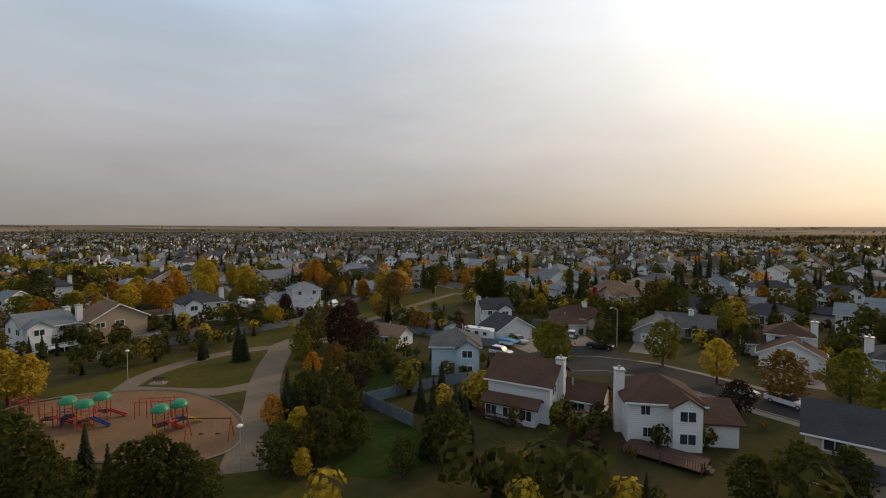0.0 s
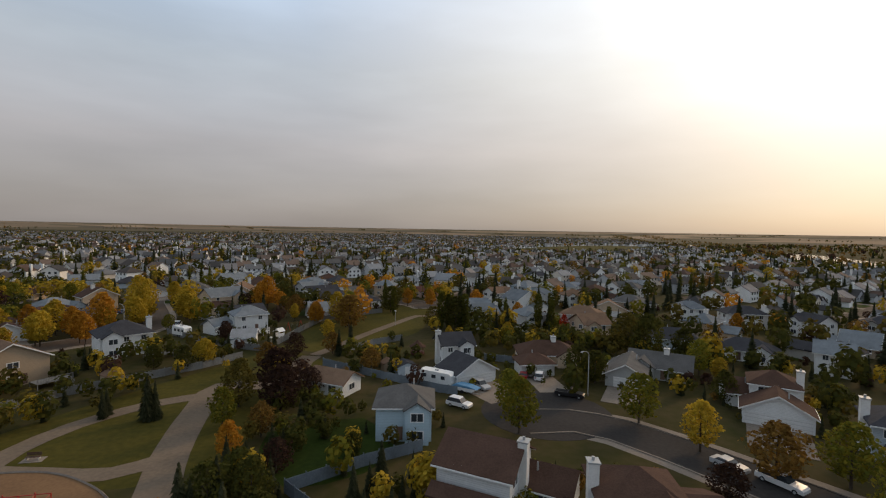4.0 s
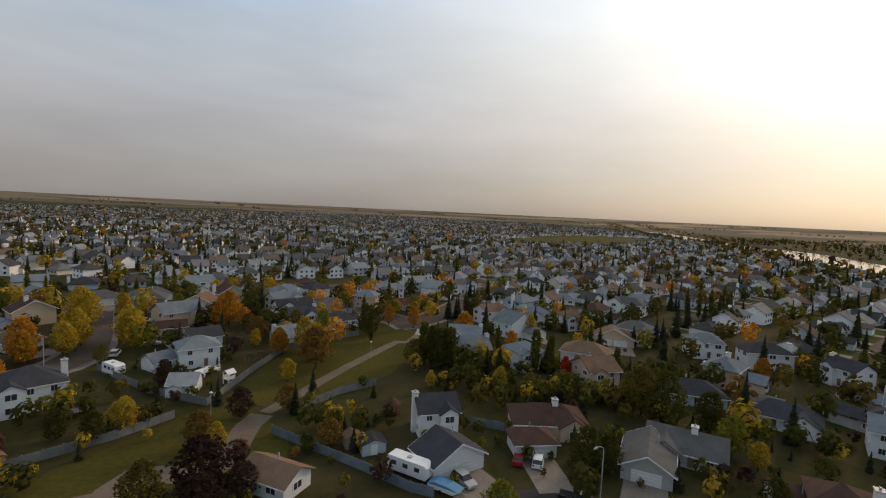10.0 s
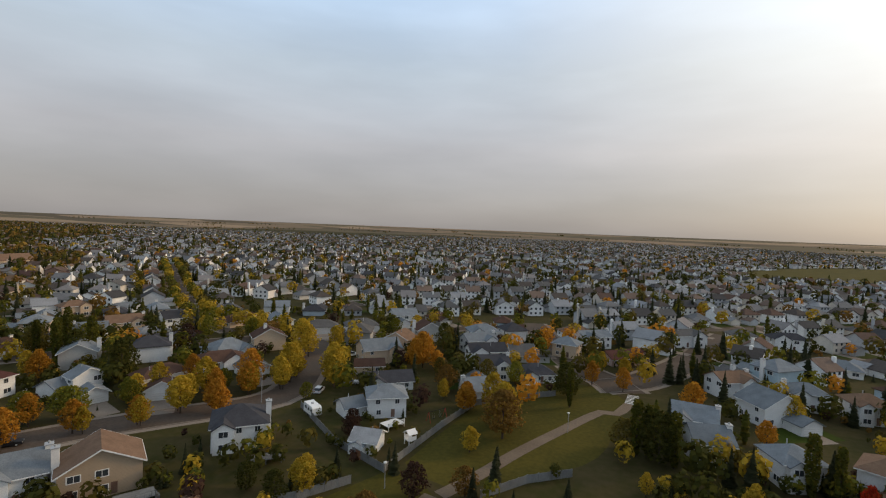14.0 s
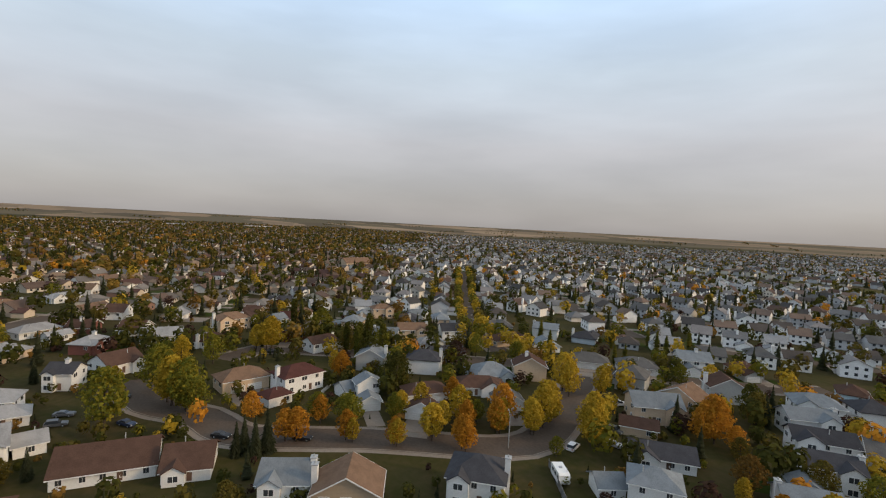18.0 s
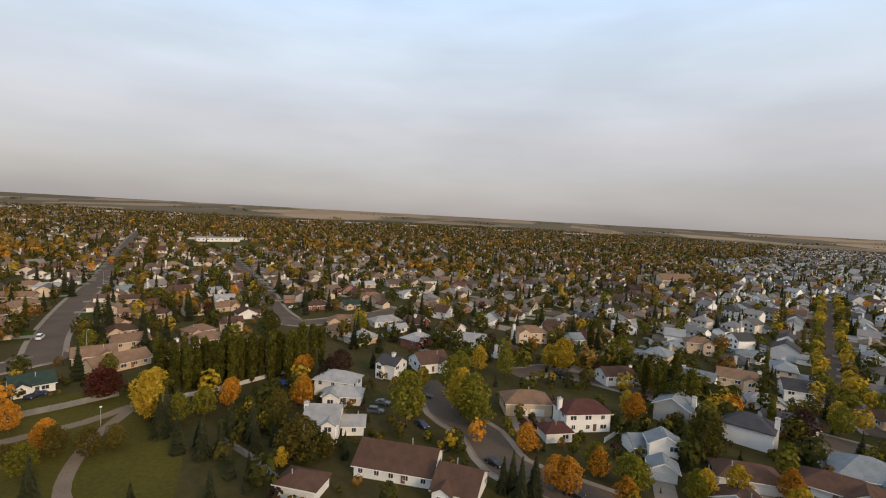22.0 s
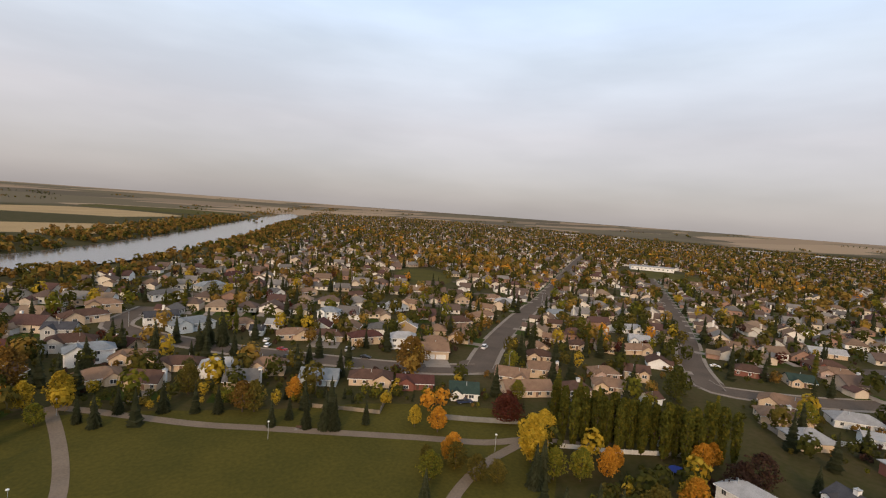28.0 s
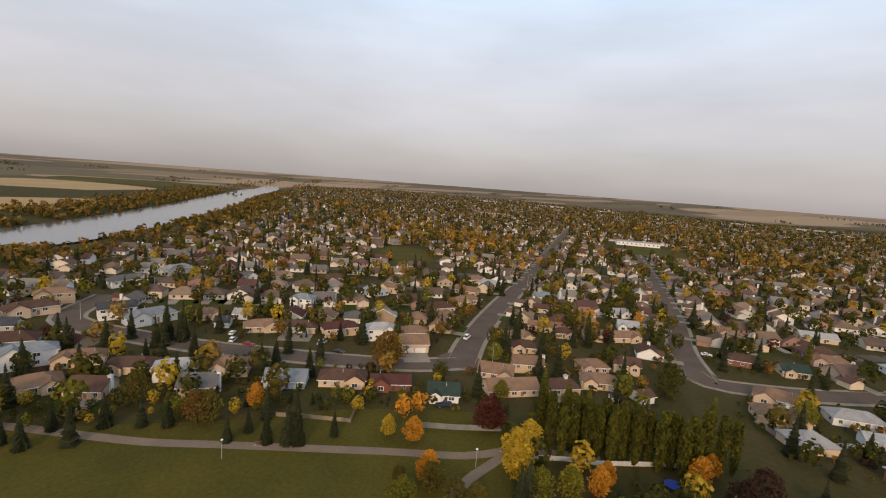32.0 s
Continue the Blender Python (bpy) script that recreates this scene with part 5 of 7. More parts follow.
tree('spruce', -33.3, -116.7, 12.9)
tree('rust', -136.3, -64.0, 15.4)
tree('spruce', -202.8, -61.0, 15.7)
tree('spruce', -263.7, 2.9, 16.2)
tree('orange', -250.1, -53.4, 9.5)
tree('olive', -301.9, -38.2, 17.0)
tree('dkgreen', -263.9, -26.4, 17.0)
tree('dkgreen', -348.4, -115.2, 17.0)
tree('dkgreen', -360.7, -131.0, 17.0)
tree('green', -180.9, -52.2, 9.0)
tree('green', -156.2, -24.4, 8.6)
tree('yellow', -158.0, -251.8, 14.9)
tree('yellow', -256.2, -171.7, 12.5)
tree('yellow', -167.8, -119.9, 13.3)
tree('rust', -211.2, -102.6, 11.1)
tree('green', -273.3, -84.9, 13.8)
tree('spruce', -77.6, -83.5, 8.9)
tree('spruce', -110.8, -73.9, 11.1)
tree('spruce', -137.0, -103.0, 9.5)
tree('olive', -60.0, -79.1, 11.4)
tree('spruce', -13.0, -65.0, 11.8)
tree('spruce', -5.6, -42.5, 12.9)
tree('spruce', -13.1, -50.3, 8.7)
tree('dkgreen', -0.4, -70.3, 10.2)
tree('olive', -8.7, -73.6, 8.8)
tree('green', -22.1, -73.1, 7.2)
tree('rust', -2.6, -93.2, 11.5)
tree('rust', -13.7, -104.3, 14.2)
tree('olive', -109.2, -0.4, 7.7)
tree('olive', -110.3, 6.5, 7.5)
tree('green', -100.4, 0.6, 8.2)
tree('yellow', -149.0, 41.6, 8.4)
tree('orange', -109.2, -3.7, 7.7)
tree('spruce', -183.5, 56.0, 8.4)
tree('spruce', -118.4, 27.2, 7.0)
tree('spruce', -116.6, 33.5, 8.0)
tree('spruce', -122.5, 35.1, 6.0)
tree('spruce', -117.4, 41.7, 8.0)
tree('spruce', -121.6, 44.2, 7.0)
tree('spruce', -117.8, 49.8, 7.5)
tree('dkgreen', -123.7, 53.1, 6.0)
tree('olive', -118.1, 58.1, 6.0)
tree('olive', -127.5, 30.5, 5.0)
tree('dkgreen', -128.4, 40.1, 6.0)
tree('dkgreen', -114.1, 54.9, 6.0)
tree('spruce', -118.2, 62.5, 7.0)
tree('poplar', -150.6, -3.1, 15.6)
tree('poplar', -145.2, 4.3, 14.8)
tree('poplar', -150.3, 0.5, 15.3)
tree('poplar', -146.1, 7.6, 14.7)
tree('poplar', -153.6, 1.9, 13.9)
tree('poplar', -150.3, 8.2, 13.0)
tree('poplar', -153.2, 5.4, 16.2)
tree('poplar', -151.1, 11.6, 15.7)
tree('poplar', -156.4, 6.8, 14.8)
tree('poplar', -155.3, 12.4, 14.0)
tree('poplar', -156.0, 10.3, 14.5)
tree('poplar', -156.0, 15.9, 13.9)
tree('poplar', -159.2, 11.8, 15.7)
tree('poplar', -160.3, 16.8, 15.1)
tree('poplar', -158.6, 15.3, 15.4)
tree('poplar', -160.9, 20.3, 15.0)
tree('poplar', -161.8, 16.9, 14.0)
tree('poplar', -165.3, 21.4, 13.2)
tree('poplar', -161.2, 20.3, 16.3)
tree('poplar', -165.8, 25.1, 16.0)
tree('poplar', -164.3, 22.0, 14.9)
tree('poplar', -170.3, 26.4, 14.3)
tree('poplar', -163.6, 25.3, 14.6)
tree('poplar', -170.7, 30.2, 15.8)
tree('poplar', -166.7, 27.1, 15.9)
tree('poplar', -175.2, 31.7, 17.0)
tree('poplar', -165.9, 30.4, 15.6)
tree('poplar', -175.5, 35.6, 16.9)
tree('poplar', -169.0, 32.3, 14.1)
tree('poplar', -180.1, 37.3, 15.1)
tree('spruce', -3.3, 70.8, 5.2)
tree('spruce', -1.1, 63.7, 6.1)
tree('dkgreen', 1.0, 57.7, 6.3)
tree('spruce', 2.9, 61.8, 6.0)
tree('dkgreen', -3.8, 53.2, 4.3)
tree('dkgreen', -0.0, 56.4, 5.6)
tree('dkgreen', -12.3, 64.3, 5.6)
tree('dkgreen', -12.8, 59.6, 5.9)
tree('dkgreen', -9.8, 58.9, 4.6)
tree('dkgreen', -13.2, 55.4, 6.3)
tree('dkgreen', -16.7, 53.1, 5.6)
tree('spruce', -19.4, 65.9, 5.8)
tree('dkgreen', -18.6, 67.9, 6.6)
tree('dkgreen', -16.9, 72.3, 6.1)
tree('plum', -14.5, 78.2, 4.5)
tree('plum', -17.4, 107.2, 5.4)
tree('dkgreen', -44.8, 49.1, 8.3)
tree('dkgreen', -33.0, 43.7, 6.1)
tree('dkgreen', -28.3, 46.6, 6.0)
tree('dkgreen', -24.3, 48.0, 5.5)
tree('dkgreen', -21.7, 47.4, 4.2)
tree('spruce', -32.0, 48.9, 5.1)
tree('olive', -87.9, 92.8, 7.2)
tree('yellow', -112.3, 148.6, 9.7)
tree('yellow', -101.5, 154.3, 11.5)
tree('orange', -94.9, 164.1, 12.7)
tree('yellow', -92.3, 179.8, 11.7)
tree('green', -79.8, 184.6, 9.8)
tree('yellow', -69.4, 73.7, 8.6)
tree('yellow', -60.7, 71.3, 8.2)
tree('dkgreen', -55.8, 122.8, 5.3)
tree('dkgreen', -48.8, 122.0, 5.8)
tree('yellow', -45.6, 126.3, 6.6)
tree('spruce', -44.0, 133.7, 6.2)
tree('rust', -30.3, 121.4, 6.8)
tree('yellow', -26.5, 179.7, 11.7)
tree('rust', -19.8, 164.7, 11.5)
tree('orange', -33.5, 178.2, 8.1)
tree('dkgreen', 69.0, 133.5, 8.6)
tree('orange', 128.0, 206.0, 11.5)
tree('yellow', 181.9, 195.1, 12.3)
tree('dkgreen', 61.5, 104.9, 6.4)
tree('yellow', -24.4, 154.7, 6.3)
tree('yellow', -65.4, 57.2, 5.6)
tree('dkgreen', -44.8, 39.5, 5.9)
tree('dkgreen', -40.0, 38.0, 6.9)
tree('green', 55.8, 64.8, 9.0)
tree('green', 19.6, 100.3, 8.3)
tree('plum', -27.9, 134.0, 6.2)
tree('plum', 2.6, 111.6, 5.0)
tree('dkgreen', 33.2, 106.9, 7.0)
tree('yellow', -8.8, 309.6, 11.6)
tree('yellow', 47.5, 220.8, 8.3)
tree('yellow', 60.5, 193.3, 5.8)
tree('yellow', 74.2, 160.9, 3.8)
tree('yellow', -98.0, 184.5, 10.8)
tree('yellow', -100.3, 227.0, 12.7)
tree('orange', -35.5, 192.4, 6.3)
tree('orange', -34.7, 236.4, 9.8)
tree('green', -64.5, 154.8, 2.9)
tree('spruce', -16.1, 145.7, 7.0)
tree('poplar', 12.8, 175.3, 11.5)
tree('dkgreen', 68.8, 157.5, 8.7)
tree('yellow', 73.3, 129.2, 9.0)
tree('poplar', 136.1, 261.9, 13.4)
tree('poplar', 136.9, 253.0, 14.4)
tree('poplar', 146.0, 258.6, 13.7)
tree('poplar', 148.1, 249.1, 13.4)
tree('orange', -18.8, 186.8, 10.6)
tree('orange', -25.2, 224.1, 8.2)
tree('orange', -26.5, 261.3, 10.6)
tree('orange', -57.8, 262.2, 8.1)
tree('orange', 8.5, 244.0, 8.0)
tree('yellow', -132.6, 222.3, 10.5)
tree('yellow', 68.1, 207.5, 8.2)
tree('yellow', 29.9, 164.0, 8.2)
tree('yellow', 6.6, 163.8, 5.8)
tree('spruce', -34.7, 139.6, 6.6)
tree('spruce', -81.4, 83.7, 6.8)
tree('spruce', -17.4, 151.8, 4.4)
tree('spruce', 32.6, 281.6, 10.7)
tree('spruce', 23.7, 241.0, 8.8)
tree('plum', -43.6, 171.1, 7.1)
tree('dkgreen', 15.4, 176.9, 8.5)
tree('dkgreen', -42.6, 196.2, 13.2)
tree('spruce', -106.6, 40.9, 8.1)
tree('spruce', -102.4, 46.9, 9.1)
tree('yellow', -145.6, 14.8, 10.1)
tree('yellow', -157.1, 37.5, 10.2)
tree('yellow', -94.0, 217.5, 10.0)
tree('yellow', -82.6, 191.7, 8.8)
tree('yellow', -147.3, 218.2, 11.8)
tree('yellow', -145.5, 222.6, 11.9)
tree('yellow', -211.6, 236.7, 15.1)
tree('yellow', -184.3, 226.8, 11.4)
tree('orange', -129.7, 93.6, 7.2)
tree('green', -144.5, 76.3, 9.2)
tree('green', -193.1, 92.6, 13.4)
tree('green', -193.6, 112.9, 9.7)
tree('poplar', -168.6, -16.8, 13.8)
tree('poplar', -166.1, -5.5, 15.3)
tree('poplar', -167.2, 1.1, 15.1)
tree('poplar', -167.7, 7.8, 15.0)
tree('poplar', -168.1, 14.2, 14.8)
tree('poplar', -175.5, 22.4, 16.9)
tree('poplar', -196.8, 25.0, 17.6)
tree('dkgreen', -197.5, 163.7, 17.6)
tree('dkgreen', -189.4, 167.3, 17.6)
tree('dkgreen', -195.7, 177.2, 17.6)
tree('dkgreen', -191.3, 152.4, 17.6)
tree('dkgreen', -151.4, 166.8, 15.8)
tree('plum', -206.0, 73.9, 8.2)
tree('spruce', -212.4, -13.6, 11.1)
tree('maroon', -146.4, -19.0, 8.2)
tree('dkgreen', -224.1, 1.4, 15.8)
tree('dkgreen', -286.2, -41.7, 17.6)
tree('dkgreen', -316.4, -107.7, 17.6)
tree('yellow', -28.0, -78.3, 12.3)
tree('yellow', -147.7, -76.9, 14.5)
tree('orange', -122.1, -31.3, 8.5)
tree('orange', -128.3, -32.1, 7.8)
tree('spruce', -44.3, -63.0, 11.4)
tree('spruce', -26.3, -99.0, 15.7)
tree('spruce', -31.0, -93.6, 15.3)
tree('spruce', -59.5, -64.1, 9.4)
tree('spruce', -88.7, -51.7, 10.6)
tree('spruce', -94.0, -43.8, 13.7)
tree('spruce', -112.6, -98.8, 12.9)
tree('spruce', -71.3, -127.2, 14.5)
tree('spruce', -74.1, -127.2, 16.9)
tree('spruce', -64.9, -141.8, 15.4)
tree('spruce', -120.2, -85.9, 12.3)
tree('spruce', -147.3, -103.1, 11.3)
tree('spruce', -225.3, -79.4, 17.6)
tree('spruce', -241.7, -89.2, 17.6)
tree('spruce', -189.6, -53.5, 12.7)
tree('spruce', -283.1, -4.7, 15.5)
tree('spruce', -186.2, -94.2, 9.4)
tree('spruce', -185.8, -102.8, 14.4)
tree('dkgreen', -11.4, -98.3, 17.6)
tree('dkgreen', -18.5, -131.9, 15.4)
tree('dkgreen', -171.2, -166.7, 17.1)
tree('dkgreen', -164.9, -179.8, 14.8)
tree('dkgreen', -309.2, -93.3, 17.6)
tree('dkgreen', -280.6, -32.1, 17.6)
tree('dkgreen', -269.0, -19.8, 12.6)
tree('dkgreen', -328.5, -77.3, 17.6)
tree('green', -164.8, -269.6, 17.6)
tree('green', -221.2, -205.0, 17.6)
tree('green', -232.1, -236.1, 17.6)
tree('green', -240.2, -198.2, 17.6)
tree('green', -267.6, -82.1, 13.9)
tree('orange', -269.7, -67.6, 13.6)
tree('orange', -289.2, -50.4, 11.2)
tree('orange', -264.8, -267.8, 16.3)
tree('orange', -397.6, -210.7, 17.6)
tree('orange', -436.7, -256.5, 15.1)
tree('dkgreen', 2.1, 50.0, 6.2)
tree('dkgreen', 5.8, 48.9, 6.1)
tree('dkgreen', 10.1, 47.5, 7.1)
tree('dkgreen', 13.6, 46.4, 7.2)
tree('dkgreen', 29.6, 41.1, 7.8)
tree('yellow', 16.8, 45.9, 4.5)
tree('yellow', -9.7, 45.5, 5.0)
tree('green', 8.1, 50.4, 4.5)
tree('green', 33.1, 37.8, 6.7)
tree('dkgreen', -8.1, 95.4, 3.9)
tree('spruce', -99.2, 98.9, 6.6)
tree('plum', -20.9, 114.4, 5.3)
tree('dkgreen', -76.3, 123.6, 3.9)
tree('dkgreen', -68.2, 122.9, 4.4)
tree('dkgreen', -56.7, 132.0, 5.0)
tree('dkgreen', -74.7, 101.2, 4.2)
tree('dkgreen', -73.0, 108.6, 3.7)
tree('dkgreen', 76.9, 113.7, 5.5)
tree('dkgreen', 19.4, 163.0, 9.1)
tree('dkgreen', 20.4, 152.4, 7.4)
tree('dkgreen', 86.9, 111.0, 6.4)
tree('dkgreen', 101.9, 110.5, 7.0)
tree('dkgreen', -5.6, 151.6, 3.6)
tree('maroon', 107.9, 106.6, 8.6)
tree('spruce', 26.1, 164.7, 8.0)
tree('spruce', 100.4, 116.6, 7.1)
tree('spruce', 118.9, 122.3, 9.6)
tree('spruce', 22.2, 232.2, 9.4)
tree('spruce', 85.2, 184.5, 10.5)
tree('spruce', 144.3, 198.5, 11.4)
tree('spruce', 71.5, 248.9, 8.8)
tree('dkgreen', -70.4, 104.2, 3.9)
tree('dkgreen', 22.9, 162.5, 8.1)
tree('dkgreen', 20.3, 278.8, 10.5)
tree('dkgreen', -130.9, 177.1, 9.0)
tree('dkgreen', -57.9, 224.9, 10.4)
tree('plum', -59.8, 115.0, 5.5)
tree('spruce', 19.0, 230.9, 11.7)
tree('spruce', 13.9, 238.8, 10.4)
tree('spruce', -31.9, 258.4, 7.7)
tree('spruce', 41.7, 283.3, 10.9)
tree('spruce', -78.1, 92.7, 5.7)
tree('dkgreen', -198.7, 152.7, 17.6)
tree('dkgreen', -189.4, 156.1, 17.6)
tree('dkgreen', -194.9, 172.0, 17.6)
tree('dkgreen', -173.7, 169.4, 17.6)
tree('dkgreen', -166.8, 171.5, 16.9)
tree('dkgreen', -101.7, 50.2, 9.0)
tree('dkgreen', -199.8, 86.6, 11.8)
tree('dkgreen', -207.8, 97.5, 12.3)
tree('dkgreen', -202.4, 48.3, 10.2)
tree('dkgreen', -207.7, 137.2, 14.7)
tree('spruce', -114.7, 24.2, 10.1)
tree('spruce', -208.0, 128.2, 12.5)
tree('spruce', -203.5, 54.7, 12.2)
tree('green', -208.1, 106.3, 12.3)
tree('dkgreen', -138.6, 34.7, 9.1)
tree('dkgreen', -147.0, 33.7, 7.8)
tree('dkgreen', -154.1, 37.3, 8.1)
tree('dkgreen', -136.1, 8.3, 9.7)
tree('dkgreen', 4.9, -140.1, 17.6)
tree('dkgreen', -3.9, -177.3, 17.6)
tree('dkgreen', -12.5, -139.7, 15.8)
tree('dkgreen', 9.5, -227.1, 17.6)
tree('dkgreen', -112.0, -167.0, 13.8)
tree('dkgreen', -122.9, -138.9, 10.1)
tree('dkgreen', -182.4, -187.8, 17.6)
tree('dkgreen', -208.4, -209.0, 17.6)
tree('dkgreen', -237.4, -183.3, 16.2)
tree('dkgreen', -72.5, -72.3, 11.5)
tree('orange', 0.6, -157.6, 17.6)
tree('orange', 7.9, -188.7, 17.6)
tree('orange', 21.9, -227.6, 17.6)
tree('orange', 5.4, -226.9, 17.6)
tree('orange', 3.1, -110.6, 17.0)
tree('orange', -12.0, -87.5, 10.9)
tree('spruce', -21.2, -104.5, 13.8)
tree('spruce', -95.9, -134.0, 14.7)
tree('spruce', -114.9, -140.1, 12.6)
tree('spruce', -296.9, -171.8, 17.5)
tree('spruce', -270.6, -136.1, 17.6)
tree('spruce', -233.0, -118.1, 11.0)
tree('spruce', -214.9, -50.0, 13.5)
tree('spruce', -227.8, -48.3, 11.7)
tree('spruce', -240.8, -36.7, 11.8)



# ---- the rest of the town ----
GRID = {}


def claim(x, y, r):
    GRID.setdefault((int(x // 20), int(y // 20)), []).append((x, y, r))


def free(x, y, r):
    i, j = int(x // 20), int(y // 20)
    for a in (-1, 0, 1):
        for b in (-1, 0, 1):
            for px, py, pr in GRID.get((i + a, j + b), ()):
                if (px - x) ** 2 + (py - y) ** 2 < (r + pr) ** 2:
                    return False
    return True


for x, y, r in SITES:
    claim(x, y, r + 1.5)
for line, half in ROADS:
    for x, y in line:
        claim(x, y, half)


def inside(x, y, cx, cy, r, sy, turn):
    dx, dy = x - cx, y - cy
    c, s = math.cos(radians(turn)), math.sin(radians(turn))
    return ((dx * c + dy * s) / r) ** 2 + ((dy * c - dx * s) / (r * sy)) ** 2 < 1


def in_park(x, y):
    hit = False
    for (ax, ay), (bx, by) in zip(PARK, PARK[1:] + PARK[:1]):
        if (ay > y) != (by > y) and x < (bx - ax) * (y - ay) / (by - ay) + ax:
            hit = not hit
    return hit


def open_land(x, y):
    """Parks, playground and fields that hold no houses."""
    return (in_park(x, y) or inside(x, y, -37.5, 110.2, 38, 0.6, 60) or inside(x, y, -44.0, 63.9, 62, 0.85, 40) or inside(x, y, -10.5, 179.4, 44, 0.52, 62)
            or inside(x, y, -6.2, 91.7, 15, 0.8, 20) or inside(x, y, -302.1, -295.9, 58, 0.55, 60) or inside(x, y, -239.1, 803.5, 265, 0.21, 5)
            or inside(x, y, 352.2, 1012.3, 330, 0.35, 55) or inside(x, y, -670, -250, 90, 0.7, 35) or inside(x, y, -0.3, 24.5, 45, 1.0, 0)
            or inside(x, y, -189.6, 28.4, 62, 0.22, 40) or inside(x, y, -148.0, 6.2, 40, 0.5, 35))


def old_part(x, y):
    """True in the older part of town: brown roofs and many trees."""
    a = math.degrees(math.atan2(-x - 20, y - 60)) + 5 * math.sin(x * 0.006) * math.cos(y * 0.005)
    return a > 58 or a < -150


def in_town(x, y):
    r = math.hypot(x + 20, y - 60)
    if r > 2500 + 250 * math.sin(math.atan2(y, x) * 5) or (x > 260 and y < 60):
        return False
    gap, beyond = river_gap(x, y)
    return not beyond and gap > 130


# gardens and yards of the houses above
YARDS = ((29.1, 94.7, 62), (-58.3, 119.1, 62), (-134.4, 87.2, 62))
for x, y, r in YARDS:
    for i in range(-7, 8):
        for j in range(-7, 8):
            if math.hypot(i, j) * 10 < r:
                claim(x + i * 10, y + j * 10, 3.0)
rng = random.Random(3)
LOTS = []
# houses along the known streets, facing them
for line, half in ROADS:
    if half < 5.5 or len(line) < 4:
        continue
    run = 0.0
    for i in range(1, len(line) - 1):
        run += float(np.hypot(*(line[i] - line[i - 1])))
        if run < (15.0 if old_part(*line[i]) else 17.5):
            continue
        run = 0.0
        t = line[i + 1] - line[i - 1]
        t = t / np.hypot(*t)
        for s in (-1, 1):
            off = half + 10.5
            x, y = line[i][0] - t[1] * s * off, line[i][1] + t[0] * s * off
            if in_town(x, y) and not open_land(x, y) and free(x, y, 6.0):
                claim(x, y, 7.3)
                LOTS.append((x, y, math.degrees(math.atan2(t[1] * s, t[0] * s))))
# the other quarters: rows of lots, turned quarter by quarter
SEEDS = [(rng.uniform(-2400, 1200), rng.uniform(-2300, 2500), rng.choice((20, 35, 50, 65, -30, -55, 8))) for _ in range(95)]
SEED_XY = np.array([(a, b) for a, b, _ in SEEDS])
STREETS = Shape()
for k, (sx, sy, turn) in enumerate(SEEDS):
    c, s = math.cos(radians(turn)), math.sin(radians(turn))
    pitch, deep = (15.2, 58.0) if old_part(sx, sy) else (17.5, 64.0)
    for v in range(-10, 11):
        for u in range(-25, 26):
            lx, ly = u * pitch, v * deep
            for side in (-1, 1):
                px, py = lx + rng.uniform(-2.5, 2.5), ly + side * 17.5 + rng.uniform(-2, 2)
                x, y = sx + px * c - py * s, sy + px * s + py * c
                if ((SEED_XY - (x, y)) ** 2).sum(1).argmin() != k or not in_town(x, y) or open_land(x, y) or not free(x, y, 6.2):
                    continue
                claim(x, y, 7.0)
                LOTS.append((x, y, turn + (0 if side > 0 else 180) + rng.uniform(-7, 7)))
            x, y = sx + lx * c - ly * s, sy + lx * s + ly * c
            if math.hypot(x + 60, y - 50) > 270 and free(x, y, 4.0) and in_town(x, y) and not open_land(x, y) and ((SEED_XY - (x, y)) ** 2).sum(1).argmin() == k:
                z = land(x, y) + 0.02
                STREETS.add([(x + a * c - b * s, y + a * s + b * c, z) for a, b in ((-8.3, -4.6), (8.3, -4.6), (8.3, 4.6), (-8.3, 4.6))], [(0, 1, 2, 3)])
tagged(part("road", STREETS, OLD_ASPHALT), "grey residential streets of the wider town", "road", kind="stuff")

NEW_WALLS = mat("far_siding_pale", (1.05, 1.05, 1.05), (0.85, 0.85, 0.85), rough=0.8, scale=0.2,
                island=[(0.819, 0.819, 0.798), (0.483, 0.493, 0.504), (0.651, 0.598, 0.514), (0.840, 0.840, 0.819), (0.777, 0.756, 0.714), (0.420, 0.430, 0.441), (0.819, 0.819, 0.809)])
NEW_ROOFS = mat("far_shingles_grey", (1.05, 1.05, 1.05), (0.8, 0.8, 0.8), rough=0.95, scale=0.2,
                island=[(0.106, 0.103, 0.100), (0.062, 0.060, 0.060), (0.156, 0.156, 0.156), (0.085, 0.073, 0.065), (0.213, 0.200, 0.194), (0.106, 0.070, 0.055), (0.163, 0.119, 0.094), (0.250, 0.256, 0.263)])
OLD_WALLS = mat("far_siding_beige", (1.05, 1.05, 1.05), (0.85, 0.85, 0.85), rough=0.8, scale=0.2,
                island=[(0.540, 0.450, 0.347), (0.684, 0.648, 0.585), (0.378, 0.297, 0.225), (0.612, 0.540, 0.441), (0.720, 0.702, 0.666), (0.297, 0.180, 0.135), (0.504, 0.486, 0.450)])
OLD_ROOFS = mat("far_shingles_brown", (1.05, 1.05, 1.05), (0.8, 0.8, 0.8), rough=0.95, scale=0.2,
                island=[(0.157, 0.106, 0.073), (0.102, 0.072, 0.058), (0.208, 0.149, 0.104), (0.128, 0.115, 0.104), (0.089, 0.051, 0.043), (0.183, 0.166, 0.149), (0.119, 0.083, 0.065)])
walls, roofs, glass = {0: Shape(), 1: Shape()}, {0: Shape(), 1: Shape()}, Shape()
near_lots, far_lots = [], []
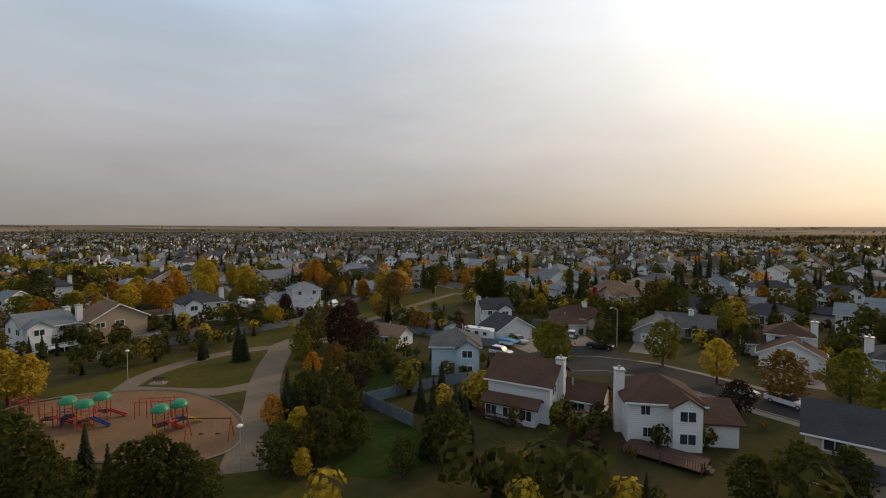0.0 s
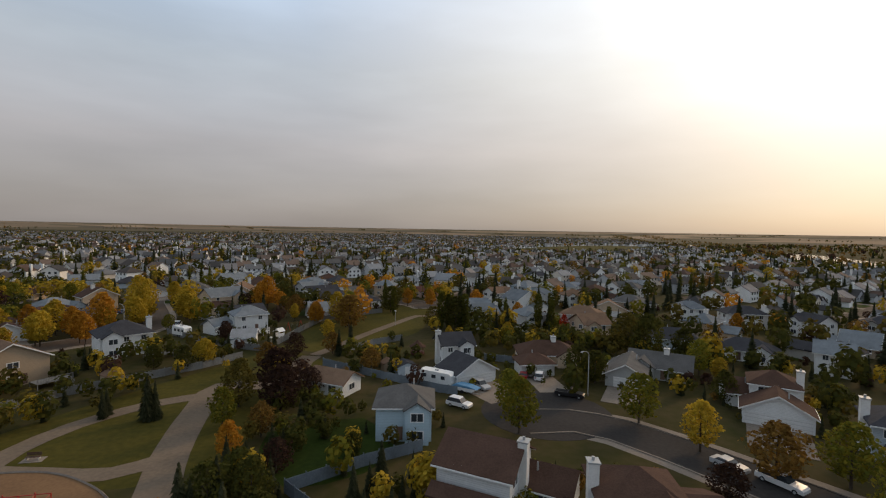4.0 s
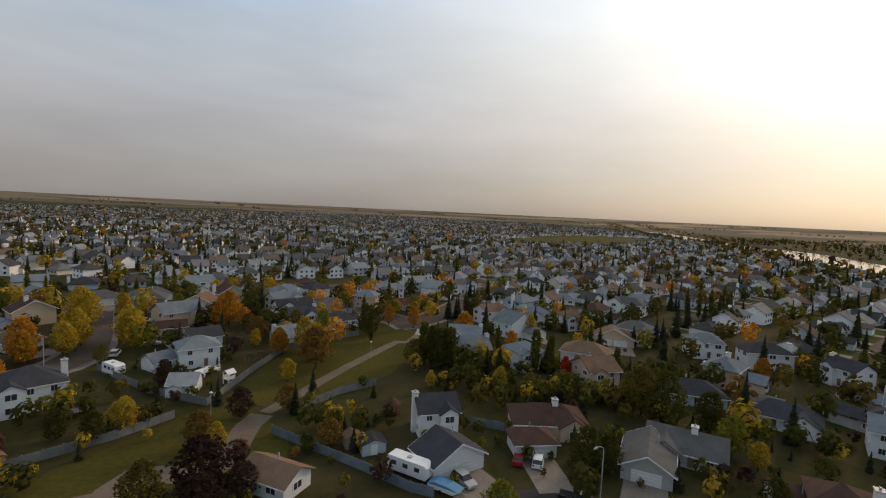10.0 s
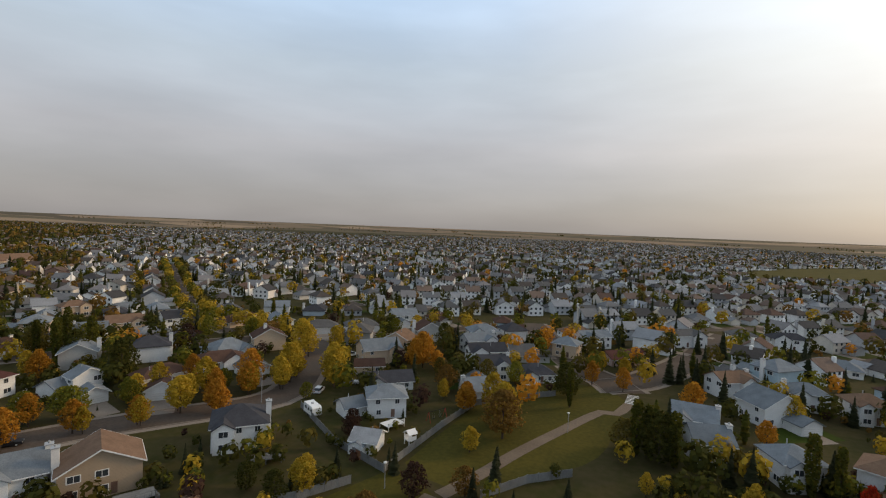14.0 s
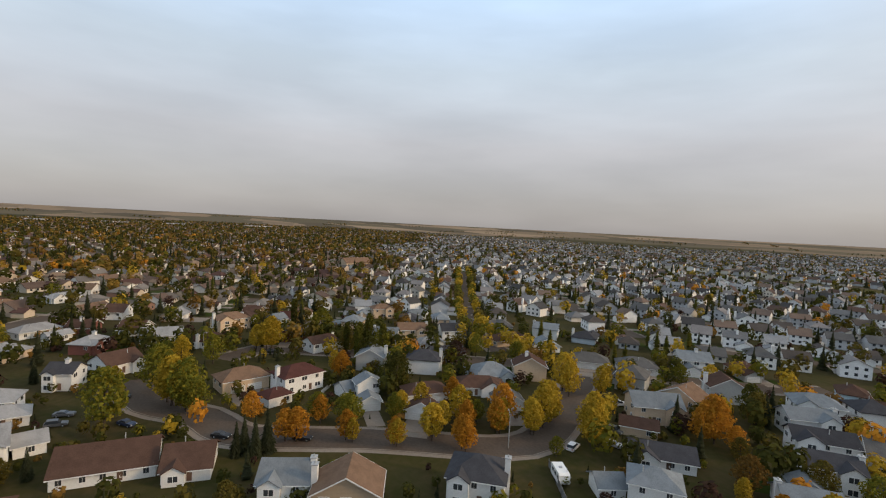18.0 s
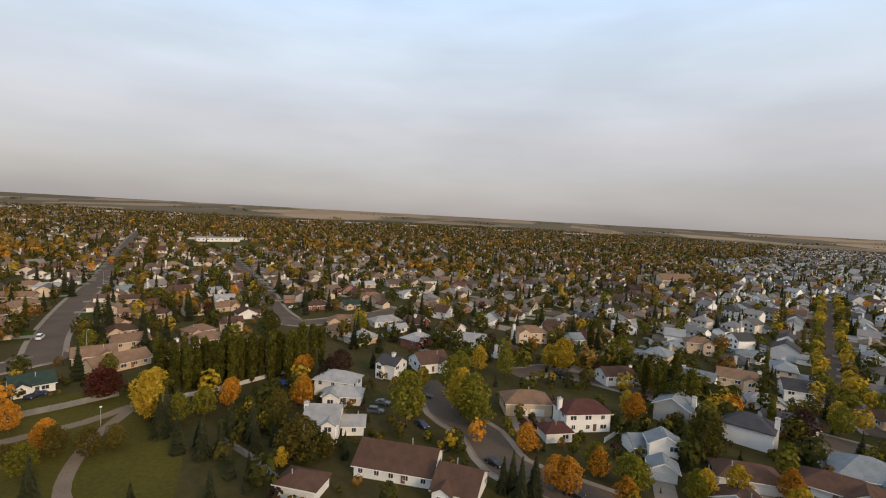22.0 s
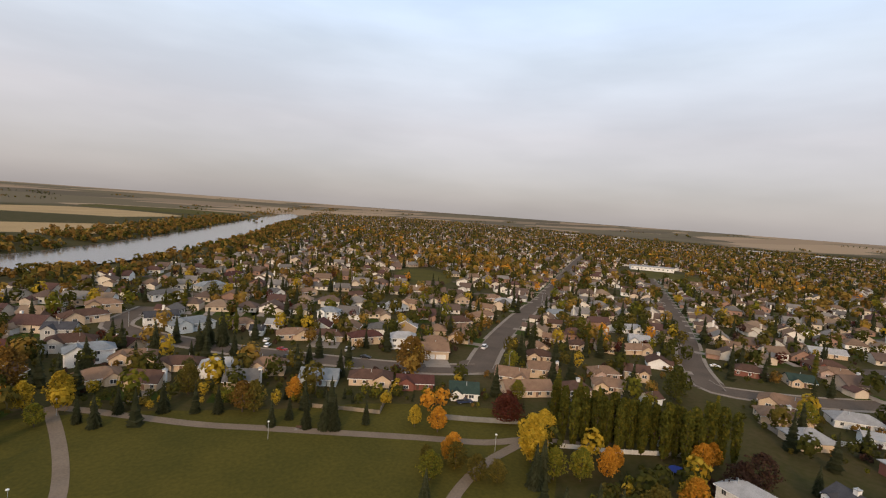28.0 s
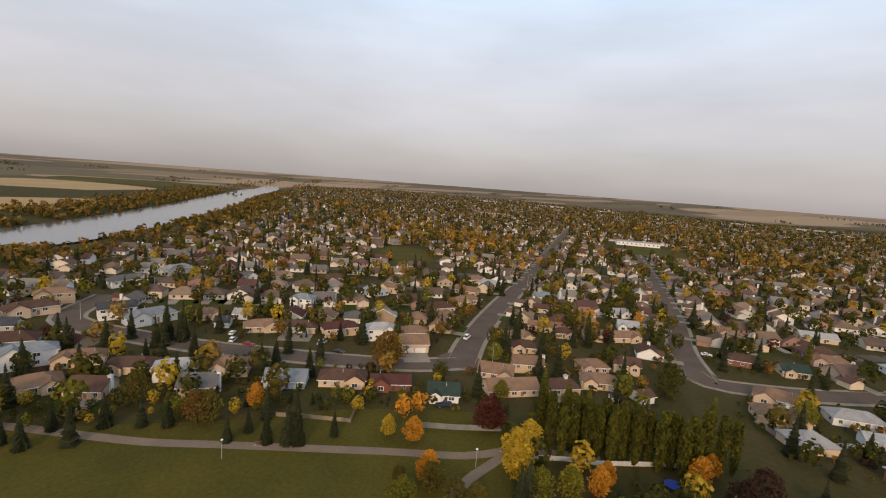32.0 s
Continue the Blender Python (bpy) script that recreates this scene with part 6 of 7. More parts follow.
for lot in LOTS:
    (near_lots if math.hypot(lot[0] + 60, lot[1] - 60) < 330 else far_lots).append(lot)
near_lots.sort(key=lambda q: math.hypot(q[0] + 60, q[1] - 60))
DRIVES, TURF = Shape(), Shape()


def front(x, y, turn, w, d, r):
    """The driveway and the front lawn of a house towards its street."""
    if r > 650:
        return
    u = rng.choice((-1, 1)) * w * 0.25
    z = land(x, y)
    put(DRIVES, Shape().add([(u - 2.4, -d / 2 - 10, 0.05), (u + 2.4, -d / 2 - 10, 0.05), (u + 2.4, -d / 2, 0.05), (u - 2.4, -d / 2, 0.05)], [(0, 1, 2, 3)]), x, y, z, turn)
    put(TURF, Shape().add([(-w / 2 - 3, -d / 2 - 8.6, 0.014), (w / 2 + 3, -d / 2 - 8.6, 0.014), (w / 2 + 3, -d / 2 - 0.5, 0.014), (-w / 2 - 3, -d / 2 - 0.5, 0.014)], [(0, 1, 2, 3)]), x, y, z, turn)


def put(target, shape, x, y, z, turn):
    c, s = math.cos(radians(turn)), math.sin(radians(turn))
    target.add([(x + a * c - b * s, y + a * s + b * c, z + e) for a, b, e in shape.v], shape.f)


for x, y, turn in near_lots[:110]:
    old = old_part(x, y)
    st = rng.choice("11s") if old else rng.choice("2212")
    wall = rng.choice(("beige", "white", "beige", "white", "brick", "grey", "tan") if old else ("white", "white", "grey", "slate", "beige", "blue"))
    roof = rng.choice(("tan", "brown", "lgrey", "redbrown", "tan", "grey", "brown") if old else ("dark", "grey", "slate", "brown", "slate"))
    w, d, more = rng.uniform(9.5, 12.5), rng.uniform(8, 10), rng.choice(("GN", "CL", "CR", "CM") if old else ("W CL", "W CR", "W", "W CM"))
    house(round(x, 1), round(y, 1), round(turn), w, d, st, rng.choice("hgx"), wall, roof, more)
    if more != "GN":
        front(x, y, turn, w, d, 0)
far_lots += near_lots[110:]


def far_roof(w, d, ze, style, rise, over, r):
    sh = roof_shape(w, d, ze, style, rise, over, 0.2)
    if r < 600:
        return sh
    return Shape().add(sh.v, sh.f[:2] + (sh.f[4:6] if style == "h" else []))


def far_wall(w, d, ze, style, rise):
    sh = wall_shape(w, d, ze, style, rise)
    return Shape().add(sh.v, sh.f[1:7] if style != "h" else sh.f[1:5])


for x, y, turn in far_lots:
    old = old_part(x, y)
    w, d = (rng.uniform(9.5, 13.5), rng.uniform(8, 10.5)) if old else (rng.uniform(8.5, 11.5), rng.uniform(8.5, 11))
    ze = rng.choice((2.9, 3.0, 4.0) if old else (2.9, 5.3, 5.4, 5.4))
    style = rng.choice("hggx")
    rise = d * 0.3
    z = land(x, y)
    r = math.hypot(x + 20, y - 60)
    put(walls[old], far_wall(w, d, ze, style, rise), x, y, z, turn)
    put(roofs[old], far_roof(w, d, ze, style, rise, 0.5, r), x, y, z, turn)
    if rng.random() < (0.75 if r < 1300 else 0.3):
        u = rng.choice((-1, 1))
        gw = rng.uniform(5.5, 7)
        gx, gy = u * (w / 2 - 1.5), -d / 2 - 2
        c, s = math.cos(radians(turn)), math.sin(radians(turn))
        px, py = x + gx * c - gy * s, y + gx * s + gy * c
        put(walls[old], far_wall(gw, 6, 2.8, "x", 1.3), px, py, z, turn)
        put(roofs[old], far_roof(gw, 6, 2.8, "x", 1.5, 0.4, r), px, py, z, turn)
    if r < 900 and rng.random() < 0.6:
        cx, cy, zc = rng.choice((-w / 2 - 0.2, w / 2 + 0.2, 0.1 * w)), rng.uniform(-0.2, 0.2) * d, ze + rise + 0.7
        box = Shape().box(cx - 0.5, cy - 0.55, 0, cx + 0.5, cy + 0.55, zc)
        put(walls[old], Shape().add(box.v, box.f[1:]), x, y, z, turn)
    front(x, y, turn, w, d, r)
    if math.hypot(x + 20, y - 60) < 700:
        g = Shape()
        for k in range(3):
            a = (k - 1) * w * 0.3
            for lev in range(2 if ze > 5 else 1):
                for q in (-d / 2 - 0.05, d / 2 + 0.05):
                    g.add([(a - 0.6, q, 1.0 + 2.6 * lev), (a + 0.6, q, 1.0 + 2.6 * lev), (a + 0.6, q, 2.2 + 2.6 * lev), (a - 0.6, q, 2.2 + 2.6 * lev)], [(0, 1, 2, 3)])
        put(glass, g, x, y, z, turn)
for old in (0, 1):
    tone = "beige and brown" if old else "pale grey and white"
    tagged(part("distant_houses", walls[old], OLD_WALLS if old else NEW_WALLS), f"{tone} walls of many distant suburban houses", "houses", kind="stuff")
    tagged(part("distant_roofs", roofs[old], OLD_ROOFS if old else NEW_ROOFS), f"{'brown and tan' if old else 'grey and blue-grey'} shingle roofs of distant houses", "roofs", kind="stuff")
tagged(part("driveway", DRIVES, CONCRETE), "pale concrete driveways in front of the houses", "driveway", kind="stuff")
tagged(part("lawn", TURF, mat("front_lawn", (0.040, 0.056, 0.008), (0.026, 0.038, 0.006), rough=1.0, scale=0.15, fine=12)), "green front lawns along the streets", "lawn", kind="stuff")
tagged(part("distant_windows", glass, GLASS), "dark windows of distant suburban houses", "windows", kind="stuff")

# ---- woods and garden trees of the wider town ----
FAR = {k: Shape() for k in LEAF}


def small_tree(kind, x, y, h, n, rng):
    """A distant tree: a loose heap of leaf clumps, or tiers of needles."""
    z0, sh = land(x, y), FAR[kind]
    if kind in ("spruce", "poplar"):
        wide = 0.2 if kind == "spruce" else 0.13
        tiers = max(3, n // 4)
        for i in range(tiers):
            t = i / tiers
            r = h * wide * ((1 - t) if kind == "spruce" else math.sin(math.pi * (0.15 + 0.8 * t))) * rng.uniform(0.9, 1.15)
            m = 5
            ring = []
            a0 = rng.uniform(0, 6.28)
            for j in range(m):
                a = a0 + 6.283 * j / m
                q = r * rng.uniform(0.75, 1.2)
                ring.append((x + q * math.cos(a), y + q * math.sin(a), z0 + h * t + rng.uniform(-0.2, 0.2)))
            sh.add(ring + [(x, y, z0 + h * min(1, t + (1.6 if kind == "spruce" else 1.3) / tiers))], [(j, (j + 1) % m, m) for j in range(m)])
        return
    r = h * 0.31 * min(WIDE[kind], 1.2)
    for i in range(n):
        a = Vector((rng.gauss(0, 1), rng.gauss(0, 1), rng.gauss(0.15, 0.9))).normalized()
        k = rng.uniform(0.6, 1.05)
        p = Vector((x + a.x * r * k, y + a.y * r * k, z0 + h * 0.56 + a.z * h * 0.42 * k))
        s = r * rng.uniform(0.45, 0.8) * (10 / n) ** (0.36 if n < 45 else 0.44)
        nrm = (a + Vector((rng.uniform(-0.5, 0.5), rng.uniform(-0.5, 0.5), rng.uniform(-0.2, 0.6)))).normalized()
        u = nrm.orthogonal().normalized()
        v = nrm.cross(u)
        sh.add([p - u * s, p - v * s * 0.8, p + u * s, p + v * s * 0.9], [(0, 1, 2, 3)])


# the older quarters' palettes lean on muted kinds, imitating haze by leaf colour
PAL_NEW = ["spruce"] * 11 + ["dkgreen"] * 11 + ["yellow"] * 2 + ["orange"] * 1 + ["rust"] * 2 + ["olive"] * 4 + ["green"] * 3 + ["plum"] * 3 + ["poplar"] * 3
PAL_OLD = ["spruce"] * 12 + ["dkgreen"] * 10 + ["yellow"] * 2 + ["ochre"] * 3 + ["rust"] * 3 + ["olive"] * 10 + ["green"] * 4 + ["plum"] * 3 + ["maroon"] * 1 + ["poplar"] * 2
PAL_EDGE = ["spruce"] * 9 + ["dkgreen"] * 8 + ["ochre"] * 4 + ["rust"] * 5 + ["olive"] * 11 + ["green"] * 2 + ["plum"] * 2
tr = random.Random(5)
TREE_CELLS = {}


def plant(kind, x, y, h):
    """Near the camera's way a tree of its own, further off one of the many."""
    r = math.hypot(x + 50, y - 50)
    if r < 130 and TREES[0] < 330:
        tree(kind, round(x, 1), round(y, 1), h * 0.85)
    else:
        small_tree(kind, x, y, h, 110 if r < 235 else 64 if r < 420 else (26 if r < 750 else (10 if r < 1300 else 5)), tr)


NEAR_SITES = [s for s in SITES] + [(4.4, 124.1, 4), (10.7, 119.3, 5), (17.8, 115.2, 5)]
ROAD_CELLS = {}
for line, half in ROADS:
    for x, y in line:
        ROAD_CELLS.setdefault((int(x // 20), int(y // 20)), []).append((x, y, half))


def on_road(x, y):
    i, j = int(x // 20), int(y // 20)
    return any(math.hypot(x - a, y - b) < h for p in (-1, 0, 1) for q in (-1, 0, 1) for a, b, h in ROAD_CELLS.get((i + p, j + q), ()))


for kind, x, y, h in LATER:
    small_tree(kind, x, y, h, 90 if math.hypot(x + 50, y - 50) < 330 else 45, tr)
for x, y, _ in SITES + [(a, b, 6.0) for a, b, _ in far_lots]:
    old = old_part(x, y)
    r = math.hypot(x + 50, y - 50)
    if any(math.hypot(x - a, y - b) < c for a, b, c in YARDS[:3]):
        continue
    for _ in range((tr.choice((2, 3, 3, 4) if r < 500 else (3, 3, 4, 4)) if old else tr.choice((2, 3, 3, 4)))):
        a, q = tr.uniform(0, 6.283), tr.uniform(9, 15)
        px, py = x + q * math.cos(a), y + q * math.sin(a)
        if any(math.hypot(px - sx, py - sy) < sr + 0.5 for sx, sy, sr in NEAR_SITES if abs(px - sx) < 20) or on_road(px, py) or (r < 300 and open_land(px, py)):
            continue
        kind = tr.choice((PAL_OLD if r < 450 else PAL_EDGE) if old else PAL_NEW)
        h = (tr.uniform(8, 15) if kind in ("spruce", "poplar") else tr.uniform(5, 12)) if old else (tr.uniform(8, 13) if kind in ("spruce", "poplar") else tr.uniform(5.5, 10.5))
        if kind in ("plum", "maroon"):
            h *= 0.65
        if r > 1300 and tr.random() < 0.3:
            continue
        plant(kind, px, py, h)
# shrubs and hedges in the gardens
for x, y, sr in SITES:
    r = math.hypot(x + 50, y - 50)
    for _ in range(11 if r < 330 else 4):
        a, q = tr.uniform(0, 6.283), sr + tr.uniform(1.0, 8.0)
        px, py = x + q * math.cos(a), y + q * math.sin(a)
        if on_road(px, py) or in_park(px, py) or any(math.hypot(px - sx, py - sy) < s2 + 0.3 for sx, sy, s2 in NEAR_SITES if abs(px - sx) < 20):
            continue
        small_tree(tr.choice(("dkgreen", "dkgreen", "olive", "spruce", "plum", "green", "dkgreen", "rust")), px, py, tr.uniform(1.4, 3.8), 100 if math.hypot(px, py) < 110 else 36 if r < 250 else 12, tr)
# thickets along the back fences and between the gardens near the park
for (ax, ay), (bx, by), count in (((-64.8, 80.7), (-41.9, 135.9), 34), ((-90.2, 88.6), (-57.0, 135.4), 40), ((-20.0, 139.0), (12.4, 119.3), 20), ((4.7, 51.0), (29.9, 38.0), 20), ((-15.7, 62.7), (-13.7, 106.5), 36),
                                  ((15.0, 152.3), (58.5, 147.9), 60), ((49.9, 144.3), (103.6, 107.8), 50), ((-149.0, -14.1), (-184.9, 30.0), 50), ((-116.9, 37.1), (-147.2, 28.4), 40), ((-220.8, 77.0), (-181.5, 158.4), 60),
                                  ((-81.9, -63.3), (-128.1, -42.1), 40), ((-28.7, -86.7), (-77.2, -66.8), 40), ((23.2, 166.6), (83.7, 168.0), 50), ((-125.1, 146.8), (-162.8, 157.7), 40), ((-5.0, 78.5), (15.8, 65.3), 14),
                                  ((38.5, 123.0), (41.3, 142.6), 12), ((54.9, 109.3), (63.1, 121.9), 12), ((73.1, 96.1), (83.1, 106.5), 12), ((88.7, 93.5), (105.7, 82.1), 12), ((16.9, 146.4), (51.5, 149.1), 26),
                                  ((-129.3, 96.1), (-145.9, 108.8), 16), ((-153.5, 127.7), (-129.8, 148.9), 26), ((-172.6, 109.9), (-190.9, 140.3), 26), ((-123.1, 66.0), (-126.4, 91.4), 16), ((-90.4, 81.9), (-99.1, 72.4), 12)):
    for _ in range(count):
        k = tr.random()
        px, py = ax + (bx - ax) * k + tr.gauss(0, 3.6), ay + (by - ay) * k + tr.gauss(0, 3.6)
        if on_road(px, py) or any(math.hypot(px - sx, py - sy) < s2 + 0.3 for sx, sy, s2 in NEAR_SITES if abs(px - sx) < 20):
            continue
        small_tree(tr.choice(("dkgreen", "dkgreen", "dkgreen", "olive", "spruce", "spruce", "green", "yellow")), px, py, tr.uniform(2.2, 6.0), 150 if math.hypot(px, py) < 115 else 60, tr)
# yellow trees along the avenues
for line, half in ROADS[3:8]:
    for i in range(0, len(line) - 1, 1):
        t = line[min(i + 1, len(line) - 1)] - line[i - 1 if i else 0]
        t = t / max(1e-6, np.hypot(*t))
        avenue = line is ROADS[4][0]
        off = half - 0.8 if avenue else half + 2.2
        for s in (-1, 1):
            x, y = line[i][0] - t[1] * s * off + tr.uniform(-1, 1), line[i][1] + t[0] * s * off + tr.uniform(-1, 1)
            if tr.random() < (0.95 if avenue else 0.42) and math.hypot(x, y) > 150:
                plant(tr.choice(("yellow", "green", "yellow", "green", "olive", "green")), x, y, tr.uniform(7.0, 10.0) if avenue else tr.uniform(6.5, 9.5))
# drifts of golden trees among the older streets
for (ax, ay), (bx, by), wide, count in (((-501, -729), (-387, -222), 30, 190), ((-919, -471), (-1148, -195), 70, 170), ((-740, -190), (-700, -90), 45, 110), ((-400, -400), (-510, -380), 35, 80),
                                        ((-1000, 60), (-1150, 150), 80, 120), ((-1056, -750), (-1194, -416), 80, 150), ((-629, -1122), (-520, -800), 40, 90), ((-490, 40), (-505, 90), 22, 40)):
    for _ in range(count):
        k = tr.random()
        x, y = ax + (bx - ax) * k + tr.gauss(0, wide), ay + (by - ay) * k + tr.gauss(0, wide)
        if not on_road(x, y):
            plant(tr.choice(("ochre", "ochre", "orange", "rust", "ochre", "olive")), x, y, tr.uniform(7, 12))
# the belt of woods along the river, and the far bank
CLOSE = [i for i in range(4, len(RIVER_LINE) - 4) if np.hypot(*RIVER_LINE[i]) < 1500 and RIVER_LINE[i][1] < 300]
for _ in range(5200):
    i = tr.randrange(4, len(RIVER_LINE) - 4) if tr.random() < 0.35 else tr.choice(CLOSE)
    t = RIVER_LINE[i + 1] - RIVER_LINE[i - 1]
    t = t / np.hypot(*t)
    far_side = tr.random() < 0.5
    q = tr.uniform(55, 145) if not far_side else 56 + abs(tr.gauss(0, 45))
    s = -1 if far_side else 1
    x, y = RIVER_LINE[i][0] - t[1] * s * q + tr.uniform(-30, 30) * t[0], RIVER_LINE[i][1] + t[0] * s * q + tr.uniform(-30, 30) * t[1]
    gap, beyond = river_gap(x, y)
    if gap < 55 or gap > 210 or math.hypot(x, y) > 3800:
        continue
    small_tree(tr.choice(("ochre", "rust", "rust", "rust", "dkgreen", "olive", "olive", "rust", "dkgreen", "ochre")), x, y, tr.uniform(5, 10), 12, tr)
# dark woods on the slope down to the river, east of the town
for _ in range(4600):
    i = tr.randrange(len(RIVER_LINE))
    if not (-200 < RIVER_LINE[i][1] < 1500):
        continue
    t = RIVER_LINE[min(i + 1, len(RIVER_LINE) - 1)] - RIVER_LINE[i - 1]
    t = t / np.hypot(*t)
    q = tr.uniform(48, 150) * tr.choice((1, 1, -1.3, -2, -3.5, -5, -7))
    x, y = RIVER_LINE[i][0] - t[1] * q + tr.uniform(-30, 30) * t[0], RIVER_LINE[i][1] + t[0] * q + tr.uniform(-30, 30) * t[1]
    if river_gap(x, y)[0] > 56:
        small_tree(tr.choice(("dkgreen", "rust", "plum", "olive", "dkgreen", "spruce")), x, y, tr.uniform(8, 14), 9, tr)
# hedgerows and copses among the fields
for _ in range(170):
    a, r = tr.uniform(0, 6.283), tr.uniform(1500, 4300)
    cx, cy = r * math.cos(a), r * math.sin(a)
    if in_town(cx, cy) or river_gap(cx, cy)[0] < 90:
        continue
    turn = 0.5 + tr.choice((0, math.pi / 2))
    n = tr.randrange(8, 26)
    for k in range(n):
        q = k * tr.uniform(10, 16)
        small_tree(tr.choice(("dkgreen", "dkgreen", "rust", "olive", "spruce")), cx + q * math.cos(turn) + tr.gauss(0, 6), cy + q * math.sin(turn) + tr.gauss(0, 6), tr.uniform(7, 13), 6, tr)
for kind, sh in FAR.items():
    if sh.v:
        tagged(part("distant_trees", sh, LEAF[kind]), f"many distant trees: {TREE_LABEL[kind]}", "trees", kind="stuff")


# ---- fences ----
PANEL = Shape()
edge = [(0.0, 0.0)]
for k in range(8):
    edge += [(k * 0.3 + 0.27, 0.0), (k * 0.3 + 0.275, 0.03), (k * 0.3 + 0.295, 0.03), (k * 0.3 + 0.3, 0.0)]
n = len(edge)
PANEL.add([(x, y, z) for z in (0.05, 1.72) for x, y in edge] + [(2.4, 0.06, 0.05), (0, 0.06, 0.05), (2.4, 0.06, 1.72), (0, 0.06, 1.72)],
          [(i, i + 1, n + i + 1, n + i) for i in range(n - 1)] + [(2 * n, 2 * n + 1, 2 * n + 3, 2 * n + 2), (n, *range(n + 1, 2 * n), 2 * n + 2, 2 * n + 3), (n - 1, 2 * n, 2 * n + 2, 2 * n - 1), (2 * n + 1, 0, n, 2 * n + 3)])
POST = Shape().box(-0.06, -0.06, -0.1, 0.06, 0.06, 1.85).box(-0.08, -0.08, 1.85, 0.08, 0.08, 1.9)
FENCE_MATS = {}


def fence(label, points, tone="grey", high=1.0):
    """A board fence along straight runs, one panel and one post every 2.4 m."""
    if tone not in FENCE_MATS:
        col = dict(grey=(0.21, 0.21, 0.20), blue=(0.17, 0.20, 0.225), white=(0.55, 0.54, 0.51), brown=(0.10, 0.045, 0.035), tan=(0.28, 0.23, 0.17))[tone]
        m = mat("fence_" + tone, col, tuple(c * 0.75 for c in col), rough=0.9, scale=0.6, vary=0.1)
        FENCE_MATS[tone] = (PANEL.mesh("panel", m), POST.mesh("post", m))
    panel, post = FENCE_MATS[tone]
    f = thing("fence", pose(*points[0], 0), label, "fence", "garden fences")
    o = Vector((*points[0], 0))
    for a, b in zip(points, points[1:]):
        a, b = Vector((*a, 0)), Vector((*b, 0))
        n = max(1, round((b - a).length / 2.4))
        ang = math.degrees(math.atan2(b.y - a.y, b.x - a.x))
        for i in range(n):
            p = a.lerp(b, i / n) - o
            part("panel", panel, None, f, m=pose(p.x, p.y, 0, 0, 0, ang) @ Matrix.Diagonal(((b - a).length / n / 2.4, 1, high, 1)))
            part("post", post, None, f, m=pose(p.x, p.y, 0, 0, 0, ang) @ Matrix.Diagonal((1, 1, high, 1)))
    return f


fence("weathered grey board fence behind the gardens", [(-68.6, 94.4), (-62.9, 104.7), (-54.4, 114.2), (-45.6, 124.0), (-40.2, 132.8)])
fence("grey board fence at the corner of the park strip", [(-72.2, 158.2), (-52.2, 144.7), (-36.7, 138.9), (-34.6, 163.4), (-32.0, 181.4), (-23.2, 191.0), (-13.1, 200.0)])
fence("blue-grey board fence beside the park path", [(-19.5, 127.3), (-9.4, 120.7), (-0.6, 115.0), (7.2, 109.5), (10.8, 108.1)], "blue")
fence("pale blue-grey board fence round the yard", [(4.4, 84.6), (-3.4, 79.9), (-11.9, 73.3), (-3.9, 65.4)], "blue")
fence("low brown wooden fence between two gardens", [(24.4, 76.0), (19.2, 67.3), (14.8, 60.4)], "brown", 0.8)
fence("red-brown wooden deck fence", [(4.9, 68.8), (8.8, 69.7)], "brown", 0.8)
fence("pale low fence behind the bungalows", [(-91.3, -51.8), (-99.2, -45.5), (-107.9, -37.7)], "tan", 0.75)
fence("grey board fence behind the green-roofed bungalow", [(-121.7, -26.8), (-131.6, -18.8), (-142.9, -11.0)], "grey")
fence("white fence behind the tan-roofed bungalow", [(-220.7, 46.4), (-233.1, 54.9), (-243.2, 59.8)], "white", 0.9)
fence("white board fence past the poplars", [(-140.0, 3.8), (-147.4, 9.5), (-153.0, 15.1), (-168.4, 25.5), (-175.2, 31.7)], "white", 0.8)
fence("grey fence along the park footpath", [(-120.4, 32.4), (-114.3, 41.7), (-108.3, 49.4), (-104.3, 53.1)], "grey")
fence("pale fence behind the close", [(-136.7, 127.7), (-142.5, 132.9), (-152.1, 138.7)], "white", 0.8)
fence("brown garden fence between bungalows", [(-120.9, -53.4), (-113.5, -44.2), (-107.9, -37.7)], "tan")
fence("grey garden fence beside the path", [(-16.7, 138.3), (-10.3, 147.5), (-2.6, 154.0)], "grey")
fence("grey garden fence of the corner house", [(18.8, 133.4), (26.0, 130.9)], "blue")

# ---- street lamps and poles ----
GLOW = mat("lamp_lens", (0.7, 0.7, 0.66), (0.6, 0.6, 0.56), rough=0.3)


def street_lamp(x, y, turn):
    l = thing("street_lamp", pose(x, y, 0, 0, 0, turn), "tall galvanised street lamp with a curved arm", "street lamp", "street lamps")
    part("base", Shape().lathe([(0.2, 0), (0.2, 0.3), (0.14, 0.4)], 10), CONCRETE, l)
    part("pole", Shape().tube((0, 0, 0.3), (0, 0, 8.0), 0.11, 0.075), METAL, l)
    arm = Shape()
    pts = [Vector((1.9 * (1 - math.cos(a)), 0, 8.0 + 1.0 * math.sin(a))) for a in [i * math.pi / 12 for i in range(7)]]
    for a, b in zip(pts, pts[1:]):
        arm.tube(a, b, 0.06, 0.055, 6)
    part("arm", arm, METAL, l)
    head = part("lamp_head", Shape().add([(1.8, -0.14, 8.95), (2.6, -0.1, 8.9), (2.6, 0.1, 8.9), (1.8, 0.14, 8.95), (1.85, -0.1, 9.12), (2.5, -0.06, 9.02), (2.5, 0.06, 9.02), (1.85, 0.1, 9.12)],
                                         [(0, 3, 2, 1), (4, 5, 6, 7), (0, 1, 5, 4), (1, 2, 6, 5), (2, 3, 7, 6), (3, 0, 4, 7)]), METAL, l)
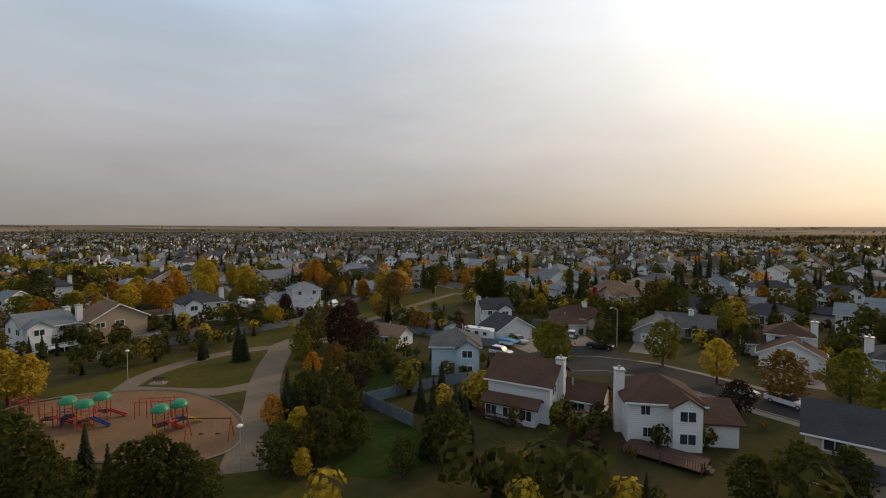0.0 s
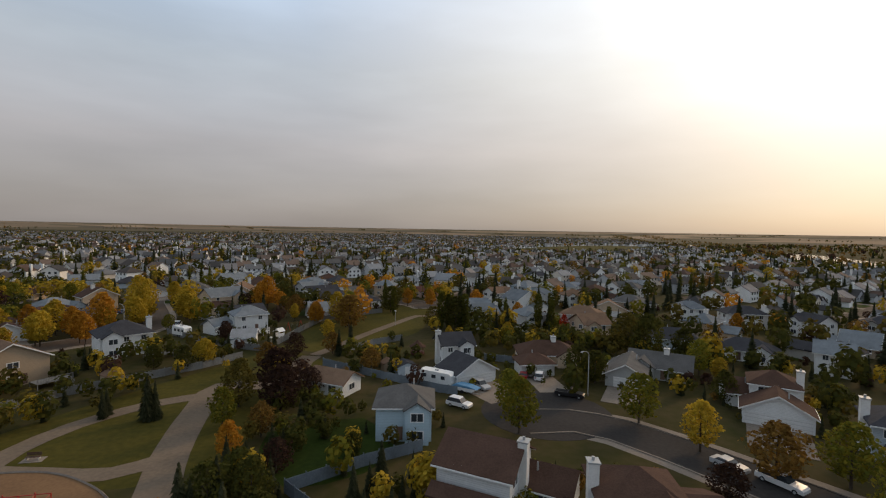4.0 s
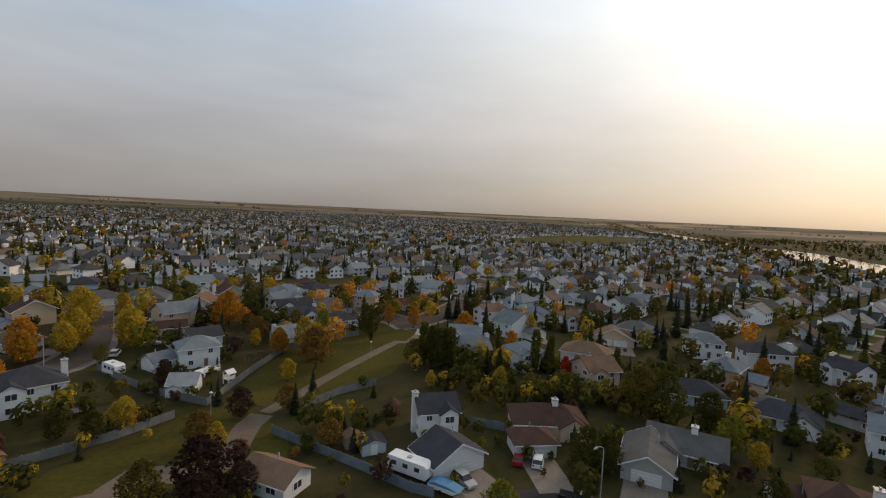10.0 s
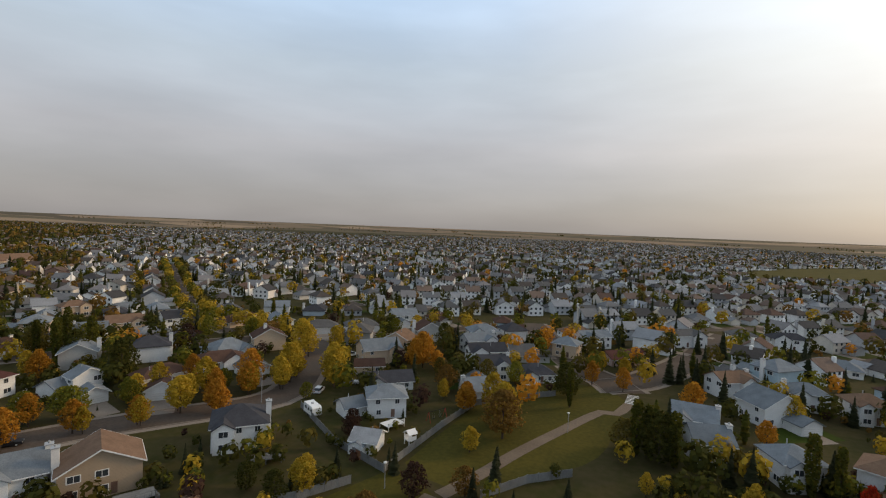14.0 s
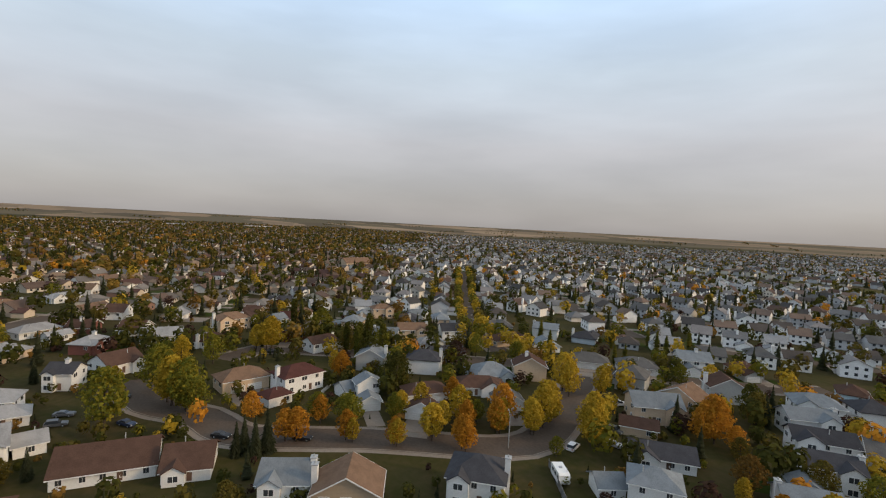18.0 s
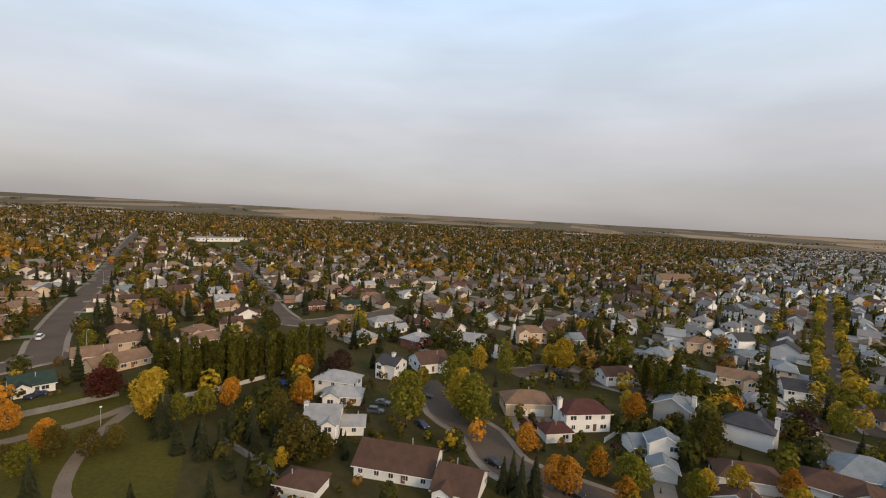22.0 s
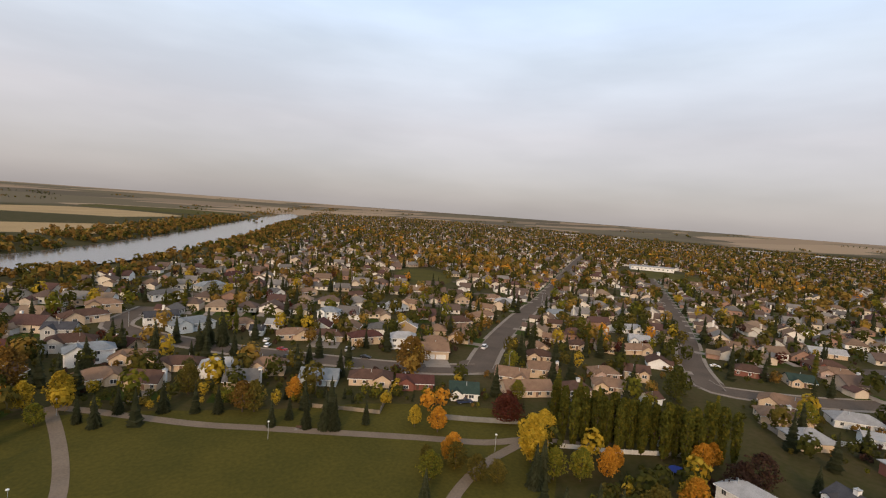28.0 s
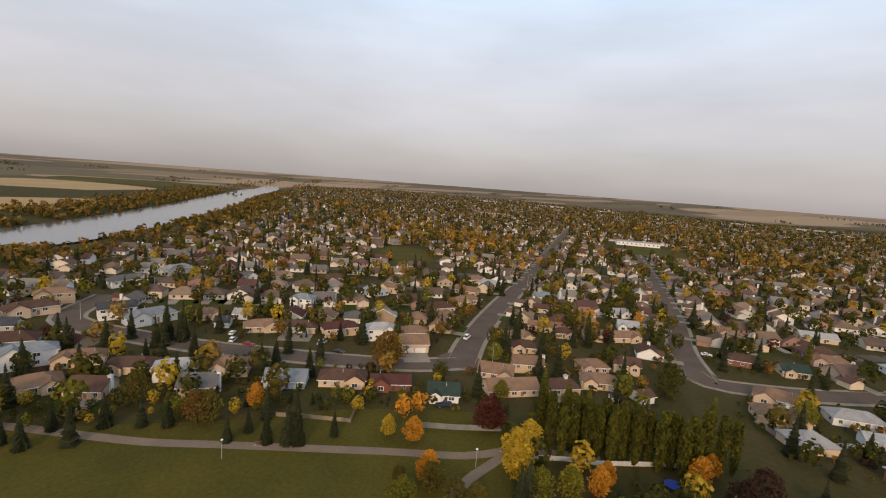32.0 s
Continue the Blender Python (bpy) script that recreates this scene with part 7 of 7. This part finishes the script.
    part("lens", Shape().box(1.95, -0.09, 8.86, 2.5, 0.09, 8.9), GLOW, head)


def park_lamp(x, y):
    l = thing("park_lamp", pose(x, y, 0), "slim pale park lamp post with a flat top", "park lamp", "park lamps")
    part("pole", Shape().tube((0, 0, 0), (0, 0, 4.8), 0.075, 0.05), METAL, l)
    part("lamp_head", Shape().lathe([(0.1, 4.7), (0.3, 4.8), (0.34, 4.95), (0.2, 5.08)], 12), GLOW, l)


street_lamp(36.5, 108.5, 215)
street_lamp(-83.2, 155.8, 150)
street_lamp(-175.3, -48.0, 200)
street_lamp(-312.9, -151.1, 120)
street_lamp(-83.1, -217.9, 30)
street_lamp(-49.5, -176.0, 60)
street_lamp(-196.4, 103.5, 20)
park_lamp(-54.5, 83.2)
park_lamp(-21.1, 53.5)
park_lamp(-6.3, 175.1)
park_lamp(-124.5, -1.9)
park_lamp(-73.2, -38.0)
park_lamp(-20.9, -31.5)
park_lamp(-33.8, 134.1)
park_lamp(-26.6, -78.5)


def utility_pole(x, y, turn):
    p = thing("utility_pole", pose(x, y, 0, 0, 0, turn), "weathered wooden utility pole with a crossarm", "utility pole", "utility poles")
    part("pole", Shape().tube((0, 0, 0), (0, 0, 9.5), 0.15, 0.1), BARK, p)
    part("crossarm", Shape().box(-1.1, -0.06, 8.7, 1.1, 0.06, 8.85), BARK, p)
    for k in (-0.95, -0.4, 0.4, 0.95):
        part("insulator", Shape().lathe([(0.05, 8.85), (0.06, 8.95), (0.03, 9.05)], 8, (k, 0, 0)), GLOW, p)


utility_pole(-155.7, -1.1, 30)
utility_pole(-94.9, -58.3, 30)
utility_pole(-179.7, 13.5, 30)

# ---- vehicles ----
CAR_PAINT = {k: mat("car_paint_" + k, v, tuple(c * 0.9 for c in v), rough=0.42, metal=0.1) for k, v in dict(
    white=(0.7, 0.7, 0.7), black=(0.02, 0.02, 0.022), silver=(0.4, 0.41, 0.42), red=(0.25, 0.02, 0.02), navy=(0.03, 0.045, 0.09), grey=(0.13, 0.13, 0.135)).items()}
TYRE = Shape().tube((0, -0.11, 0), (0, 0.11, 0), 0.34, n=14).mesh("wheel", RUBBER)
RIM = Shape().tube((0, -0.12, 0), (0, 0.12, 0), 0.19, n=10).mesh("rim", METAL)
HEADLIGHT = mat("headlight_lens", (0.7, 0.7, 0.68), rough=0.15)
TAILLIGHT = mat("tail_light_lens", (0.3, 0.01, 0.01), rough=0.2)


def extrude(profile, half, taper=1.0):
    n = len(profile)
    verts = [(x, -half * (taper if z > 1.1 else 1), z) for x, z in profile] + [(x, half * (taper if z > 1.1 else 1), z) for x, z in profile]
    return Shape().add(verts, [tuple(range(n)), tuple(range(n, 2 * n))[::-1]] + [(i, n + i, n + (i + 1) % n, (i + 1) % n) for i in range(n)])


def car(x, y, turn, kind, colour):
    words = dict(suv="sport utility vehicle", sedan="saloon car", pickup="pickup truck", van="cargo van")[kind]
    v = thing("car", pose(x, y, 0.03, 0, 0, turn), f"{colour} {words} parked on the asphalt", "car", "parked cars")
    hgt = dict(suv=1.75, sedan=1.45, pickup=1.8, van=2.2)[kind]
    long = dict(suv=4.7, sedan=4.6, pickup=5.6, van=5.4)[kind]
    h = long / 2
    belt = 1.02 if kind != "van" else 1.2
    body = [(-h, 0.35), (h, 0.35), (h, 0.75), (h - 0.25, belt - 0.1), (h - 1.2, belt), (-h + 0.05, belt), (-h, 0.8)]
    part("body", extrude(body, 0.92), CAR_PAINT[colour], v)
    c0, c1 = (h - 1.3, -h + 0.15) if kind in ("suv", "van") else ((h - 1.5, -h + 0.7) if kind == "sedan" else (h - 1.6, -0.3))
    cab = [(c0, belt), (c0 - 0.65, hgt - 0.08), (c0 - 0.9, hgt - 0.06), (c1 + 0.4, hgt - 0.08), (c1, belt)]
    part("glazing", extrude(cab, 0.86, 0.86), GLASS, v, "dark tinted glass")
    part("car_roof", extrude([(c0 - 0.6, hgt - 0.1), (c0 - 0.85, hgt), (c1 + 0.5, hgt), (c1 + 0.35, hgt - 0.1)], 0.75), CAR_PAINT[colour], v)
    if kind == "pickup":
        part("cargo_bed", Shape().box(-h + 0.15, -0.78, belt - 0.02, -0.4, 0.78, belt + 0.01), RUBBER, v, "open dark cargo bed")
    for sx in (-h + 0.95, h - 0.95):
        for sy in (-0.82, 0.82):
            w = part("wheel", TYRE, None, v, m=pose(sx, sy, 0.34))
            part("rim", RIM, None, w)
    for sy in (-0.65, 0.65):
        part("headlight", Shape().box(h - 0.08, sy - 0.18, 0.62, h + 0.015, sy + 0.18, 0.78), HEADLIGHT, v)
        part("tail_light", Shape().box(-h - 0.015, sy - 0.14, 0.7, -h + 0.06, sy + 0.14, 0.95), TAILLIGHT, v)


car(32.7, 107.8, -25, "pickup", "black")
car(15.7, 112.3, -56, "suv", "silver")
car(10.8, 102.0, -34, "suv", "white")
car(29.3, 118.7, 71, "suv", "white")
car(26.0, 119.4, 72, "sedan", "red")
car(46.4, 79.6, -63, "sedan", "silver")
car(50.4, 75.3, -62, "pickup", "white")
car(70.1, 80.4, 44, "sedan", "red")
car(96.0, 179.1, 52, "sedan", "white")
car(-75.4, 170.2, 109, "suv", "white")
car(-71.3, 180.6, 22, "sedan", "silver")
car(-76.7, 188.3, 10, "suv", "grey")
car(-88.4, 206.6, 70, "pickup", "white")
car(-106.1, 191.2, 88, "sedan", "navy")
car(-110.7, 114.0, 53, "sedan", "black")
car(-189.8, 127.2, 93, "sedan", "black")
car(-158.9, 77.8, 76, "sedan", "black")
car(-138.1, 78.9, 38, "sedan", "navy")
car(-190.7, 126.0, 81, "pickup", "black")
car(-120.8, 97.6, 46, "sedan", "black")
car(-144.9, 64.6, 86, "suv", "grey")
car(-151.2, 65.7, 72, "sedan", "grey")
car(-190.0, -79.5, -151, "van", "white")
car(-207.6, -80.5, -146, "sedan", "black")
car(-100.5, -101.3, 127, "suv", "black")
car(-100.0, -130.2, -124, "sedan", "white")
car(-98.0, -121.5, -126, "suv", "white")
car(-101.9, -113.4, 127, "sedan", "red")
car(-128.3, -101.9, -148, "van", "silver")
car(-129.8, -89.4, 131, "sedan", "black")
car(-235.0, -4.7, -176, "sedan", "navy")
car(-277.4, -9.4, 123, "sedan", "white")
car(-59.6, -175.2, -127, "sedan", "black")
car(-138.3, -32.1, 165, "pickup", "navy")


def camper(x, y, turn, long, label):
    v = thing("camper_trailer", pose(x, y, 0.03, 0, 0, turn), label, "camper", "parked cars")
    white = mat("camper_shell", (0.74, 0.74, 0.72), (0.66, 0.66, 0.64), rough=0.4, scale=0.6)
    h = long / 2
    part("body", extrude([(-h, 0.6), (h - 0.4, 0.6), (h, 1.1), (h - 0.15, 2.6), (h - 0.7, 2.95), (-h + 0.3, 2.95), (-h, 2.6)], 1.2), white, v)
    for k in range(3):
        part("window", Shape().box(-h + 1.0 + k * long * 0.28, -1.23, 1.6, -h + 2.0 + k * long * 0.28, -1.19, 2.3), GLASS, v, "dark glass")
    part("door", Shape().box(h - 1.7, -1.23, 0.75, h - 1.0, -1.19, 2.5), TRIM, v)
    for sx in (-0.5, 0.5):
        for sy in (-1.0, 1.0):
            part("wheel", TYRE, None, v, m=pose(sx, sy, 0.34))
    part("roof_vent", Shape().box(-0.5, -0.3, 2.95, 0.2, 0.3, 3.15), METAL, v)


camper(7.0, 114.4, -32, 8.0, "white camper trailer parked beside the blue-grey fence")
camper(-66.6, 155.7, -30, 5.8, "white motor home parked beside the grey fence")
camper(-193.4, -169.9, 150, 8.0, "long white camper trailer beside a bungalow")


def boat(x, y, turn):
    b = thing("boat", pose(x, y, 0, 0, 0, turn), "small covered motor boat with a bright blue tarpaulin", "boat")
    blue = mat("blue_tarpaulin", (0.10, 0.26, 0.42), (0.08, 0.2, 0.34), rough=0.7, scale=1.5)
    part("hull", extrude([(-2.6, 0.75), (-2.4, 0.5), (1.8, 0.5), (2.9, 1.2), (-2.6, 1.15)], 0.95), TRIM, b)
    part("cover", extrude([(-2.65, 1.15), (2.95, 1.2), (1.0, 1.6), (-1.5, 1.65)], 1.0), blue, b)
    part("trailer", Shape().box(-2.0, -0.7, 0.35, 3.6, -0.6, 0.45).box(-2.0, 0.6, 0.35, 3.6, 0.7, 0.45).box(-0.4, -0.9, 0.3, -0.2, 0.9, 0.4), METAL, b)
    for sy in (-0.95, 0.95):
        part("wheel", TYRE, None, b, m=pose(-0.3, sy, 0.34))


boat(12.5, 109.8, -32)

# ---- playground ----
RED = mat("red_painted_steel", (0.42, 0.035, 0.02), (0.34, 0.03, 0.02), rough=0.45, scale=2)
GREEN = mat("green_plastic", (0.02, 0.22, 0.10), (0.02, 0.17, 0.08), rough=0.4, scale=2)
YELLOW = mat("yellow_plastic", (0.60, 0.40, 0.02), (0.5, 0.33, 0.02), rough=0.4, scale=2)
BLUE = mat("blue_plastic", (0.03, 0.06, 0.28), (0.03, 0.05, 0.22), rough=0.4, scale=2)
PLAY_BLACK = mat("black_rubber", (0.025, 0.025, 0.025), rough=0.9)


def play_structure(x, y, turn, towers, label):
    p = thing("play_structure", pose(x, y, 0.055, 0, 0, turn) @ Matrix.Diagonal((0.76, 0.76, 0.84, 1)), label, "play structure")
    for n, (tx, ty, hgt, dome) in enumerate(towers):
        for sx in (-0.9, 0.9):
            for sy in (-0.9, 0.9):
                part("post", Shape().tube((tx + sx, ty + sy, 0), (tx + sx, ty + sy, hgt + 2.1), 0.07, n=8), RED, p)
        part("platform", Shape().box(tx - 0.95, ty - 0.95, hgt - 0.1, tx + 0.95, ty + 0.95, hgt), PLAY_BLACK, p)
        for s in (-1, 1):
            rail = Shape()
            for k in range(7):
                rail.tube((tx - 0.8 + k * 0.27, ty + s * 0.92, hgt), (tx - 0.8 + k * 0.27, ty + s * 0.92, hgt + 0.9), 0.022, n=5)
            rail.box(tx - 0.9, ty + s * 0.92 - 0.025, hgt + 0.88, tx + 0.9, ty + s * 0.92 + 0.025, hgt + 0.95)
            part("railing", rail, (BLUE, YELLOW, RED)[(n + s) % 3], p)
        if dome:
            part("dome_roof", Shape().lathe([(1.45, hgt + 2.05), (1.4, hgt + 2.3), (1.15, hgt + 2.7), (0.7, hgt + 2.98), (0.1, hgt + 3.1)], 16, (tx, ty, 0)), GREEN, p, "green plastic dome")
        m = [RED, YELLOW, BLUE][n % 3]
        sl, ring = Shape(), [(-0.36, 0.22), (-0.3, 0.22), (-0.3, 0.0), (0.3, 0.0), (0.3, 0.22), (0.36, 0.22), (0.36, -0.06), (-0.36, -0.06)]
        verts = [(tx + 0.95 + k / 8 * 2.6, ty + y, hgt * (1 - k / 8) ** 1.1 + 0.12 + z) for k in range(9) for y, z in ring]
        sl.add(verts, [(k * 8 + q, k * 8 + (q + 1) % 8, k * 8 + 8 + (q + 1) % 8, k * 8 + 8 + q) for k in range(8) for q in range(8)])
        part("slide", sl, m, p, f"{('red', 'yellow', 'blue')[n % 3]} plastic slide")
        part("play_panel", Shape().box(tx - 0.95, ty - 0.8, 0.3, tx - 0.9, ty + 0.8, hgt - 0.2), [YELLOW, BLUE, RED][n % 3], p)
    for (ax, ay, ah, _), (bx, by, bh, _) in zip(towers, towers[1:]):
        bridge = Shape()
        a, b = Vector((ax, ay, ah)), Vector((bx, by, bh))
        side = (b - a).cross(Vector((0, 0, 1))).normalized() * 0.5
        q, r = a.lerp(b, 0.12), a.lerp(b, 0.88)
        down = Vector((0, 0, 0.1))
        bridge.add([q - side, r - side, r + side, q + side, q - side - down, r - side - down, r + side - down, q + side - down],
                   [(0, 1, 2, 3), (7, 6, 5, 4), (0, 4, 5, 1), (1, 5, 6, 2), (2, 6, 7, 3), (3, 7, 4, 0)])
        part("bridge", bridge, RED, p)
        for s in (-0.6, 0.6):
            part("handrail", Shape().tube(a + Vector((0, s, 1.0)), b + Vector((0, s, 1.0)), 0.04, n=6), RED, p)


play_structure(-47.5, 63.8, 20, [(-4.5, 1.5, 1.3, False), (-1.2, 0.3, 1.7, True), (1.8, -1.5, 1.5, True), (3.0, 2.8, 1.2, True)], "large red, yellow and blue play structure with green domes on sand")
play_structure(-34.5, 62.8, 50, [(-1.4, 0, 1.5, True), (1.8, 0.8, 1.3, True)], "small blue and yellow play structure with green domes on sand")


def climbing_poles(x, y, turn, n, label):
    p = thing("climbing_frame", pose(x, y, 0.055, 0, 0, turn), label, "climbing frame")
    for k in range(n):
        for s in (-0.7, 0.7):
            part("post", Shape().tube((k * 1.5, s, 0), (k * 1.5, s, 2.3 + 0.2 * (k % 2)), 0.06, n=7), RED, p)
        part("rung", Shape().tube((k * 1.5, -0.7, 2.2), (k * 1.5, 0.7, 2.2), 0.04, n=6), RED, p)
    for s in (-0.7, 0.7):
        part("rail", Shape().tube((0, s, 2.25), ((n - 1) * 1.5, s, 2.25), 0.05, n=6), RED, p)


climbing_poles(-41.8, 67.2, 12, 5, "red steel climbing frame with a row of posts")
climbing_poles(-59.0, 67.3, -10, 3, "small red steel climbing frame beside the path")


def swing_set(x, y, turn):
    s = thing("swing_set", pose(x, y, 0.055, 0, 0, turn), "dark steel swing set with two black seats", "swing set")
    for sx in (-2.6, 2.6):
        for sy in (-0.9, 0.9):
            part("leg", Shape().tube((sx, sy, 0), (sx, 0, 2.5), 0.06, n=7), RED, s)
    part("top_bar", Shape().tube((-2.7, 0, 2.5), (2.7, 0, 2.5), 0.06, n=7), PLAY_BLACK, s)
    for k in (-1.0, 1.0):
        seat = part("seat", Shape().box(k - 0.28, -0.14, 0.55, k + 0.28, 0.14, 0.62), PLAY_BLACK, s)
        for e in (-0.27, 0.27):
            part("chain", Shape().tube((k + e, 0, 0.6), (k + e, 0, 2.48), 0.015, n=5), METAL, seat)


swing_set(-28.5, 61.1, 4)
swing_set(-37.5, 167.4, 60)


def bench(x, y, turn):
    b = thing("bench", pose(x, y, 0.05, 0, 0, turn), "plain wooden park bench on a concrete pad", "bench", "park benches")
    part("pad", Shape().box(-1.3, -0.8, -0.05, 1.3, 0.8, 0.02), CONCRETE, b)
    for k in range(3):
        part("slat", Shape().box(-0.9, -0.25 + k * 0.17, 0.42, 0.9, -0.1 + k * 0.17, 0.47), DECK, b)
        part("back_slat", Shape().box(-0.9, 0.27, 0.55 + k * 0.14, 0.9, 0.31, 0.66 + k * 0.14), DECK, b)
    for s in (-0.7, 0.7):
        part("leg", Shape().box(s - 0.04, -0.22, 0.02, s + 0.04, 0.3, 0.42), METAL, b)


bench(-47.9, 81.2, 10)
bench(-82.5, -39.4, 150)

# ---- garden things ----
def garden_shed(x, y, turn, w, d, wall, roof, label):
    s = thing("garden_shed", pose(x, y, 0, 0, 0, turn), label, "shed", "garden sheds")
    part("wall", wall_shape(w, d, 2.1, "x", 0.7), WALL[wall], s)
    part("roof", roof_shape(w, d, 2.1, "x", 0.8, 0.2, 0.1), ROOF[roof], s)
    part("door", Shape().box(-0.6, -d / 2 - 0.04, 0.05, 0.6, -d / 2, 1.95), TRIM, s)


garden_shed(-0.1, 122.1, 20, 4.2, 3.6, "slate", "dark", "small grey-blue garden shed with a dark roof")
garden_shed(-3.9, 123.7, 25, 3.0, 2.6, "tan", "tan", "small tan wooden garden shed")
garden_shed(-58.5, 113.2, 55, 3.2, 2.8, "tan", "tan", "small brown garden shed behind the grey fence")
garden_shed(-45.8, 144.1, 10, 3.4, 3.0, "white", "slate", "small white garden shed behind the fence")
garden_shed(-192.3, -5.0, 40, 3.4, 3.0, "white", "dark", "small white garden shed with a dark roof")


def play_house(x, y, turn):
    p = thing("garden_play_house", pose(x, y, 0, 0, 0, turn), "white wooden play tower on four posts", "play house")
    for sx in (-0.9, 0.9):
        for sy in (-0.9, 0.9):
            part("post", Shape().box(sx - 0.07, sy - 0.07, 0, sx + 0.07, sy + 0.07, 2.8), TRIM, p)
    part("floor", Shape().box(-1, -1, 1.2, 1, 1, 1.3), TRIM, p)
    part("wall", Shape().box(-1, 0.92, 1.3, 1, 0.98, 2.1).box(-1, -0.98, 1.3, 1, -0.92, 2.1), TRIM, p)
    part("roof", roof_shape(2.0, 2.0, 2.8, "g", 0.7, 0.2, 0.08), TRIM, p)


play_house(-37.5, 152.2, 60)


def gazebo(x, y):
    g = thing("gazebo", pose(x, y, 0), "dark red wooden garden gazebo with a pointed roof", "gazebo")
    wood = mat("red_stained_wood", (0.09, 0.028, 0.02), (0.07, 0.022, 0.016), rough=0.7, scale=1.5)
    for k in range(8):
        a = k * math.pi / 4
        part("post", Shape().tube((1.7 * math.cos(a), 1.7 * math.sin(a), 0), (1.7 * math.cos(a), 1.7 * math.sin(a), 2.3), 0.07, n=6), wood, g)
    part("railing", Shape().lathe([(1.72, 0.3), (1.78, 0.3), (1.78, 0.95), (1.72, 0.95)], 8), wood, g)
    part("roof", Shape().lathe([(2.2, 2.25), (2.15, 2.35), (0.5, 3.4), (0.45, 3.5), (0.05, 3.9)], 8), ROOF["brown"], g)


gazebo(2.2, 137.8)


def deck(x, y, turn, w, d, high, label, wood=None):
    k = thing("deck", pose(x, y, 0, 0, 0, turn), label, "deck", "garden decks")
    wood = wood or DECK
    n = max(4, int(d / 0.3))
    for i in range(n):
        part("board", Shape().box(-w / 2, -d / 2 + i * d / n, high - 0.05, w / 2, -d / 2 + (i + 0.94) * d / n, high), wood, k)
    for sx in (-w / 2 + 0.1, 0, w / 2 - 0.1):
        for sy in (-d / 2 + 0.1, d / 2 - 0.1):
            part("post", Shape().box(sx - 0.07, sy - 0.07, 0, sx + 0.07, sy + 0.07, high + (0.95 if sy < 0 else 0)), wood, k)
    rail = Shape().box(-w / 2, -d / 2 + 0.02, high + 0.88, w / 2, -d / 2 + 0.1, high + 0.95)
    for i in range(int(w / 0.25)):
        rail.box(-w / 2 + i * 0.25, -d / 2 + 0.04, high, -w / 2 + i * 0.25 + 0.05, -d / 2 + 0.08, high + 0.88)
    part("railing", rail, wood, k)
    part("steps", Shape().box(w / 2, -0.6, 0, w / 2 + 0.35, 0.6, high * 0.66).box(w / 2 + 0.35, -0.6, 0, w / 2 + 0.7, 0.6, high * 0.33), wood, k)


deck(25.3, 58.1, -38, 8.5, 4.0, 0.6, "dark brown wooden deck behind the white house")
deck(7.9, 68.3, -44, 5.0, 3.0, 0.5, "red-brown wooden deck behind the white house")
deck(42.8, 50.5, -37, 6.5, 3.5, 0.4, "pale grey wooden deck behind the beige house", FENCE)
deck(-45.5, 158.7, 66, 5.0, 3.5, 1.0, "white railed deck behind the white house", TRIM)
deck(-69.3, 111.7, 60, 6.0, 3.5, 1.2, "pale wooden deck behind the tan house", FENCE)
deck(-60.1, 132.3, 45, 6.0, 3.0, 1.0, "pale wooden deck behind the dark-roofed house", FENCE)
deck(-81.6, 101.2, 61, 6.0, 3.0, 1.0, "white railed deck behind the white house", TRIM)
trampoline = thing("trampoline", pose(-160.9, 31.0, 0), "round blue-edged garden trampoline", "trampoline")
part("mat", Shape().lathe([(1.9, 0.78), (1.9, 0.82)], 20), PLAY_BLACK, trampoline)
part("edge_pad", Shape().lathe([(1.9, 0.8), (2.2, 0.8), (2.2, 0.9), (1.9, 0.9)], 20), BLUE, trampoline)
for k in range(6):
    a = k * math.pi / 3
    part("leg", Shape().tube((2.0 * math.cos(a), 2.0 * math.sin(a), 0), (2.0 * math.cos(a), 2.0 * math.sin(a), 0.8), 0.04, n=6), METAL, trampoline)

# ---- larger buildings in the town ----
def hall(x, y, turn, w, d, ze, rise, wall, roof, label, name):
    b = thing(name, pose(x, y, land(x, y), 0, 0, turn), label, name.replace("_", " "))
    part("wall", wall_shape(w, d, ze, "g", rise), WALL[wall], b)
    part("roof", roof_shape(w, d, ze, "g", rise, 0.6, 0.4), ROOF[roof], b)
    for i in range(int(w // 6)):
        part("window", FAR_WINDOW, None, b, m=pose(-w / 2 + 3 + i * 6, -d / 2, ze * 0.5) @ Matrix.Diagonal((1.8, 1, 1.3, 1)))


hall(-514.3, 304.7, 100, 34, 16, 6, 5, "beige", "tan", "tan church with a tall gabled roof among trees", "church")
hall(-715, -290, 128, 60, 20, 6, 1, "white", "lgrey", "long low white school building beside a field", "school")
hall(-883, -765, 135, 75, 30, 8, 1, "beige", "tan", "beige school building among autumn trees", "school")
hall(-2200, 585, 105, 120, 40, 9, 1, "white", "lgrey", "long white warehouse at the edge of town", "warehouse")

for x, y, w in ((-1890, -560, 70), (-1990, -380, 110), (-2040, -150, 60), (-2080, 60, 90), (-2130, 260, 70), (-1560, -1490, 80), (-1700, -1250, 120), (-1750, -1010, 60)):
    hall(x, y, math.degrees(math.atan2(y - 60, x + 20)) + 90, w, 32, 8, 1, "white", "lgrey", "long white commercial building at the edge of town", "warehouse")

# painted crossing beside the park strip
CROSS = mat("road_paint", (0.6, 0.6, 0.58), (0.45, 0.45, 0.43), rough=0.9, scale=1.0)
crossing = thing("crossing", pose(7.9, 208.0, 0.03, 0, 0, -5), "white painted zebra crossing, slightly worn", "crossing", kind="structure")
for k in range(7):
    part("stripe", Shape().box(-1.6, -4.2 + k * 1.25, 0.0, 1.6, -3.6 + k * 1.25, 0.008), CROSS, crossing)
